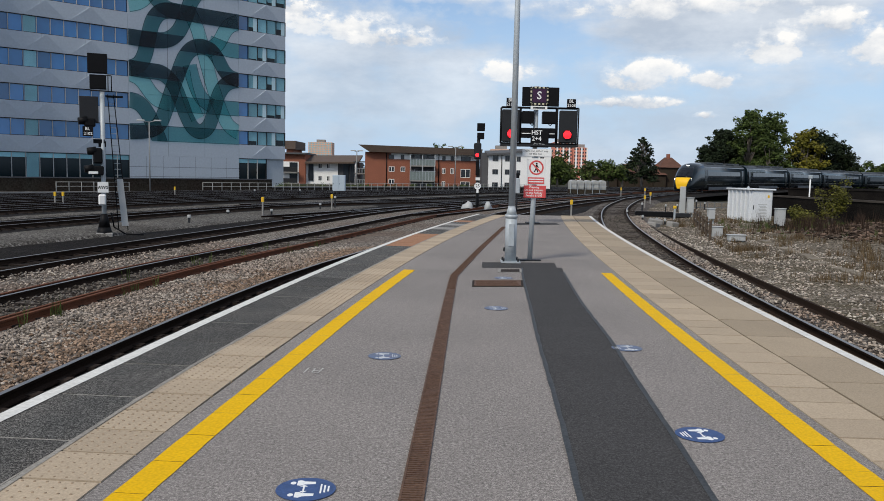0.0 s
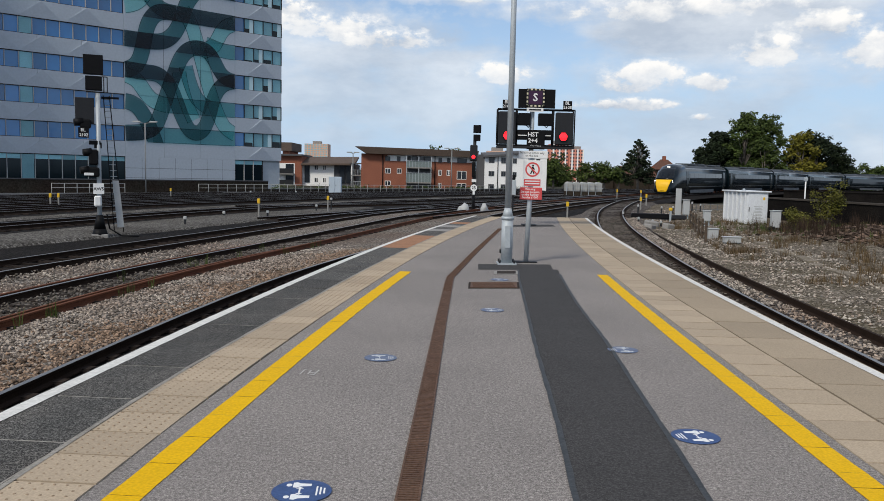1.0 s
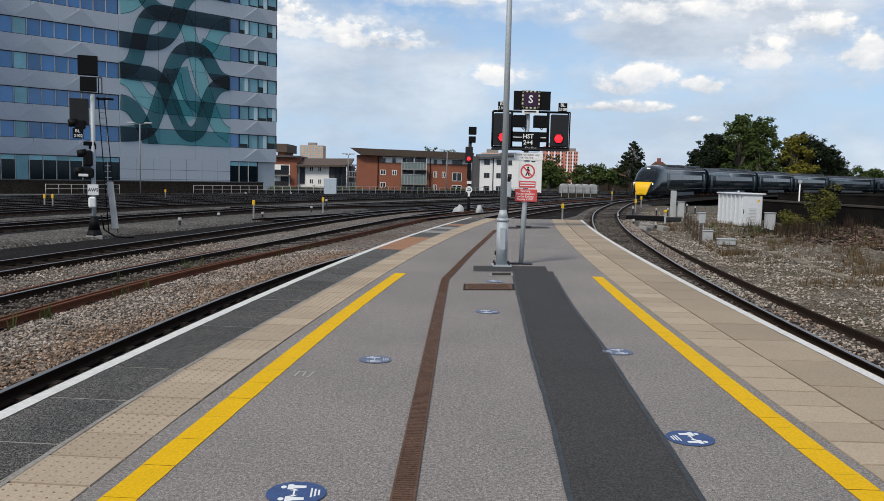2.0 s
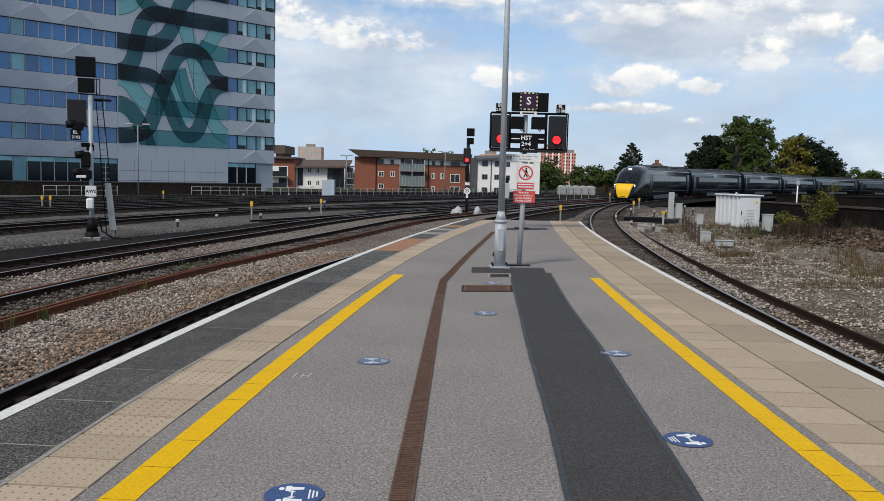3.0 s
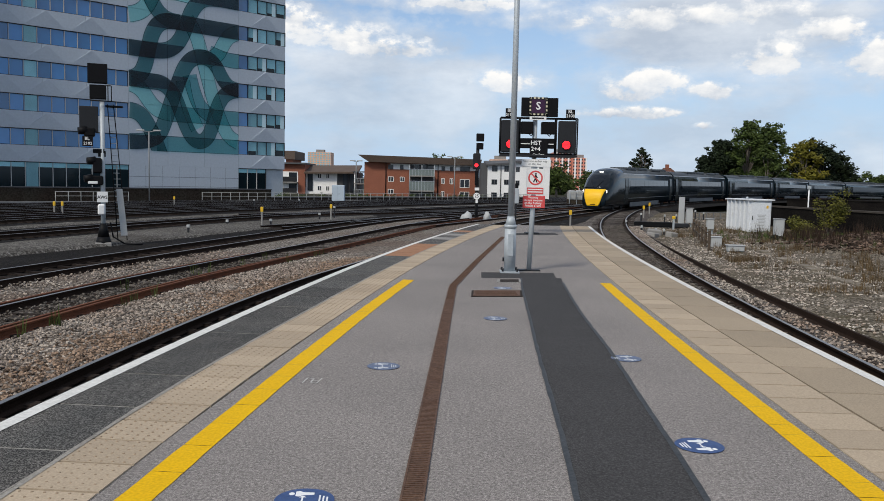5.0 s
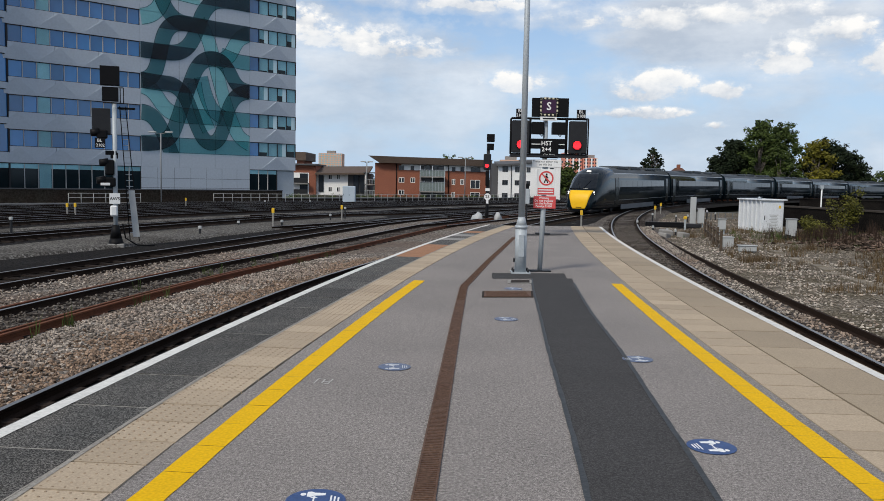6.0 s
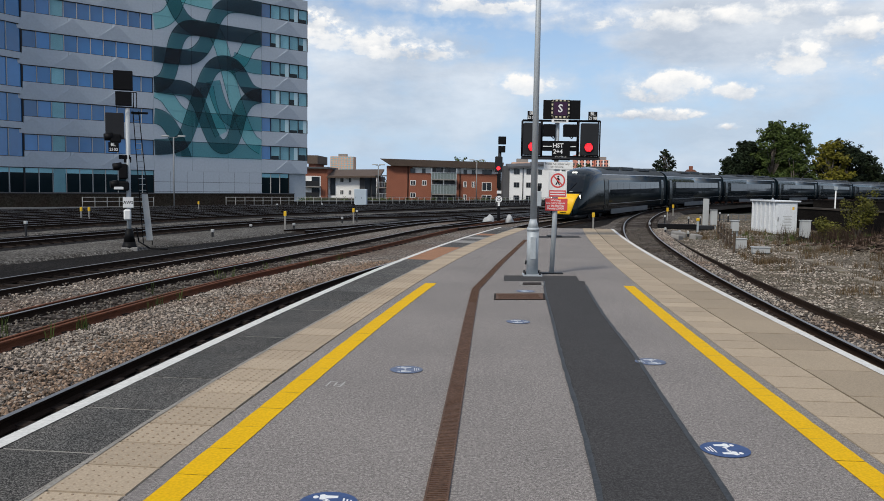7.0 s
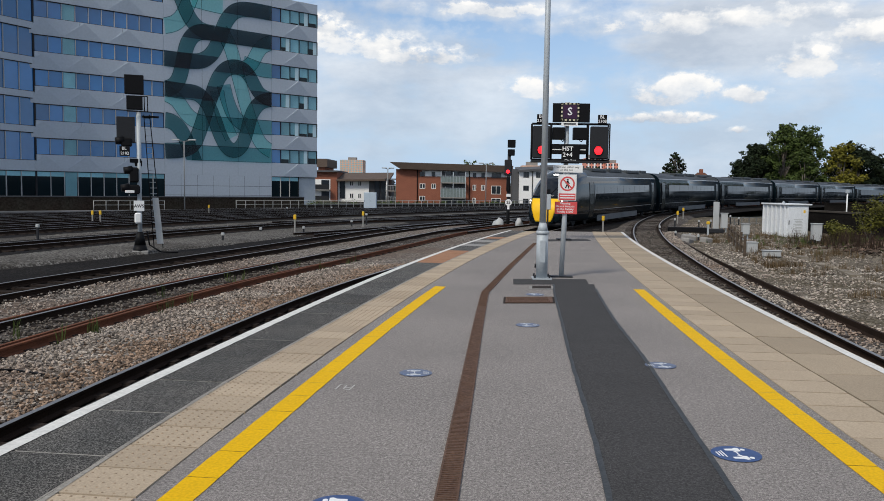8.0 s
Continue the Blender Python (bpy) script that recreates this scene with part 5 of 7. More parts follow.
def signal_cluster():
    """Twin red signal heads with route boxes on one mast, facing the platform."""
    t = thing("signal_post", "railway signal with two lit red heads and black boxes", "railway signal", pose(2.9, 26.2, 0))
    bars("mast", t, M["galv"], ((0, 0.12, 0.02), (0, 0.12, 4.372), 0.075), n=16)
    bm = bmesh.new()
    slab(bm, [(-0.22, -0.1), (0.22, -0.1), (0.22, 0.34), (-0.22, 0.34)], 0.004, 0.05)
    part("base_plate", bm, M["dark_grey"], t)
    for x0, x1, lx, num in ((-1.084, -0.524, -0.795, "2106"), (0.723, 1.292, 0.976, "2108")):
        h = one("signal_head", t, M["dark_grey"], (x0, -0.12, 2.592, x1, 0.02, 3.613), bevel=0.03, label="dark grey signal backboard")
        bm = bmesh.new()
        cyl(bm, (lx, -0.16, 2.854), (lx, -0.10, 2.854), 0.15, n=24)
        part("lamp_rim", bm, M["black"], h)
        bm = bmesh.new()
        for k in range(7):  # rows of lit diodes
            dz = (k - 3) * 0.036
            w = math.sqrt(max(0.0, 0.128 ** 2 - dz ** 2))
            box(bm, lx - w, -0.172, 2.854 + dz - 0.0145, lx + w, -0.155, 2.854 + dz + 0.0145, 0.004)
        part("red_aspect", bm, M["red_lamp"], h, "lit red lamp")
        p = one("identity_plate", t, M["black"], (lx - 0.17 if lx < 0 else lx - 0.03, -0.1, 3.694, lx + 0.10 if lx < 0 else lx + 0.25, -0.08, 3.974), bevel=0.004)
        cx = (lx - 0.035) if lx < 0 else lx + 0.11
        words("lettering", "BL", 0.145, (cx, -0.1015, 3.906), p, M["white_paint"], 0.002)
        words("lettering", num, 0.13, (cx, -0.1015, 3.770), p, M["white_paint"], 0.002)
    z0, z1, xa, xb = 2.565, 3.694, -1.102, 1.337
    for y in (-0.02, 0.3):
        for p, q in (((xa, y, z1), (xb, y, z1)), ((xa, y, z0), (xb, y, z0)), ((xa, y, z0), (xa, y, z1)), ((xb, y, z0), (xb, y, z1)), ((-0.488, y, z0), (-0.488, y, z1)), ((0.669, y, z0), (0.669, y, z1))):
            bars("cage_bar", t, M["black"], (p, q, 0.022), n=8)
    one("walkway", t, M["dark_grey"], (xa, -0.15, z0 - 0.09, xb, 0.5, z0 - 0.03))
    one("upper_box", t, M["black"], (-0.452, -0.05, 3.197, -0.072, 0.25, 3.577), bevel=0.012)
    one("upper_box", t, M["black"], (0.199, -0.05, 3.197, 0.651, 0.25, 3.577), bevel=0.012)
    one("lower_box", t, M["black"], (-0.470, -0.03, 2.746, 0.632, 0.3, 3.053), bevel=0.012)
    one("lamp_strip", t, M["white_paint"], (-0.452, -0.055, 2.863, 0.596, -0.035, 2.890))
    for x in (-0.199, 0.379):
        bars("cable_loop", t, M["black"], ((x, 0, 3.197), (x + 0.07, -0.04, 3.125), 0.013), ((x + 0.07, -0.04, 3.125), (x + 0.12, 0, 3.197), 0.013), n=6)
    one("sign_backboard", t, M["black"], (-0.470, -0.06, 3.730, 0.696, -0.02, 4.327), bevel=0.006)
    s = one("stop_board", t, M["dark_grey"], (-0.217, -0.10, 3.776, 0.352, -0.065, 4.336), bevel=0.004)
    bm = bmesh.new()
    x0, x1, za, zb = -0.217, 0.352, 3.776, 4.336
    n = 9
    for k in range(n):
        if k % 2:
            continue
        f0, f1 = k / n, (k + 1) / n
        for (ax, az, bx, bz) in ((x0 + (x1 - x0) * f0, za, x0 + (x1 - x0) * f1, za + 0.05), (x0 + (x1 - x0) * f0, zb - 0.05, x0 + (x1 - x0) * f1, zb),
                                 (x0, za + (zb - za) * f0, x0 + 0.05, za + (zb - za) * f1), (x1 - 0.05, za + (zb - za) * f0, x1, za + (zb - za) * f1)):
            one("border_stripe", s, M["cream"], (ax, -0.104, az, bx, -0.101, bz))
    one("purple_panel", s, M["purple"], (-0.145, -0.106, 3.848, 0.280, -0.102, 4.263))
    words("letter", "S", 0.34, (0.063, -0.1075, 4.056), s, M["white_paint"], 0.006)
    pl = one("platform_plate", t, M["white_paint"], (-0.199, -0.1, 3.622, 0.325, -0.07, 3.739))
    one("caption_bar", pl, M["dark_grey"], (-0.126, -0.103, 3.656, 0.253, -0.101, 3.703))
    h = one("car_stop_board", t, M["black"], (-0.172, -0.12, 2.438, 0.398, -0.09, 3.017), bevel=0.004, label="black board with white lettering")
    words("lettering", "HST", 0.19, (0.018, -0.1215, 2.899), h, M["white_paint"], 0.004)
    words("lettering", "2+4", 0.19, (0.018, -0.1215, 2.709), h, M["white_paint"], 0.004)
    words("lettering", "Car Stop", 0.10, (0.108, -0.1215, 2.538), h, M["white_paint"], 0.001)
    b = thing("trackside_telephone", "small grey box on a thin dark post", "control box", pose(2.33, 25.9, 0))
    one("box", b, M["galv"], (-0.08, -0.08, 0.98, 0.08, 0.08, 1.46), bevel=0.015)
    bars("post", b, M["dark_grey"], ((0, 0.02, 0.003), (0, 0.02, 1.6), 0.025))
    one("cap", b, M["black"], (-0.04, -0.04, 1.46, 0.06, 0.06, 1.62), bevel=0.01)


def signal_left():
    t = thing("signal_post", "tall railway signal with ladder and black boxes", "railway signal", pose(-12.85, 31.0, 0, 0, 0, 22))
    bars("mast", t, M["galv"], ((0.0, 0, -1.05), (0.0, 0, 4.362), 0.085), n=16)
    bm = bmesh.new()
    cyl(bm, (0, 0, -1.1), (0, 0, -0.75), 0.34, 0.22, n=14)
    cyl(bm, (0, 0, -0.75), (0, 0, -0.234), 0.22, 0.12, n=14)
    part("mast_foot", bm, M["black"], t)
    bars("cable", t, M["black"], ((0.25, 0.1, -0.2), (0.34, 0.1, -0.75), 0.03), ((0.34, 0.1, -0.75), (0.75, 0.05, -1.02), 0.03), ((0.75, 0.05, -1.02), (1.4, 0.0, -1.05), 0.03), n=6)
    one("base_block", t, M["concrete"], (-0.3, -0.3, -1.3, 0.3, 0.3, -0.95), bevel=0.03)
    one("top_box", t, M["black"], (-0.488, -0.15, 5.005, 0.200, 0.2, 5.716), bevel=0.015)
    one("lower_box", t, M["black"], (-0.422, -0.15, 4.428, 0.155, 0.25, 4.939), bevel=0.015)
    x0, x1, z0, z1 = 0.155, 0.333, 4.339, 4.917
    bars("box_guard", t, M["black"], *[(p, q, 0.02) for p, q in (((x0, -0.2, z0), (x1, -0.2, z0)), ((x0, -0.2, z1), (x1, -0.2, z1)), ((x1, -0.2, z0), (x1, -0.2, z1)), ((x0 + 0.06, -0.2, z0), (x0 + 0.06, -0.2, z1)), ((-0.400, -0.2, z0), (x1, -0.2, z0)))], n=6)
    one("signal_backboard", t, M["dark_grey"], (-0.788, -0.06, 3.163, -0.133, 0.0, 4.140), bevel=0.02)
    for nm in ("upper_head", "lower_head", "shunt_head"):
        zz = (3.007, 3.340) if nm == "upper_head" else ((1.653, 2.230) if nm == "lower_head" else (1.209, 1.564))
        xx = (-0.733, -0.244) if nm == "upper_head" else ((-0.444, -0.022) if nm == "lower_head" else (-0.555, 0.022))
        h = one(nm, t, M["black"], (xx[0] + 0.1, -0.2, zz[0], xx[1], 0.15, zz[1]), bevel=0.05)
        bm = bmesh.new()
        cyl(bm, (xx[0] - 0.1, -0.1, zz[1] - 0.13), (xx[0] + 0.2, -0.05, zz[1] - 0.10), 0.13, 0.16, n=16)
        part("hood", bm, M["black"], h)
    one("shunt_face", t, M["white_paint"], (-0.511, -0.24, 1.254, -0.178, -0.21, 1.354), bevel=0.01)
    p = one("identity_plate", t, M["black"], (-0.688, -0.22, 2.652, -0.322, -0.2, 3.030), bevel=0.004)
    words("lettering", "BL", 0.16, (-0.522, -0.2215, 2.930), p, M["white_paint"], 0.003)
    words("lettering", "2102", 0.15, (-0.499, -0.2215, 2.752), p, M["white_paint"], 0.003)
    one("bracket", t, M["black"], (-0.333, -0.08, 2.408, 0.067, 0.08, 2.563), (-0.155, -0.06, 2.275, 0.111, 0.06, 2.497), bevel=0.01)
    bars("ladder_stile", t, M["black"], ((0.189, 0.35, 4.273), (0.511, 0.35, -0.900), 0.02), n=6)
    bars("ladder_stile", t, M["black"], ((0.400, 0.35, 4.273), (0.844, 0.35, -0.900), 0.02), n=6)
    for k in range(22):
        f = k / 22
        z = 4.140 + f * (-0.789 - 4.140)
        bm = bmesh.new()
        cyl(bm, (0.198 + f * (0.511 - 0.198), 0.35, z), (0.400 + f * (0.844 - 0.400), 0.35, z), 0.012, n=5)
        part("rung", bm, M["galv"], t)
    one("ladder_platform", t, M["black"], (0.111, 0.1, 4.173, 0.733, 0.6, 4.217))
    bm = bmesh.new()
    v = [bm.verts.new(q) for q in ((0.466, 0.31, 1.076), (0.688, 0.31, 1.076), (0.866, 0.31, -0.722), (0.622, 0.31, -0.722))]
    f = bm.faces.new(v)
    r = bmesh.ops.extrude_face_region(bm, geom=[f])
    for q in r["geom"]:
        if isinstance(q, bmesh.types.BMVert):
            q.co.y += 0.03
    part("ladder_guard", bm, M["grey_box"], t, "pale metal climbing guard")
    a = one("aws_board", t, M["white_paint"], (-0.211, -0.16, 0.565, 0.167, -0.13, 0.965), bevel=0.004)
    words("lettering", "AWS", 0.165, (-0.022, -0.1615, 0.754), a, M["black"], 0.004)
    one("telephone_box", t, M["white_paint"], (-0.189, -0.2, 0.088, 0.078, -0.05, 0.499), bevel=0.05)


def signal_middle():
    t = thing("signal_post", "distant railway signal showing red above a round speed board", "railway signal", pose(2.21, 53.1, 0))
    bars("mast", t, M["dark_grey"], ((0, 0, -1.2), (0, 0, 4.186), 0.11), n=10)
    one("top_box", t, M["black"], (-0.110, -0.2, 4.296, 0.385, 0.2, 4.791), bevel=0.02)
    one("second_box", t, M["black"], (-0.073, -0.2, 3.782, 0.349, 0.2, 4.186), bevel=0.02)
    h = one("signal_head", t, M["dark_grey"], (-0.294, -0.15, 2.498, 0.184, 0.05, 3.525), bevel=0.05)
    bm = bmesh.new()
    cyl(bm, (-0.073, -0.2, 2.754), (-0.073, -0.15, 2.754), 0.12, n=16)
    part("red_aspect", bm, M["red_lamp"], h, "lit red lamp")
    one("lower_head", t, M["black"], (-0.147, -0.2, 1.470, 0.073, 0.1, 2.424), bevel=0.03)
    bm = bmesh.new()
    cyl(bm, (0, -0.16, 0.773), (0, -0.13, 0.773), 0.22, n=20)
    p = part("speed_board", bm, M["white_paint"], t, "round white speed board")
    bm = bmesh.new()
    cyl(bm, (0, -0.15, 0.773), (0, -0.12, 0.773), 0.25, n=20)
    part("board_rim", bm, M["black"], p)
    words("number", "25", 0.28, (0, -0.163, 0.773), p, M["black"], 0.004)
    one("plate", t, M["white_paint"], (-0.147, -0.16, 1.140, 0.147, -0.13, 1.323))
    one("plate", t, M["white_paint"], (-0.073, -0.16, 0.332, 0.073, -0.13, 0.552))
    for x, s in ((-0.6, 0.42), (0.7, 0.24)):
        b = thing("ballast_bag", "lumpy white sack lying by the signal", "bag", pose(2.21 + x, 52.7, -0.78), group="bags by the signal")
        bm = bmesh.new()
        bmesh.ops.create_icosphere(bm, subdivisions=2, radius=1)
        for v in bm.verts:
            k = 1 + 0.7 * noise.noise(v.co * 1.9 + Vector((x, 0, 0)))
            v.co = Vector((v.co.x * s * k, v.co.y * 0.40 * k, v.co.z * 0.42 * k + 0.12))
        part("sack", bm, M["grey_box"], b, smooth=True)


lamp_post()
sign_post()
signal_cluster()
signal_left()
signal_middle()
# ---- far side: fence, buildings, towers ----


def fence_line():
    a, b = Vector((-52.0, 62.0)), Vector((18.0, 144.0))
    d = (b - a).normalized()
    L = (b - a).length
    m = Matrix(((d.x, -d.y, 0, a.x), (d.y, d.x, 0, a.y), (0, 0, 1, 0), (0, 0, 0, 1)))
    w = thing("boundary_wall", "low soot-dark brick boundary wall behind the tracks", "wall", m, kind="structure")
    one("brickwork", w, M["brick_old"], (0, 2.2, EARTH - 0.1, 50, 2.7, 0.25))
    one("coping", w, M["roof_grey"], (0, 2.12, 0.25, 50, 2.78, 0.35))
    one("low_brickwork", w, M["brick_old"], (50, 2.2, EARTH - 0.1, L, 2.7, -0.72))
    one("low_coping", w, M["roof_grey"], (50, 2.12, -0.72, L, 2.78, -0.64))
    hedge = bmesh.new()
    for _ in range(90):
        u = random.uniform(51, L)
        if noise.noise(Vector((u * 0.25, 0, 2))) > -0.15:
            leaves(hedge, (u, 3.6 + random.uniform(-0.4, 0.6), -0.75 + random.uniform(-0.2, 0.25)), random.uniform(0.4, 0.75), 60, 0.10)
    h = part("hedge", hedge, M["leaf"])
    h.matrix_basis = m
    tagged(h, "straggling low green hedge behind the railing", "hedge", kind="stuff")
    f = thing("trackside_fence", "pale tubular railing along the far tracks", "fence", m)
    step = 1.25
    n = int((L - 4) / step)
    bm = bmesh.new()
    cyl(bm, (0, 0, -1.3), (0, 0, -0.05), 0.035, n=6)
    first_post = part("post", bm, M["white_rail"], f)
    first_post.location = (31 * step, 0, 0)
    me = first_post.data
    k = 14
    while k < n:
        if 17 < k < 25 or k > 31:
            o = new("post", me)
            o.parent = f
            o.location = (k * step, 0, 0)
        k += 1
    for z in (-0.08, -0.5):
        bars("rail_bar", f, M["white_rail"], ((18 * step, 0, z), (24 * step, 0, z), 0.025), n=6)
        bars("rail_bar", f, M["white_rail"], ((31 * step, 0, z), (n * step, 0, z), 0.025), n=6)
    c = thing("cable_trough", "pale concrete cable trough beside the far track", "trough", m, kind="structure")
    one("trough", c, M["concrete"], (0, -1.3, -1.35, L, -0.8, -0.98))


M["white_rail"] = mat("white_rail", (0.42, 0.42, 0.40), 0.6, var=0.15, scale=1.0, bump=0)
fence_line()


def windows(parent, cells_, y, mat_glass, mat_frame, sill=True):
    """Recessed windows on a front that faces -y: (x0, z0, x1, z1)."""
    for x0, z0, x1, z1 in cells_:
        bm = bmesh.new()
        t = 0.09
        box(bm, x0, y - 0.04, z0, x1, y + 0.1, z0 + t)
        box(bm, x0, y - 0.04, z1 - t, x1, y + 0.1, z1)
        for x in (x0, x1 - t, (x0 + x1) / 2 - t / 2):
            box(bm, x, y - 0.04, z0 + t, x + t, y + 0.1, z1 - t)
        w = part("window", bm, mat_frame, parent)
        one("pane", w, mat_glass, (x0 + t, y - 0.01, z0 + t, x1 - t, y + 0.06, z1 - t))


def flats_brick():
    t = thing("apartment_block", "long red brick apartment block with brown roof and glass balconies", "building", pose(0, 160, 0))
    x0, x1, base = -15.332, 6.839, EARTH
    one("wall", t, M["brick"], (x0, 0, base, x1, 12, 5.330))
    one("top_band", t, M["render_white"], (-10.258, -0.06, 4.007, x1 - 0.5, 0.1, 5.110))
    bm = bmesh.new()
    pts = [(x0 - 1.2, -1.5, 6.654), (x1 + 0.6, -1.5, 6.213), (x1 + 0.6, 6, 6.323), (x0 - 0.2, 6, 6.874)]
    f = bm.faces.new([bm.verts.new(p) for p in pts])
    low = [(x0 + 0.9, -1.2, 5.330), (x1 + 0.4, -1.2, 4.999), (x1 + 0.4, 13, 5.220), (x0 + 0.9, 13, 5.330)]
    lo = [bm.verts.new(p) for p in low]
    hi = list(f.verts)
    bm.faces.new(lo[::-1])
    for i in range(4):
        bm.faces.new((lo[i], lo[(i + 1) % 4], hi[(i + 1) % 4], hi[i]))
    bmesh.ops.recalc_face_normals(bm, faces=bm.faces)
    part("roof", bm, M["roof_brown"], t)
    windows(t, [(-10.699, 1.580, -9.596, 2.573), (-8.383, 1.580, -7.500, 2.573), (-0.331, 1.359, 0.331, 2.462), (1.324, 1.359, 1.985, 2.462), (3.309, 0.698, 5.184, 2.352)], 0, M["win_dark"], M["render_white"])
    windows(t, [(-10.699, 4.007, -9.706, 4.889), (-8.383, 4.007, -7.721, 4.889), (-0.331, 3.896, 0.331, 4.779), (1.324, 3.896, 1.985, 4.779), (3.309, 3.896, 5.184, 4.779)], -0.06, M["win_dark"], M["roof_grey"])
    windows(t, [(-10.699, -0.847, -9.596, 0.146), (-0.331, -1.177, 0.331, -0.074), (3.309, -1.398, 5.184, -0.074)], 0, M["win_dark"], M["render_white"])
    one("balcony_recess", t, M["roof_grey"], (-6.397, -0.08, -1.288, -1.765, 0.1, 4.999))
    for z0, z1 in ((2.904, 4.007), (0.036, 1.690)):
        b = one("balcony", t, M["concrete"], (-6.508, -1.6, z0 - 0.25, -1.654, 0, z0))
        one("glass_panel", b, M["win_balcony"], (-6.508, -1.6, z0, -1.654, -1.5, z1))
        one("dark_opening", b, M["win_dark"], (-2.978, -0.15, z0, -1.765, -0.07, z0 + 1.9))
        for k in range(9):
            x = -6.5 + k * 0.605
            one("baluster", b, M["galv"], (x - 0.03, -1.66, z0 - 0.1, x + 0.03, -1.6, z1 + 0.08))
        one("handrail", b, M["galv"], (-6.55, -1.68, z1 + 0.04, -1.6, -1.58, z1 + 0.12))
        for x in (-5.6, -4.2):
            one("balcony_door", b, M["win_dark"], (x, -0.14, z0, x + 0.95, -0.07, z0 + 2.0))
            one("door_frame", b, M["render_white"], (x - 0.07, -0.12, z0, x, -0.06, z0 + 2.05))
    for x in (-6.45, -4.08, -1.72):
        bars("balcony_post", t, M["galv"], ((x, -1.55, EARTH), (x, -1.55, 4.9), 0.07), n=6)
    for x in (-11.140, -0.993, 6.728):
        bars("downpipe", t, M["black"], ((x, -0.1, base), (x, -0.1, 5.220), 0.09), n=6)
    v = thing("apartment_block", "red brick and white rendered flats with grey roofs and balconies", "building", pose(0, 165, 0))
    one("brick_wing", v, M["brick"], (-35.506, 0, EARTH, -27.767, 12, 4.653))
    one("flat_roof", v, M["roof_grey"], (-35.961, -0.8, 4.653, -27.540, 12.5, 4.994))
    one("tower_roof", v, M["roof_brown"], (-32.319, 2, 5.677, -30.157, 14, 7.384))
    one("tower_wall", v, M["brick"], (-32.092, 2.5, 4.653, -30.726, 13, 6.018))
    one("rendered_wing", v, M["render_white"], (-27.767, 1.0, EARTH, -21.394, 12, 3.059))
    one("dark_wing", v, M["roof_grey"], (-21.394, 1.2, EARTH, -17.298, 12, 3.287))
    bm = bmesh.new()
    a_ = [(-27.881, -0.3, 3.173), (-17.070, -0.3, 3.401), (-17.070, 8, 4.880), (-27.881, 8, 4.653)]
    f = bm.faces.new([bm.verts.new(p) for p in a_])
    r = bmesh.ops.extrude_face_region(bm, geom=[f])
    for q in r["geom"]:
        if isinstance(q, bmesh.types.BMVert):
            q.co.z -= 0.35
    part("pitched_roof", bm, M["roof_brown"], v)
    windows(v, [(-35.050, 1.921, -34.368, 3.059), (-35.050, -0.127, -34.368, 1.011)], 0, M["win_dark"], M["render_white"])
    windows(v, [(-25.377, 1.921, -24.581, 2.946), (-23.670, 1.921, -22.988, 2.946), (-25.377, -0.582, -24.581, 0.442), (-23.670, -0.582, -22.988, 0.442)], 1.0, M["win_dark"], M["render_white"])
    one("recess", v, M["render_white"], (-32.661, -0.05, -1.720, -29.133, 0.1, 3.173))
    for z in (1.125, -1.151):
        b = one("balcony", v, M["concrete"], (-32.661, -1.5, z - 0.2, -29.133, 0, z))
        one("railing", b, M["dark_grey"], (-32.661, -1.5, z, -29.133, -1.45, z + 1.0))
        one("opening", b, M["win_dark"], (-30.954, -0.12, z, -29.360, -0.06, z + 1.9))
        b2 = one("balcony", v, M["concrete"], (-17.753, -1.5, z - 0.2, -14.111, 1.2, z))
        for k in range(12):
            x = -17.70 + k * 0.32
            one("baluster", b2, M["galv"], (x - 0.025, -1.5, z, x + 0.025, -1.45, z + 1.0))
        one("handrail", b2, M["galv"], (-17.753, -1.52, z + 0.95, -14.111, -1.43, z + 1.03))
    for x in (-17.6, -14.25):
        bars("balcony_post", v, M["render_white"], ((x, -1.4, EARTH), (x, -1.4, 3.3), 0.10), n=6)
    one("balcony_canopy", v, M["roof_grey"], (-18.0, -1.8, 3.3, -13.9, 1.2, 3.5))
    for x in (-27.312, -20.256, -18.891):
        one("dark_bay", v, M["win_dark"], (x, 0.85, -0.582, x + 1.0, 1.25, 2.946))
    h = thing("white_house", "white rendered three-storey house with a shallow grey roof", "building", pose(0, 150, 0))
    one("wall", h, M["render_white"], (8.169, 0, EARTH, 12.511, 12, 5.199), (12.511, -0.4, EARTH, 19.439, 12, 5.716))
    bm = bmesh.new()
    f = bm.faces.new([bm.verts.new(p) for p in ((7.858, -0.7, 5.199), (12.615, -0.7, 5.561), (12.615, 10, 6.233), (7.858, 10, 6.026))])
    g = bm.faces.new([bm.verts.new(p) for p in ((12.615, -1.0, 5.819), (19.749, -1.0, 6.026), (19.749, 10, 6.647), (12.615, 10, 6.440))])
    r = bmesh.ops.extrude_face_region(bm, geom=[f, g])
    for q in r["geom"]:
        if isinstance(q, bmesh.types.BMVert):
            q.co.z -= 0.35
    part("roof", bm, M["roof_grey"], h)
    windows(h, [(8.892, 3.855, 9.926, 4.889), (8.892, 1.477, 9.926, 2.407), (8.892, -0.902, 9.926, 0.029), (11.167, -0.902, 11.994, 0.029), (11.167, 3.855, 11.994, 4.889), (11.167, 1.477, 11.994, 2.407)], 0, M["win_dark"], M["roof_grey"])
    windows(h, [(13.235, 3.855, 13.959, 4.785), (13.235, 1.373, 13.959, 2.304), (17.475, 1.373, 18.198, 2.304), (17.475, 3.855, 18.198, 4.785)], -0.4, M["win_dark"], M["roof_grey"])
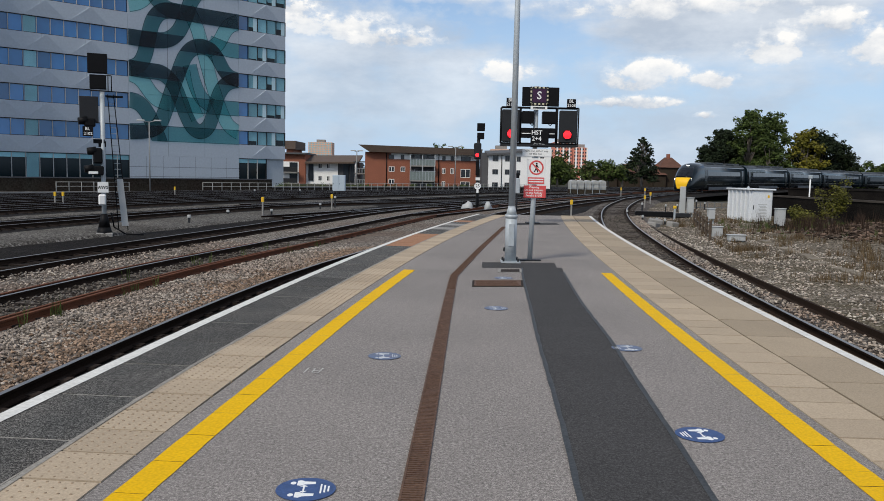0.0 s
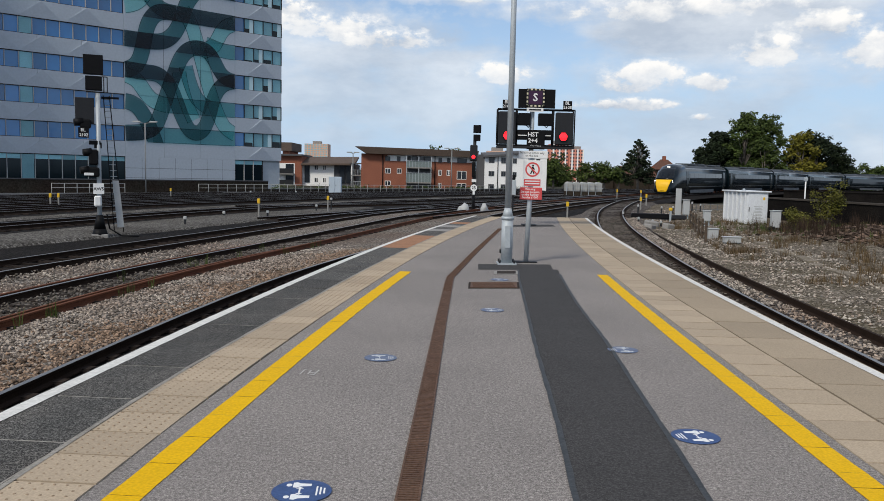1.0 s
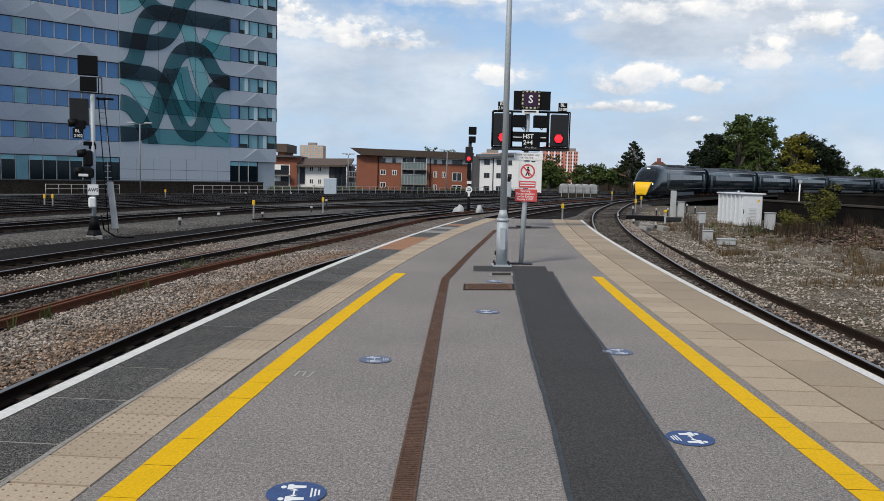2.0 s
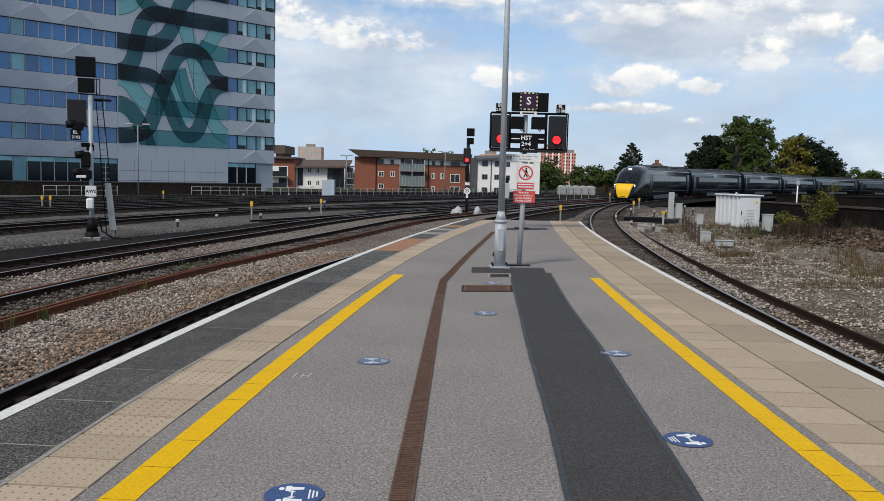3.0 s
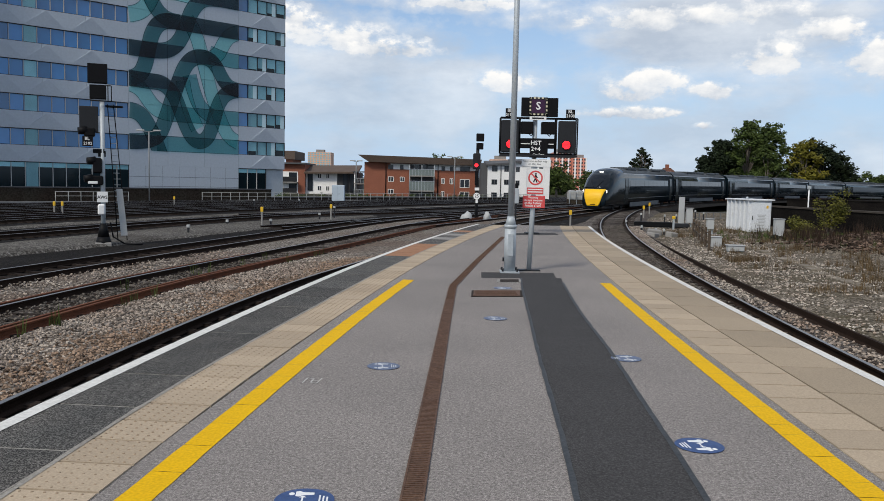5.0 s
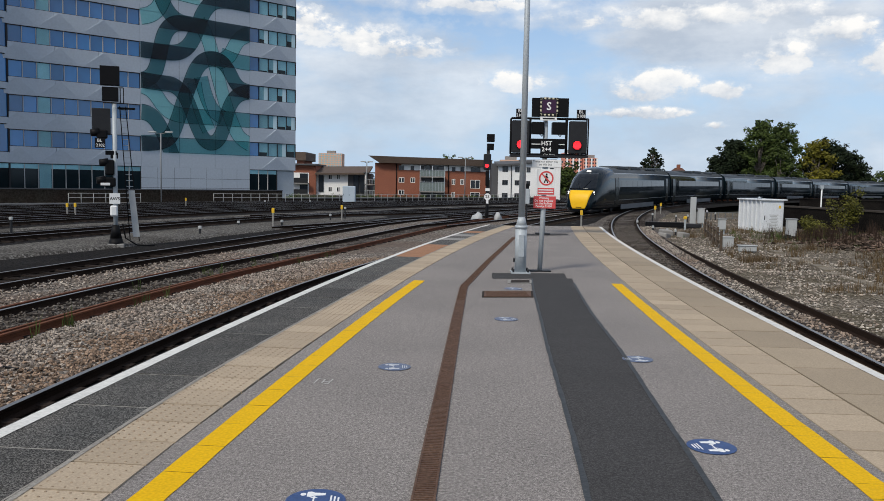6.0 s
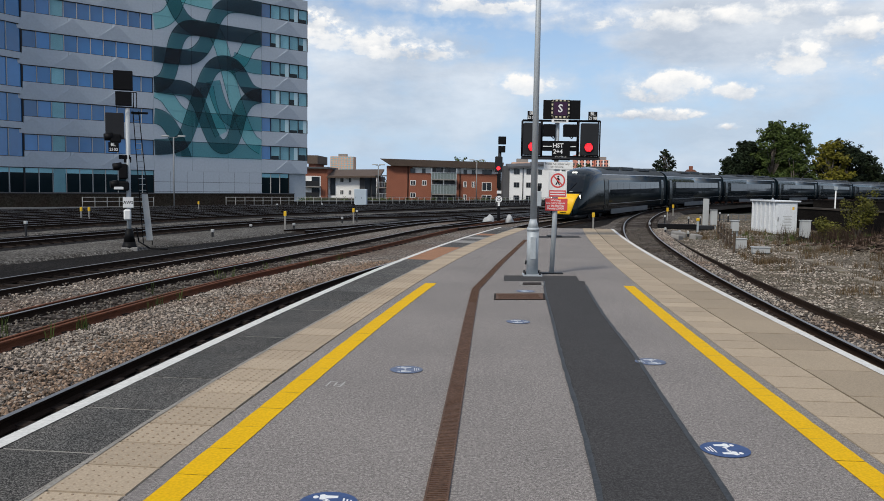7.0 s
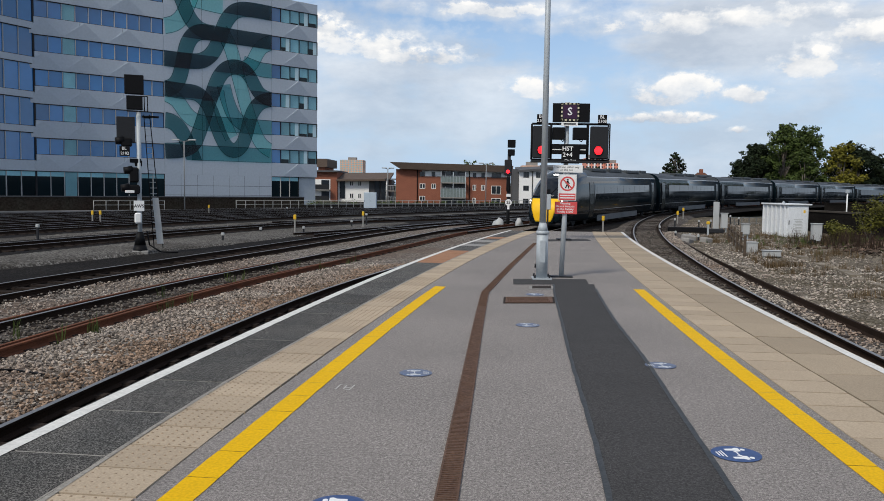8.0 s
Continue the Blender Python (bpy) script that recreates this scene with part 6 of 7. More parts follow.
    bars("downpipe", h, M["black"], ((10.547, -0.1, EARTH), (10.547, -0.1, 5.199), 0.07), n=6)
    one("stair_link", h, M["roof_grey"], (7.031, 1, EARTH, 8.169, 10, 5.406))


M["win_balcony"] = mat("win_balcony", (0.19, 0.23, 0.225), 0.15, var=0.2, bump=0)
M["win_dark"] = mat("win_dark", (0.02, 0.024, 0.03), 0.1, var=0.2, bump=0, spec=0.6)
flats_brick()


def tower(x0, x1, z1, y, material, label, cols, rows, stripe=None):
    t = thing("tower_block", label, "building", pose(0, y, 0))
    one("wall", t, material, (x0, 0, EARTH - 1, x1, 15, z1))
    one("roof_plant", t, M["concrete"], ((x0 + x1) / 2 - 3, 3, z1, (x0 + x1) / 2 + 3, 9, z1 + 2.0))
    w, h = (x1 - x0) / cols, (z1 - 2) / rows
    bm = bmesh.new()
    for i in range(cols):
        for j in range(rows):
            box(bm, x0 + w * (i + 0.22), -0.06, 2 + h * (j + 0.25), x0 + w * (i + 0.78), 0.1, 2 + h * (j + 0.75))
    part("window_grid", bm, M["win_pale"] if stripe is None else M["win_dark"], t, kind="stuff")
    if stripe:
        for i in range(cols):
            if i % 2 == 0:
                one("white_stripe", t, M["render_white"], (x0 + w * (i + 0.70), -0.1, EARTH, x0 + w * (i + 1.25), 0.05, z1))


tower(-98.946, -81.972, 21.866, 600, M["tower_tan"], "pale brown high-rise flats far beyond the station", 8, 12)
tower(66.930, 77.970, 21.590, 500, M["tower_red"], "red and white high-rise flats in the distance", 6, 9, True)
tower(78.315, 86.595, 18.485, 498, M["tower_red"], "red and white high-rise flats in the distance", 5, 8, True)
tower(25.200, 36.300, 14.780, 440, M["tower_tan"], "brown brick flats behind the white house", 6, 4)


def houses():
    for k, (a, b, top, eave) in enumerate(((38.077, 42.173, 3.856, 2.187), (42.476, 46.420, 3.704, 2.187), (46.724, 50.971, 4.007, 2.338), (50.971, 55.522, 3.856, 2.187), (57.039, 62.804, 6.889, 4.159), (55.219, 58.253, 4.007, 2.187))):
        t = thing("terraced_house", "dark brick house with a brown tiled roof", "house", pose(0, 220 - k, 0), group="houses beyond the tracks")
        one("wall", t, M["brick_old"], (a, 0, EARTH, b, 8, eave))
        bm = bmesh.new()
        p = [(a - 0.3, -0.4, eave), (b + 0.3, -0.4, eave), (b + 0.3, 8.4, eave), (a - 0.3, 8.4, eave), ((a + a + b) / 3, 4, top), ((a + b + b) / 3, 4, top)]
        v = [bm.verts.new(q) for q in p]
        for f in ((0, 1, 5, 4), (1, 2, 5), (2, 3, 4, 5), (3, 0, 4), (3, 2, 1, 0)):
            bm.faces.new([v[i] for i in f])
        part("roof", bm, M["roof_tile"], t)
        one("chimney", t, M["brick"], ((a + b) / 2 - 0.4, 3.5, top - 0.8, (a + b) / 2 + 0.4, 4.5, top + 0.9))


houses()


def container_row():
    for k in range(5):
        t = thing("storage_tank", "pale ribbed metal container beside the far track", "container", pose(17.763 + k * 1.03 + 0.5, 115, -0.0), group="row of pale containers")
        one("plinth", t, M["brick_old"], (-0.5, -0.02, -1.3, 0.5, 2.2, -0.35))
        bm = bmesh.new()
        pr = [(0.44 * math.cos(a), 0.62 + 0.34 * math.sin(a)) for a in np.linspace(0, math.pi, 9)] + [(-0.44, -0.35), (0.44, -0.35)]
        lo = [bm.verts.new((x, 0.0, z)) for x, z in pr]
        hi = [bm.verts.new((x, 2.2, z)) for x, z in pr]
        bm.faces.new(lo)
        bm.faces.new(hi[::-1])
        for q in range(len(pr)):
            bm.faces.new((lo[q], hi[q], hi[(q + 1) % len(pr)], lo[(q + 1) % len(pr)]))
        bmesh.ops.recalc_face_normals(bm, faces=bm.faces[:])
        part("shell", bm, M["white_rail"], t)
        for j in range(3):
            one("rib", t, M["grey_box"], (-0.34 + j * 0.31, -0.05, -0.3, -0.26 + j * 0.31, 0.02, 0.72), bevel=0.01)
        for z in (0.1, 0.75):
            one("guard_rail", t, M["galv"], (-0.5, -0.35, z, 0.53, -0.31, z + 0.05))
        one("guard_post", t, M["galv"], (-0.53, -0.36, -1.3, -0.47, -0.30, 0.82))


container_row()


M["lamp_steel"] = mat("lamp_steel", (0.24, 0.25, 0.255), 0.6, var=0.1, scale=2)
M["cabinet_blue"] = mat("cabinet_blue", (0.42, 0.49, 0.56), 0.6, var=0.1, scale=2, tint=(0.36, 0.42, 0.47))


def mast_lamp(x, y, h, arm, label):
    t = thing("street_lamp", label, "lamp", pose(x, y, EARTH))
    bars("column", t, M["lamp_steel"], ((0, 0, 0), (0, 0, h), 0.07), n=8)
    for s in (-1, 1):
        bars("arm", t, M["lamp_steel"], ((0, 0, h - 0.05), (s * arm, 0, h + 0.1), 0.04), n=6)
        one("lantern", t, M["grey_box"], (s * arm - 0.4, -0.12, h + 0.05, s * arm + 0.4, 0.12, h + 0.2), bevel=0.03)


mast_lamp(-31.5, 88, 7.6, 0.9, "twin-arm lamp column beside the office")
mast_lamp(1.8, 128, 6.8, 0.8, "twin-arm lamp column by the brick flats")
mast_lamp(-12.5, 118, 5.6, 0.5, "twin-arm lamp column by the brick flats")

for x, y, h, yy in ((-25.9, 54.6, 0.75, 1), (-25.5, 54.9, 0.75, 1), (-24.9, 76.0, 0.75, 1), (-10.05, 45.6, 1.0, 1), (-7.3, 53.7, 1.0, 1), (-7.4, 56.1, 0.95, 0), (-11.8, 38.0, 0.5, 0), (-9.7, 46.3, 0.45, 0), (-12.2, 46.4, 0.35, 0), (-8.1, 54.0, 0.55, 0), (-19.6, 36.0, 0.85, 0),
                    (7.3, 46.5, 0.95, 1), (14.9, 60.5, 0.8, 1), (18.0, 83, 0.8, 1), (20.3, 82.5, 0.8, 1), (-17.5, 76.0, 0.8, 0), (-14.0, 80.0, 0.8, 0), (17.2, 68, 0.8, 1)):
    t = thing("marker_post", "short trackside post with a yellow cap" if yy else "short pale trackside marker post", "post", pose(x, y, -1.2 + grade(x, y)), group="trackside posts")
    one("post", t, M["dark_grey"] if not yy else M["concrete"], (-0.045, -0.045, -0.1, 0.045, 0.045, h), bevel=0.01)
    one("cap", t, M["sign_yellow"] if yy else M["grey_box"], (-0.075, -0.06, h - 0.06, 0.075, 0.06, h + 0.22 if yy else h + 0.08), bevel=0.02)

g = thing("equipment_cabinet", "tall pale blue-grey equipment cabinet by the fence", "cabinet", pose(-13.3, 104.6, EARTH))
one("body", g, M["cabinet_blue"], (-0.80, -0.4, 0.1, 0.80, 0.4, 2.25), bevel=0.04)
one("plinth", g, M["concrete"], (-0.85, -0.45, -0.1, 0.85, 0.45, 0.14))
for x in (-0.39, 0.41):
    d_ = one("door", g, M["cabinet_blue"], (x - 0.37, -0.425, 0.2, x + 0.35, -0.40, 2.18), bevel=0.01)
    one("handle", d_, M["dark_grey"], (x - 0.30, -0.45, 1.05, x - 0.26, -0.425, 1.25))
# ---- trees and bushes ----


def tree(name, label, x, y, trunk_h, crown, leaf, size=0.34, n=230, r0=0.35, lean=0.0):
    """crown: clumps (dx, dy, z, radius); trunk and limbs taper into them."""
    t = thing(name, label, "tree", pose(x, y, EARTH))
    bm = bmesh.new()
    fork = Vector((lean, 0, trunk_h))
    cyl(bm, (0, 0, -0.2), fork, r0, r0 * 0.65, n=9)
    for dx, dy, z, r in crown:
        mid = fork.lerp(Vector((dx, dy, z)), 0.5) + Vector((random.uniform(-0.4, 0.4), random.uniform(-0.4, 0.4), 0.3))
        k = 0.20 * r0
        cyl(bm, fork, mid, k * 1.5, k, n=6)
        cyl(bm, mid, (dx, dy, z), k, k * 0.35, n=5)
    part("trunk", bm, M["bark"], t)
    bm = bmesh.new()
    for dx, dy, z, r in crown:
        leaves(bm, (dx, dy, z), r, int(n * r * r / 4), size)
        for _ in range(5):
            a = random.uniform(0, 6.28)
            leaves(bm, (dx + r * math.cos(a), dy + r * math.sin(a) * 0.6, z + random.uniform(-0.6, 0.8) * r), r * 0.45, int(n * r * r / 26), size)
    part("crown", bm, M[leaf], t)
    return t


def clumps(n, w, d, z0, z1, r0, r1, point=0.0):
    out = []
    for _ in range(n):
        f = random.random()
        k = math.sin(math.pi * min(1, 0.15 + 0.85 * f)) if not point else (1 - f) ** point
        a = random.uniform(-1, 1)
        out.append((a * w * max(k, 0.25), random.uniform(-1, 1) * d * max(k, 0.3), z0 + (z1 - z0) * f, random.uniform(r0, r1)))
    return out


random.seed(5)
TREE_Y = 190
for label, x, dy, trunk, n, w, d, z0, z1, r0, r1, leaf_, dense in (
        ("tall broadleaf tree with pale limbs showing through its crown", 70.2, 0, 6.0, 50, 4.0, 3.5, 5.0, 17.7, 1.0, 1.9, "leaf", 330),
        ("tall broadleaf tree with an uneven open crown", 76.0, 3, 6.0, 48, 3.8, 3.5, 4.5, 17.4, 1.0, 1.9, "leaf", 330),
        ("spreading green tree with pale forked limbs", 73.4, -4, 3.5, 26, 5.6, 2.5, 3.5, 11.0, 0.8, 1.4, "leaf", 300),
        ("dark rounded tree beside the railway", 65.2, 2, 4.0, 44, 4.8, 4.0, 2.0, 13.2, 1.2, 2.0, "leaf_dark", 330),
        ("low dark green tree beside the railway", 60.6, 1, 2.0, 22, 3.4, 3.0, 1.0, 9.4, 0.9, 1.6, "leaf_dark", 330),
        ("tree turning yellow in its upper crown", 81.8, -3, 4.0, 36, 3.8, 3.0, 3.0, 13.4, 0.9, 1.6, "leaf_yellow", 300),
        ("dense dark tree with a rounded crown", 87.0, 0, 4.0, 40, 3.8, 4.0, 1.0, 13.5, 1.2, 2.0, "leaf_dark", 330),
        ("dense dark tree sloping down to the hedge", 92.2, 2, 3.0, 30, 3.0, 3.0, 1.0, 11.0, 1.1, 1.8, "leaf_dark", 330),
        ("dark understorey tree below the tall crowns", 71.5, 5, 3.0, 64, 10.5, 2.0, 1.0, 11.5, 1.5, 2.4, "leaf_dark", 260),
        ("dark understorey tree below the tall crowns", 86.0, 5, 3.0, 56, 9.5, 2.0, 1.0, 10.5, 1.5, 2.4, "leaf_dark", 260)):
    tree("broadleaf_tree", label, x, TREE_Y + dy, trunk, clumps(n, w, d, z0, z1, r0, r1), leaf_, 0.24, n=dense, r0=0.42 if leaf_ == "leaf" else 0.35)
for x, y, h in ((97.7, 230, 6.0), (104.5, 232, 7.0), (112.0, 234, 8.0), (118.5, 230, 9.0), (125.0, 232, 8.0), (131.5, 230, 9.0), (139.0, 234, 9.5), (56.0, 240, 8.0), (34.3, 240, 7.2), (30.5, 243, 6.0)):
    tree("broadleaf_tree", "small round tree in the distance", x, y, 2.0, clumps(16, 4.2, 2, 1.0, h - 1.2, 1.3, 2.0), "leaf" if int(x) % 3 else "leaf_dark", 0.30)
CONE = []
for k in range(90):
    f = (k / 90) ** 0.8
    a, w = random.uniform(0, 6.28), 5.0 * (1 - f) ** 0.75 * random.uniform(0.3, 1.05)
    CONE.append((w * math.cos(a), w * math.sin(a), 2.0 + (10.400 + 1.1 - 2.0) * f, 0.25 + 0.75 * (1 - f)))
tree("conifer_tree", "dark pointed conifer standing above the roofs", 43.435, 180, 3.0, CONE, "leaf_dark", 0.24, n=300)
for px, top, w in ((23.995, 7.381, 2.4), (27.718, 7.381, 3.0), (25.925, 6.829, 3.2), (35.992, 5.450, 3.0), (40.129, 5.588, 3.4), (43.576, 4.761, 3.0), (0.827, 10.001, 3.5), (-1.241, 9.863, 2.5), (3.310, 10.001, 3.0)):
    tree("broadleaf_tree", "bushy green tree behind the far tracks", px, 200 if px > 10 else 235, 2.0, clumps(8, w, 2, 2.5, top, 1.2, 1.8), "leaf", 0.3, n=150)

# far woods to close the horizon
bm = bmesh.new()
for k in range(150):
    a = radians(-60 + 120 * k / 150)
    d = random.uniform(520, 700)
    leaves(bm, (d * math.sin(a), d * math.cos(a), EARTH + random.uniform(1, 5)), random.uniform(6, 11), 150, 1.4, 0.55)
tagged(part("far_woods", bm, M["leaf_dark"]), "hazy line of distant trees", "woods", kind="stuff")

# ---- right side: rough ground, wall, cabinets ----


def rough():
    bm = bmesh.new()
    g = []
    for y in np.arange(2, 75, 0.8):
        row = []
        c = TRACK_BAY.beside(TRACK_BAY.near(y), 0)
        for u in np.linspace(0, 1, 34):
            x = c.x + 1.5 + u * (26.7 - c.x * 0.55)
            far = min(1.0, max(0.0, (x - c.x - 2.4) / 3.0))
            d = math.hypot((x - 19.0) / 3.2, (y - 36.0) / 5.0)
            heap_ = 0.62 * max(0.0, 1 - d) ** 0.8 + 0.30 * max(0.0, 1 - math.hypot((x - 20) / 3.5, (y - 31) / 6))
            z = BED - 0.06 + 0.75 * grade(x, y) + 0.12 * far + heap_ + 0.10 * noise.noise(Vector((x, y, 0)) * 0.6) + 0.05 * noise.noise(Vector((x, y, 4)) * 2.0)
            row.append(bm.verts.new((x, y, z)))
        g.append(row)
    for a, b in zip(g, g[1:]):
        for i in range(len(a) - 1):
            bm.faces.new((a[i], a[i + 1], b[i + 1], b[i]))
    tagged(part("rough_ground", bm, M["rough_ground"], smooth=True), "pale gravelly waste ground with weeds beside the track", "ground", kind="structure")


rough()


def lift(x, y):
    c = TRACK_BAY.beside(TRACK_BAY.near(y), 0)
    far = min(1.0, max(0.0, (x - c.x - 2.4) / 3.0))
    d = math.hypot((x - 19.0) / 3.2, (y - 36.0) / 5.0)
    heap_ = 0.62 * max(0.0, 1 - d) ** 0.8 + 0.30 * max(0.0, 1 - math.hypot((x - 20) / 3.5, (y - 31) / 6))
    return BED - 0.06 + 0.75 * grade(x, y) + 0.12 * far + heap_ + 0.10 * noise.noise(Vector((x, y, 0)) * 0.6) + 0.05 * noise.noise(Vector((x, y, 4)) * 2.0)


def chunk(bm, p, s, flat=0.7):
    """An angular lump of stone."""
    vs = []
    q = Euler((random.uniform(0, 6), random.uniform(0, 6), random.uniform(0, 6))).to_matrix()
    for d in ((1, 0, 0), (-1, 0, 0), (0, 1, 0), (0, -1, 0), (0, 0, 1), (0, 0, -1)):
        v = q @ (Vector(d) * s * random.uniform(0.7, 1.25))
        vs.append(bm.verts.new((p[0] + v.x, p[1] + v.y, p[2] + v.z * flat)))
    for a, b, c in ((0, 2, 4), (2, 1, 4), (1, 3, 4), (3, 0, 4), (2, 0, 5), (1, 2, 5), (3, 1, 5), (0, 3, 5)):
        bm.faces.new((vs[a], vs[b], vs[c]))


random.seed(11)
bm = bmesh.new()
for _ in range(4200):
    x, y = random.gauss(19.0, 1.7), random.gauss(35.5, 2.8)
    if lift(x, y) > -0.88:
        chunk(bm, (x, y, lift(x, y) + 0.02), random.choice((0.04, 0.05, 0.06, 0.08, 0.1, 0.15)) * random.uniform(0.8, 1.4), 0.45)
tagged(part("rubble_heap", bm, M["rubble"]), "heap of broken brick and stone rubble", "rubble", kind="stuff")
bm = bmesh.new()
for _ in range(8000):
    y = random.uniform(8, 62)
    c = TRACK_BAY.beside(TRACK_BAY.near(y), 0)
    x = c.x + 1.6 + abs(random.gauss(0, 4.5))
    chunk(bm, (x, y, lift(x, y) + 0.01), random.uniform(0.02, 0.055), 0.7)
tagged(part("scattered_stones", bm, M["stone"]), "loose stones scattered beside the track", "stones", kind="stuff")


def weeds(name, label, n, place, hmin, hmax, material):
    bm = bmesh.new()
    for _ in range(n):
        x, y, z = place()
        for _ in range(12):
            a, h = random.uniform(0, 6.28), random.uniform(hmin, hmax)
            dx, dy = math.cos(a), math.sin(a)
            lean = random.uniform(0.05, 0.4) * h
            w = 0.004 + 0.008 * h
            b0 = Vector((x + random.uniform(-0.08, 0.08), y + random.uniform(-0.08, 0.08), z - 0.02))
            s = Vector((-dy, dx, 0)) * w
            m_ = b0 + Vector((dx * lean * 0.4, dy * lean * 0.4, h * 0.6))
            t_ = b0 + Vector((dx * lean, dy * lean, h))
            v = [bm.verts.new(p) for p in (b0 - s, b0 + s, m_ + s * 0.7, m_ - s * 0.7, t_)]
            bm.faces.new(v[:4])
            bm.faces.new((v[3], v[2], v[4]))
    tagged(part(name, bm, M[material]), label, "weeds", kind="stuff")


def waste_place():
    y = random.uniform(10, 48)
    c = TRACK_BAY.beside(TRACK_BAY.near(y), 0)
    while True:
        x = c.x + random.uniform(3.2, 13)
        if noise.noise(Vector((x, y, 9)) * 0.45) > 0.05:
            return x, y, lift(x, y)


weeds("dry_weeds", "dry brown weeds on the waste ground", 1700, waste_place, 0.06, 0.34, "dry_grass")


def bramble_place():
    x, y = random.gauss(17.0, 0.8), random.gauss(37.5, 2.0)
    return x, y, lift(x, y)


weeds("bare_brambles", "tangle of bare brown bramble stems before the rubble", 90, bramble_place, 0.25, 0.85, "bramble")


def green_place():
    x, y = random.gauss(19, 2.5), random.gauss(41, 3)
    return x, y, lift(x, y)


weeds("green_weeds", "green weeds at the foot of the wall", 380, green_place, 0.08, 0.34, "leaf")


def bush(x, y, h, w, label):
    t = thing("shrub", label, "shrub", pose(x, y, lift(x, y)))
    bm = bmesh.new()
    ends = []
    for _ in range(14):
        a, l = random.uniform(0, 6.28), random.uniform(0.55, 1.0)
        e = Vector((math.cos(a) * w * l * 0.8, math.sin(a) * w * l * 0.8, h * l * random.uniform(0.55, 1.0)))
        cyl(bm, (0, 0, -0.05), e * 0.6, 0.03, 0.018, n=5)
        cyl(bm, e * 0.6, e, 0.018, 0.006, n=5)
        ends += [e, e * 0.75]
    part("stems", bm, M["bark"], t)
    bm = bmesh.new()
    for e in ends:
        leaves(bm, e, 0.42, 90, 0.055)
    part("foliage", bm, M["leaf_bush"], t)


M["leaf_bush"] = mat("leaf_bush", (0.105, 0.100, 0.016), 0.75, var=0.3, scale=1.5, fine=9, island=0.5, bump=0, tint=(0.045, 0.052, 0.012))
bush(20.7, 43.6, 2.75, 0.9, "straggling yellow-green shrub in front of the dark wall")
bush(19.2, 43.4, 1.0, 0.7, "low straggling shrub in front of the dark wall")


def retaining_walls():
    t = thing("wall_east", "near-black brick retaining wall with pale coping", "wall", kind="structure")
    wl = Line([(21.35, 53.5), (21.6, 51), (22.9, 41), (24.6, 28), (26.5, 14)], rounds=5)
    bm = bmesh.new()
    sweep(bm, wl, 0.1, wl.length - 0.1, 1.0, [(-0.4, -1.5), (-0.4, 0.48), (0.0, 0.48), (0.0, -1.5)])
    part("brickwork", bm, M["brick_black"], t)
    bm = bmesh.new()
    sweep(bm, wl, 0.1, wl.length - 0.1, 1.0, [(-0.47, 0.48), (-0.47, 0.58), (0.06, 0.58), (0.06, 0.48)])
    part("coping", bm, M["coping_old"], t)
    w2 = Line([(28.5, 68), (34, 59), (42, 48)], rounds=5)
    t2 = thing("wall_east_far", "second dark brick wall beyond the first", "wall", kind="structure")
    bm = bmesh.new()
    sweep(bm, w2, 0.1, w2.length - 0.1, 1.0, [(-0.4, -1.5), (-0.4, 0.85), (0.0, 0.85), (0.0, -1.5)])
    part("brickwork", bm, M["brick_black"], t2)
    bm = bmesh.new()
    sweep(bm, w2, 0.1, w2.length - 0.1, 1.0, [(-0.47, 0.85), (-0.47, 0.93), (0.06, 0.93), (0.06, 0.85)])
    part("coping", bm, M["brick_black"], t2)


M["brick_black"] = mat("brick_black", (0.009, 0.008, 0.0078), 0.95, var=0.4, scale=0.9, fine=14, tint=(0.018, 0.016, 0.014), bump=0.4, dist=0.02, stretch=(1, 1, 2.5), speck=0.2, spec=0.03)
M["coping_old"] = mat("coping_old", (0.075, 0.066, 0.058), 0.95, var=0.35, scale=1.0, spec=0.05)
retaining_walls()


def relay_cabinet():
    """White ribbed equipment housing; local x along its door end, y along its ribbed side."""
    t = thing("relay_housing", "white ribbed metal relay housing on the waste ground", "cabinet", pose(17.62, 46.8, -1.0, 0, 0, 5))
    w, l, h = 1.25, 3.0, 1.95
    one("plinth", t, M["concrete"], (-0.05, -0.05, -0.3, w + 0.05, l + 0.05, 0.05))
    one("shell", t, M["cab_white"], (0, 0, 0.05, w, l, h), bevel=0.02)
    for k in range(6):
        y = 0.12 + k * (l - 0.24) / 5
        one("rib", t, M["cab_white"], (-0.10, y - 0.04, 0.08, 0.0, y + 0.04, h + 0.02), bevel=0.01)
    one("roof", t, M["cab_white"], (-0.14, -0.12, h, w + 0.14, l + 0.12, h + 0.09), bevel=0.02)
    d = one("door", t, M["cab_white"], (0.06, -0.03, 0.12, w - 0.06, 0.0, h - 0.1), bevel=0.01)
    one("handle", d, M["dark_grey"], (0.10, -0.06, 0.85, 0.14, -0.03, 1.1), bevel=0.008)
    one("hazard_plate", d, M["sign_yellow"], (w - 0.32, -0.036, 1.52, w - 0.2, -0.03, 1.68))
    for k in range(10):
        one("notice_bar", d, M["grey_box"], (0.40 + 0.05 * (k % 3), -0.035, 1.12 - 0.085 * k, 0.92 - 0.06 * (k % 2), -0.03, 1.16 - 0.085 * k))
    bm = bmesh.new()
    cyl(bm, (0.25, 1.0, h + 0.09), (0.25, 1.0, h + 0.22), 0.13, 0.02, n=12)
    part("vent", bm, M["galv"], t)


M["cab_white"] = mat("cab_white", (0.66, 0.68, 0.70), 0.5, var=0.08, scale=0.8, fine=12, bump=0.02, tint=(0.55, 0.57, 0.58))
relay_cabinet()


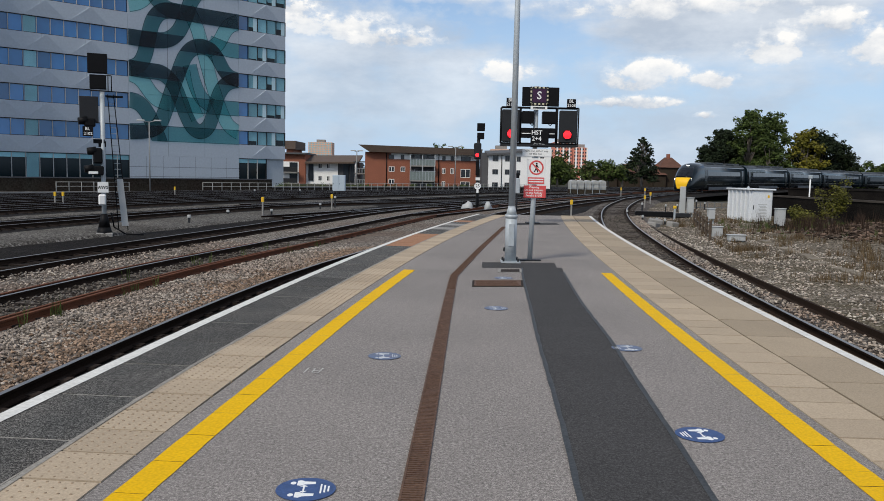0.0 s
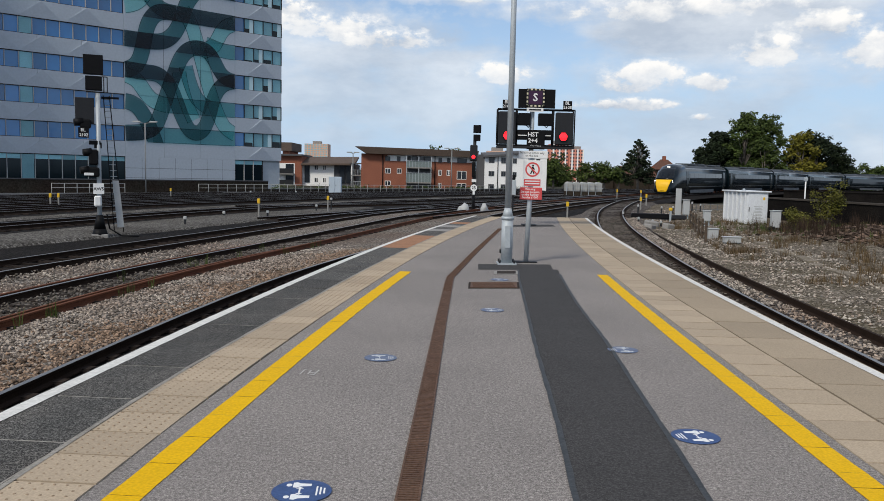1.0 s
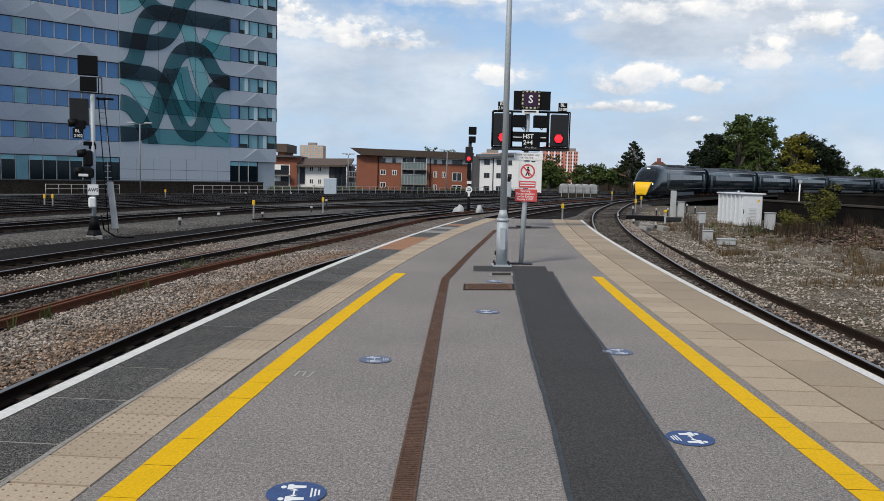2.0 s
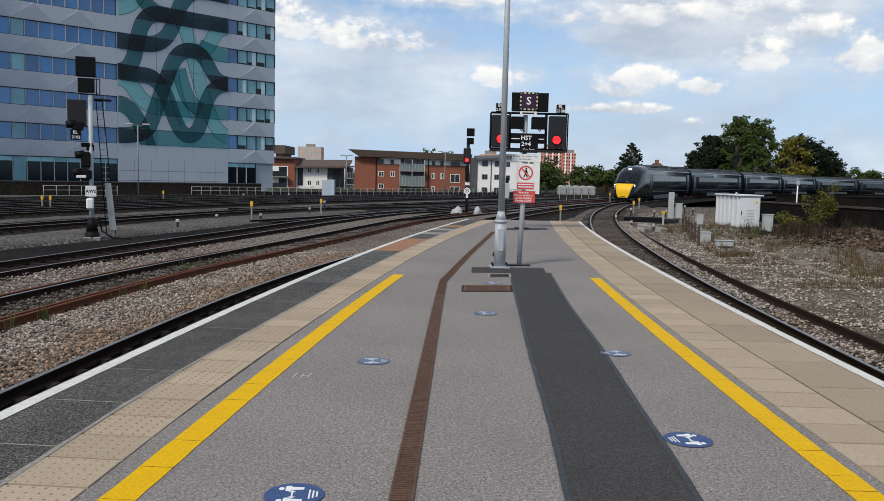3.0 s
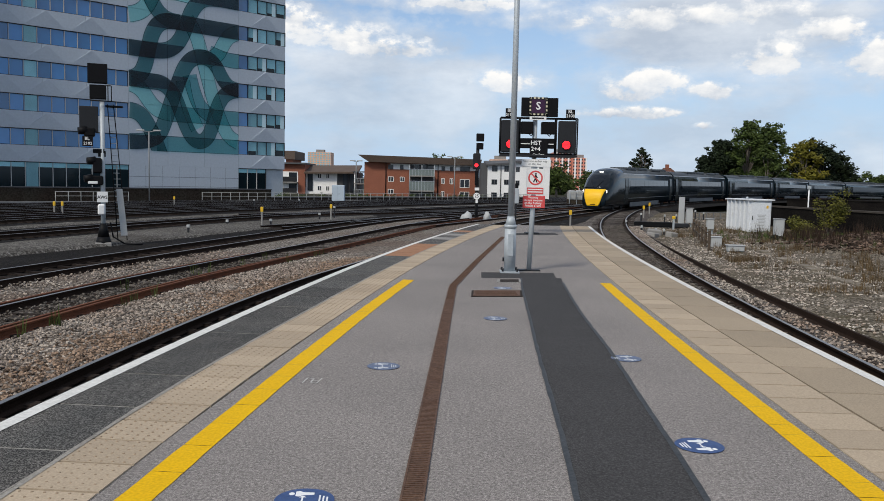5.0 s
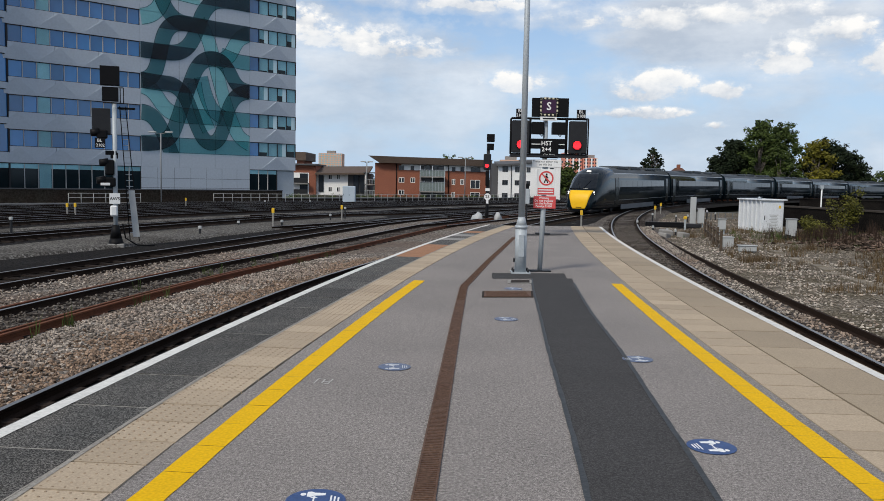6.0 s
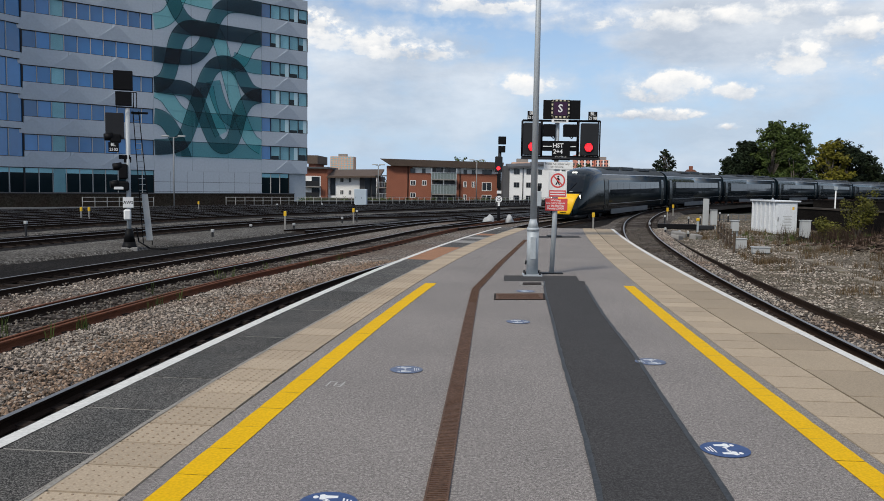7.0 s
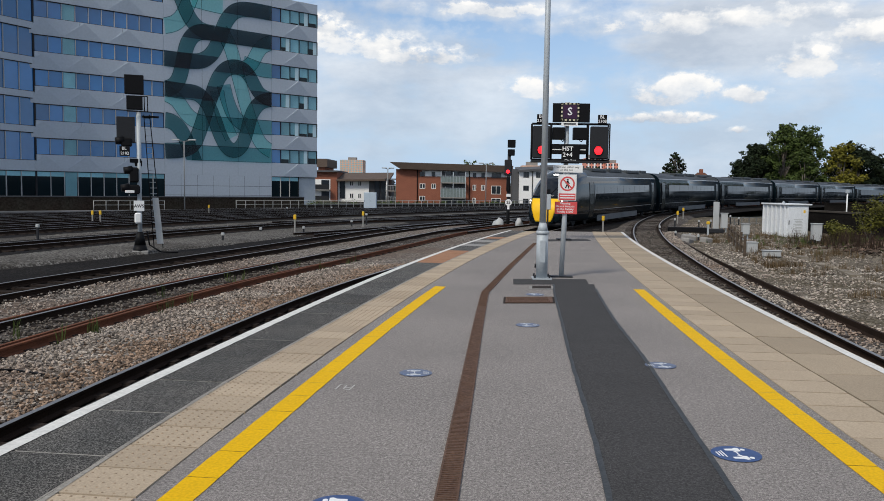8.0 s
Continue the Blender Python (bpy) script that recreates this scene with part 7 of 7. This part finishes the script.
def box_on_legs(x, y, w, d, z0, z1, material, label, rz=0.0):
    t = thing("junction_box", label, "equipment box", pose(x, y, lift(x, y), 0, 0, rz), group="trackside boxes")
    one("body", t, M[material], (-w / 2, -d / 2, z0, w / 2, d / 2, z1), bevel=0.02)
    one("lid", t, M[material], (-w / 2 - 0.03, -d / 2 - 0.03, z1, w / 2 + 0.03, d / 2 + 0.03, z1 + 0.04), bevel=0.01)
    for sx in (-1, 1):
        one("leg", t, M["galv"], (sx * (w / 2 - 0.06) - 0.03, -0.03, -0.2, sx * (w / 2 - 0.06) + 0.03, 0.03, z0))
    return t


box_on_legs(17.15, 41.6, 0.46, 0.32, 0.12, 0.97, "grey_box", "grey equipment box on legs trailing black cables")
box_on_legs(12.15, 36.2, 0.46, 0.36, -0.1, 0.42, "grey_box", "squat grey junction box on the gravel")
box_on_legs(12.1, 33.6, 0.68, 0.32, 0.06, 0.28, "grey_box", "low grey trough box on short legs")
box_on_legs(14.5, 44.2, 0.36, 0.3, 0.28, 0.82, "grey_box", "small grey box on a post")
box_on_legs(15.35, 50.8, 0.36, 0.3, 0.25, 1.15, "grey_box", "grey cabinet on legs beside a tall panel")
t = thing("tall_panel", "tall narrow pale blue metal panel", "panel", pose(15.0, 51.3, -0.95))
one("panel", t, M["grey_box"], (-0.18, -0.05, 0.1, 0.18, 0.05, 1.98), bevel=0.02)
for x in (-0.13, 0.13):
    one("leg", t, M["galv"], (x - 0.03, -0.03, -0.4, x + 0.03, 0.03, 0.12))
bm = bmesh.new()
for k in range(6):
    p0, p1 = Vector((17.1 - 0.04 * k, 41.5, lift(17.1, 41.5) + 0.2)), Vector((16.5 - 0.12 * k, 40.4, lift(16.4, 40.4) + 0.02))
    cyl(bm, p0, p0.lerp(p1, 0.5) - Vector((0, 0, 0.12)), 0.025, n=5)
    cyl(bm, p0.lerp(p1, 0.5) - Vector((0, 0, 0.12)), p1, 0.025, n=5)
tagged(part("cable_bundle", bm, M["black"]), "bundle of black cables drooping to the ground", "cable")
t = thing("post_and_rail_fence", "leaning old wooden post and rail fence", "fence")
for k in range(6):
    x, y = 13.3 - 0.40 * k, 43.2 - 1.75 * k
    one("post", t, M["wood"], (x - 0.045, y - 0.045, lift(x, y) - 0.2, x + 0.05, y + 0.05, lift(x, y) + 0.88 - 0.05 * (k % 2)), bevel=0.012)
for z in (0.35, 0.7):
    bars("rail_bar", t, M["wood"], ((13.3, 43.2, lift(13.3, 43.2) + z), (11.3, 34.45, lift(11.3, 34.45) + z), 0.03), n=6)
t = thing("marker_post", "short trackside post with a yellow cap", "post", pose(13.6, 48, -1.05), group="trackside posts")
one("post", t, M["galv"], (-0.05, -0.05, -0.1, 0.05, 0.05, 0.8), bevel=0.01)
one("cap", t, M["sign_yellow"], (-0.10, -0.08, 0.80, 0.10, 0.08, 0.98), bevel=0.04)
t = thing("point_machine", "black point machine and rodding beside the curved track", "point machine", pose(13.3, 50.5, -0.85, 0, 0, -8))
one("casing", t, M["black"], (-1.4, -0.25, 0.0, 0.9, 0.25, 0.32), bevel=0.04)
one("cover", t, M["dark_grey"], (0.95, -0.3, 0.0, 1.9, 0.3, 0.26), bevel=0.04)
for x, y, h in ((11.2, 45.8, 0.4), (11.6, 44.3, 0.35), (12.0, 44.1, 0.3), (11.2, 49.7, 0.5), (15.4, 56.6, 0.6), (16.4, 57.3, 0.6), (17.4, 59.2, 0.7), (18.5, 59.8, 0.9), (19.3, 60.4, 0.7), (12.9, 53, 0.9)):
    t = thing("marker_post", "short pale trackside marker post", "post", pose(x, y, -1.1 + 0.8 * grade(x, y)), group="trackside posts")
    one("post", t, M["dark_grey"], (-0.04, -0.04, -0.1, 0.04, 0.04, h * 0.8), bevel=0.01)
    one("cap", t, M["grey_box"], (-0.06, -0.05, h * 0.8 - 0.1, 0.06, 0.05, h * 0.8 + 0.06), bevel=0.03)
for k, (x, y, l) in enumerate(((11.4, 43.8, 0.7), (12.1, 43.0, 0.5), (11.0, 42.6, 0.6))):
    t = thing("concrete_block", "broken pale concrete block by the track", "block", pose(x, y, lift(x, y), 4, 6, 25 * k), group="concrete blocks")
    one("block", t, M["concrete"], (-l / 2, -0.25, -0.05, l / 2, 0.25, 0.28), bevel=0.05)
TROUGH = [(13.6, 39.5), (13.35, 36.8), (13.1, 32.4), (12.35, 27.2), (11.5, 22.4), (11.2, 19.5)]
M["trough_lid"] = mat("trough_lid", (0.235, 0.205, 0.165), 0.95, var=0.3, scale=2.5, fine=40, tint=(0.13, 0.105, 0.075), piece=0.2, spec=0.08)
M["fence_steel"] = mat("fence_steel", (0.16, 0.16, 0.155), 0.7, var=0.2, scale=3)
t = thing("mesh_fence", "low grey mesh fence beside the train", "fence", pose(17.8, 60.0, -0.95, 0, 0, 15))
for k in range(7):
    one("post", t, M["fence_steel"], (k * 0.6 - 0.03, -0.03, 0, k * 0.6 + 0.03, 0.03, 0.8))
for z in (0.35, 0.75):
    one("rail_bar", t, M["fence_steel"], (0, -0.02, z, 3.6, 0.02, z + 0.05))
t = thing("signal_pole", "thin white pole behind the wall", "pole", pose(26.8, 60, -1.2))
bars("pole", t, M["white_paint"], ((0, 0, 0), (0, 0, 3.0), 0.05), n=8)
one("cap", t, M["galv"], (-0.12, -0.1, 2.9, 0.12, 0.1, 3.15), bevel=0.02)
# cable trough sunk in the waste ground, its lids showing
trough = thing("cable_trough", "half-buried pale concrete cable trough with loose lids", "trough", kind="structure")
route = Line(TROUGH, step=0.5, rounds=4)
u = 0.2
while u + 0.9 < route.length:
    p, w = route.at(u + 0.45), route.way(u + 0.45)
    if noise.noise(Vector((u * 0.6, 4, 0))) > -0.25:
        bm = bmesh.new()
        box(bm, -0.17, -0.44, -0.10, 0.17, 0.44, 0.035, 0.012, Matrix.Translation((p.x, p.y, lift(p.x, p.y))) @ Matrix.Rotation(math.atan2(-w.x, w.y) + random.uniform(-0.03, 0.03), 4, "Z") @ Matrix.Rotation(random.uniform(-0.04, 0.04), 4, "X"))
        part("lid", bm, M["trough_lid"], trough)
    u += 0.93
# ---- loose stone near the platform ----
random.seed(21)
grey, rusty = bmesh.new(), bmesh.new()
for _ in range(26000):
    y = 5.0 + 28 * random.random() ** 1.5
    o = random.uniform(0.9, 3.24)
    p = TRACK_MAIN.beside(TRACK_MAIN.near(y), o)
    stained = o > 2.5 + 0.35 * math.sin(y * 0.9) + 0.2 * math.sin(y * 2.3) + random.gauss(0, 0.3)
    chunk(rusty if stained else grey, (p.x, p.y, shoulder(o) + random.uniform(-0.02, 0.028)), random.uniform(0.016, 0.040), 0.8)
tagged(part("ballast_stones", grey, M["stone"]), "angular grey and buff ballast stones", "ballast", kind="stuff")
tagged(part("rusty_ballast_stones", rusty, M["stone_rusty"]), "rust-stained brown ballast stones beside the rail", "ballast", kind="stuff")
bay, between = bmesh.new(), bmesh.new()
for _ in range(9000):
    y = random.uniform(6, 50)
    o = random.choice((random.uniform(-0.64, 0.64), random.uniform(0.9, 1.6)))
    p = TRACK_BAY.beside(TRACK_BAY.near(y), o)
    chunk(between if abs(o) < 0.7 else bay, (p.x, p.y, BED + 0.012 + grade(p.x, p.y) + random.uniform(-0.012, 0.018)), random.uniform(0.02, 0.045), 0.7)
tagged(part("bay_ballast_stones", bay, M["stone"]), "grey stones beside the sleepers of the curved track", "ballast", kind="stuff")
tagged(part("oily_ballast_stones", between, M["stone_grimy"]), "oily dark stones between the rails of the curved track", "ballast", kind="stuff")
waste = bmesh.new()
for _ in range(9000):
    y = 8 + 30 * random.random()
    o = 1.3 + 5.0 * random.random() ** 1.6
    p = TRACK_BAY.beside(TRACK_BAY.near(y), o)
    chunk(waste, (p.x, p.y, lift(p.x, p.y) + random.uniform(-0.01, 0.015)), random.uniform(0.015, 0.05), 0.7)
tagged(part("waste_stones", waste, M["stone_pale"]), "pale loose gravel scattered on the waste ground", "gravel", kind="stuff")
bm, strip = bmesh.new(), bmesh.new()
for _ in range(6000):
    y = 12 + 26 * random.random()
    outside = random.random() < 0.6
    x = TRACK_MAIN.beside(TRACK_MAIN.near(y), 0).x + (random.uniform(-3.2, -0.85) if outside else random.uniform(-0.68, 0.68))
    chunk(strip if outside else bm, (x, y, BED + 0.02 + random.uniform(-0.01, 0.03)), random.uniform(0.02, 0.042), 0.8)
tagged(part("ballast_stones", strip, M["stone"]), "angular grey and buff ballast stones", "ballast", kind="stuff")
tagged(part("grimy_ballast_stones", bm, M["stone_grimy"]), "grimy dark ballast stones between the rails", "ballast", kind="stuff")


def track_place():
    y = random.uniform(12, 30)
    return TRACK_MAIN.beside(TRACK_MAIN.near(y), random.choice((0.95, -0.2, 0.3, 1.1))).x, y, BED


weeds("track_weeds", "sparse green weeds growing between the rails", 18, track_place, 0.12, 0.45, "leaf")
t = thing("cable", "black cable lying loosely across the ballast", "cable")
bm = bmesh.new()
pts = [(-7.2, 10.9), (-6.3, 10.9), (-5.6, 10.6), (-5.0, 10.0), (-4.75, 9.85)]
for a, b in zip(pts, pts[1:]):
    cyl(bm, (*a, BED + 0.075), (*b, BED + 0.075), 0.014, n=6)
part("sheath", bm, M["black"], t)
isl = bmesh.new()
ln_ = Line(MAIN, off=-13.6)
rows_ = []
for s in np.arange(ln_.near(20), ln_.near(62), 1.0):
    k = 2.0 * math.sin(math.pi * (s - ln_.near(20)) / (ln_.near(62) - ln_.near(20))) ** 0.5 if s > ln_.near(20) else 0.05
    rows_.append([isl.verts.new((*ln_.beside(s, o * k), z)) for o, z in ((-1.1, BED - 0.1), (-1, BED + 0.08), (0, BED + 0.1), (1, BED + 0.08), (1.1, BED - 0.1))])
for a, b in zip(rows_, rows_[1:]):
    for i in range(4):
        isl.faces.new((a[i], a[i + 1], b[i + 1], b[i]))
tagged(part("gravel_island", isl, M["gravel_pale"], smooth=True), "pale concrete and gravel strip between the tracks", "ground", kind="structure")
motions()
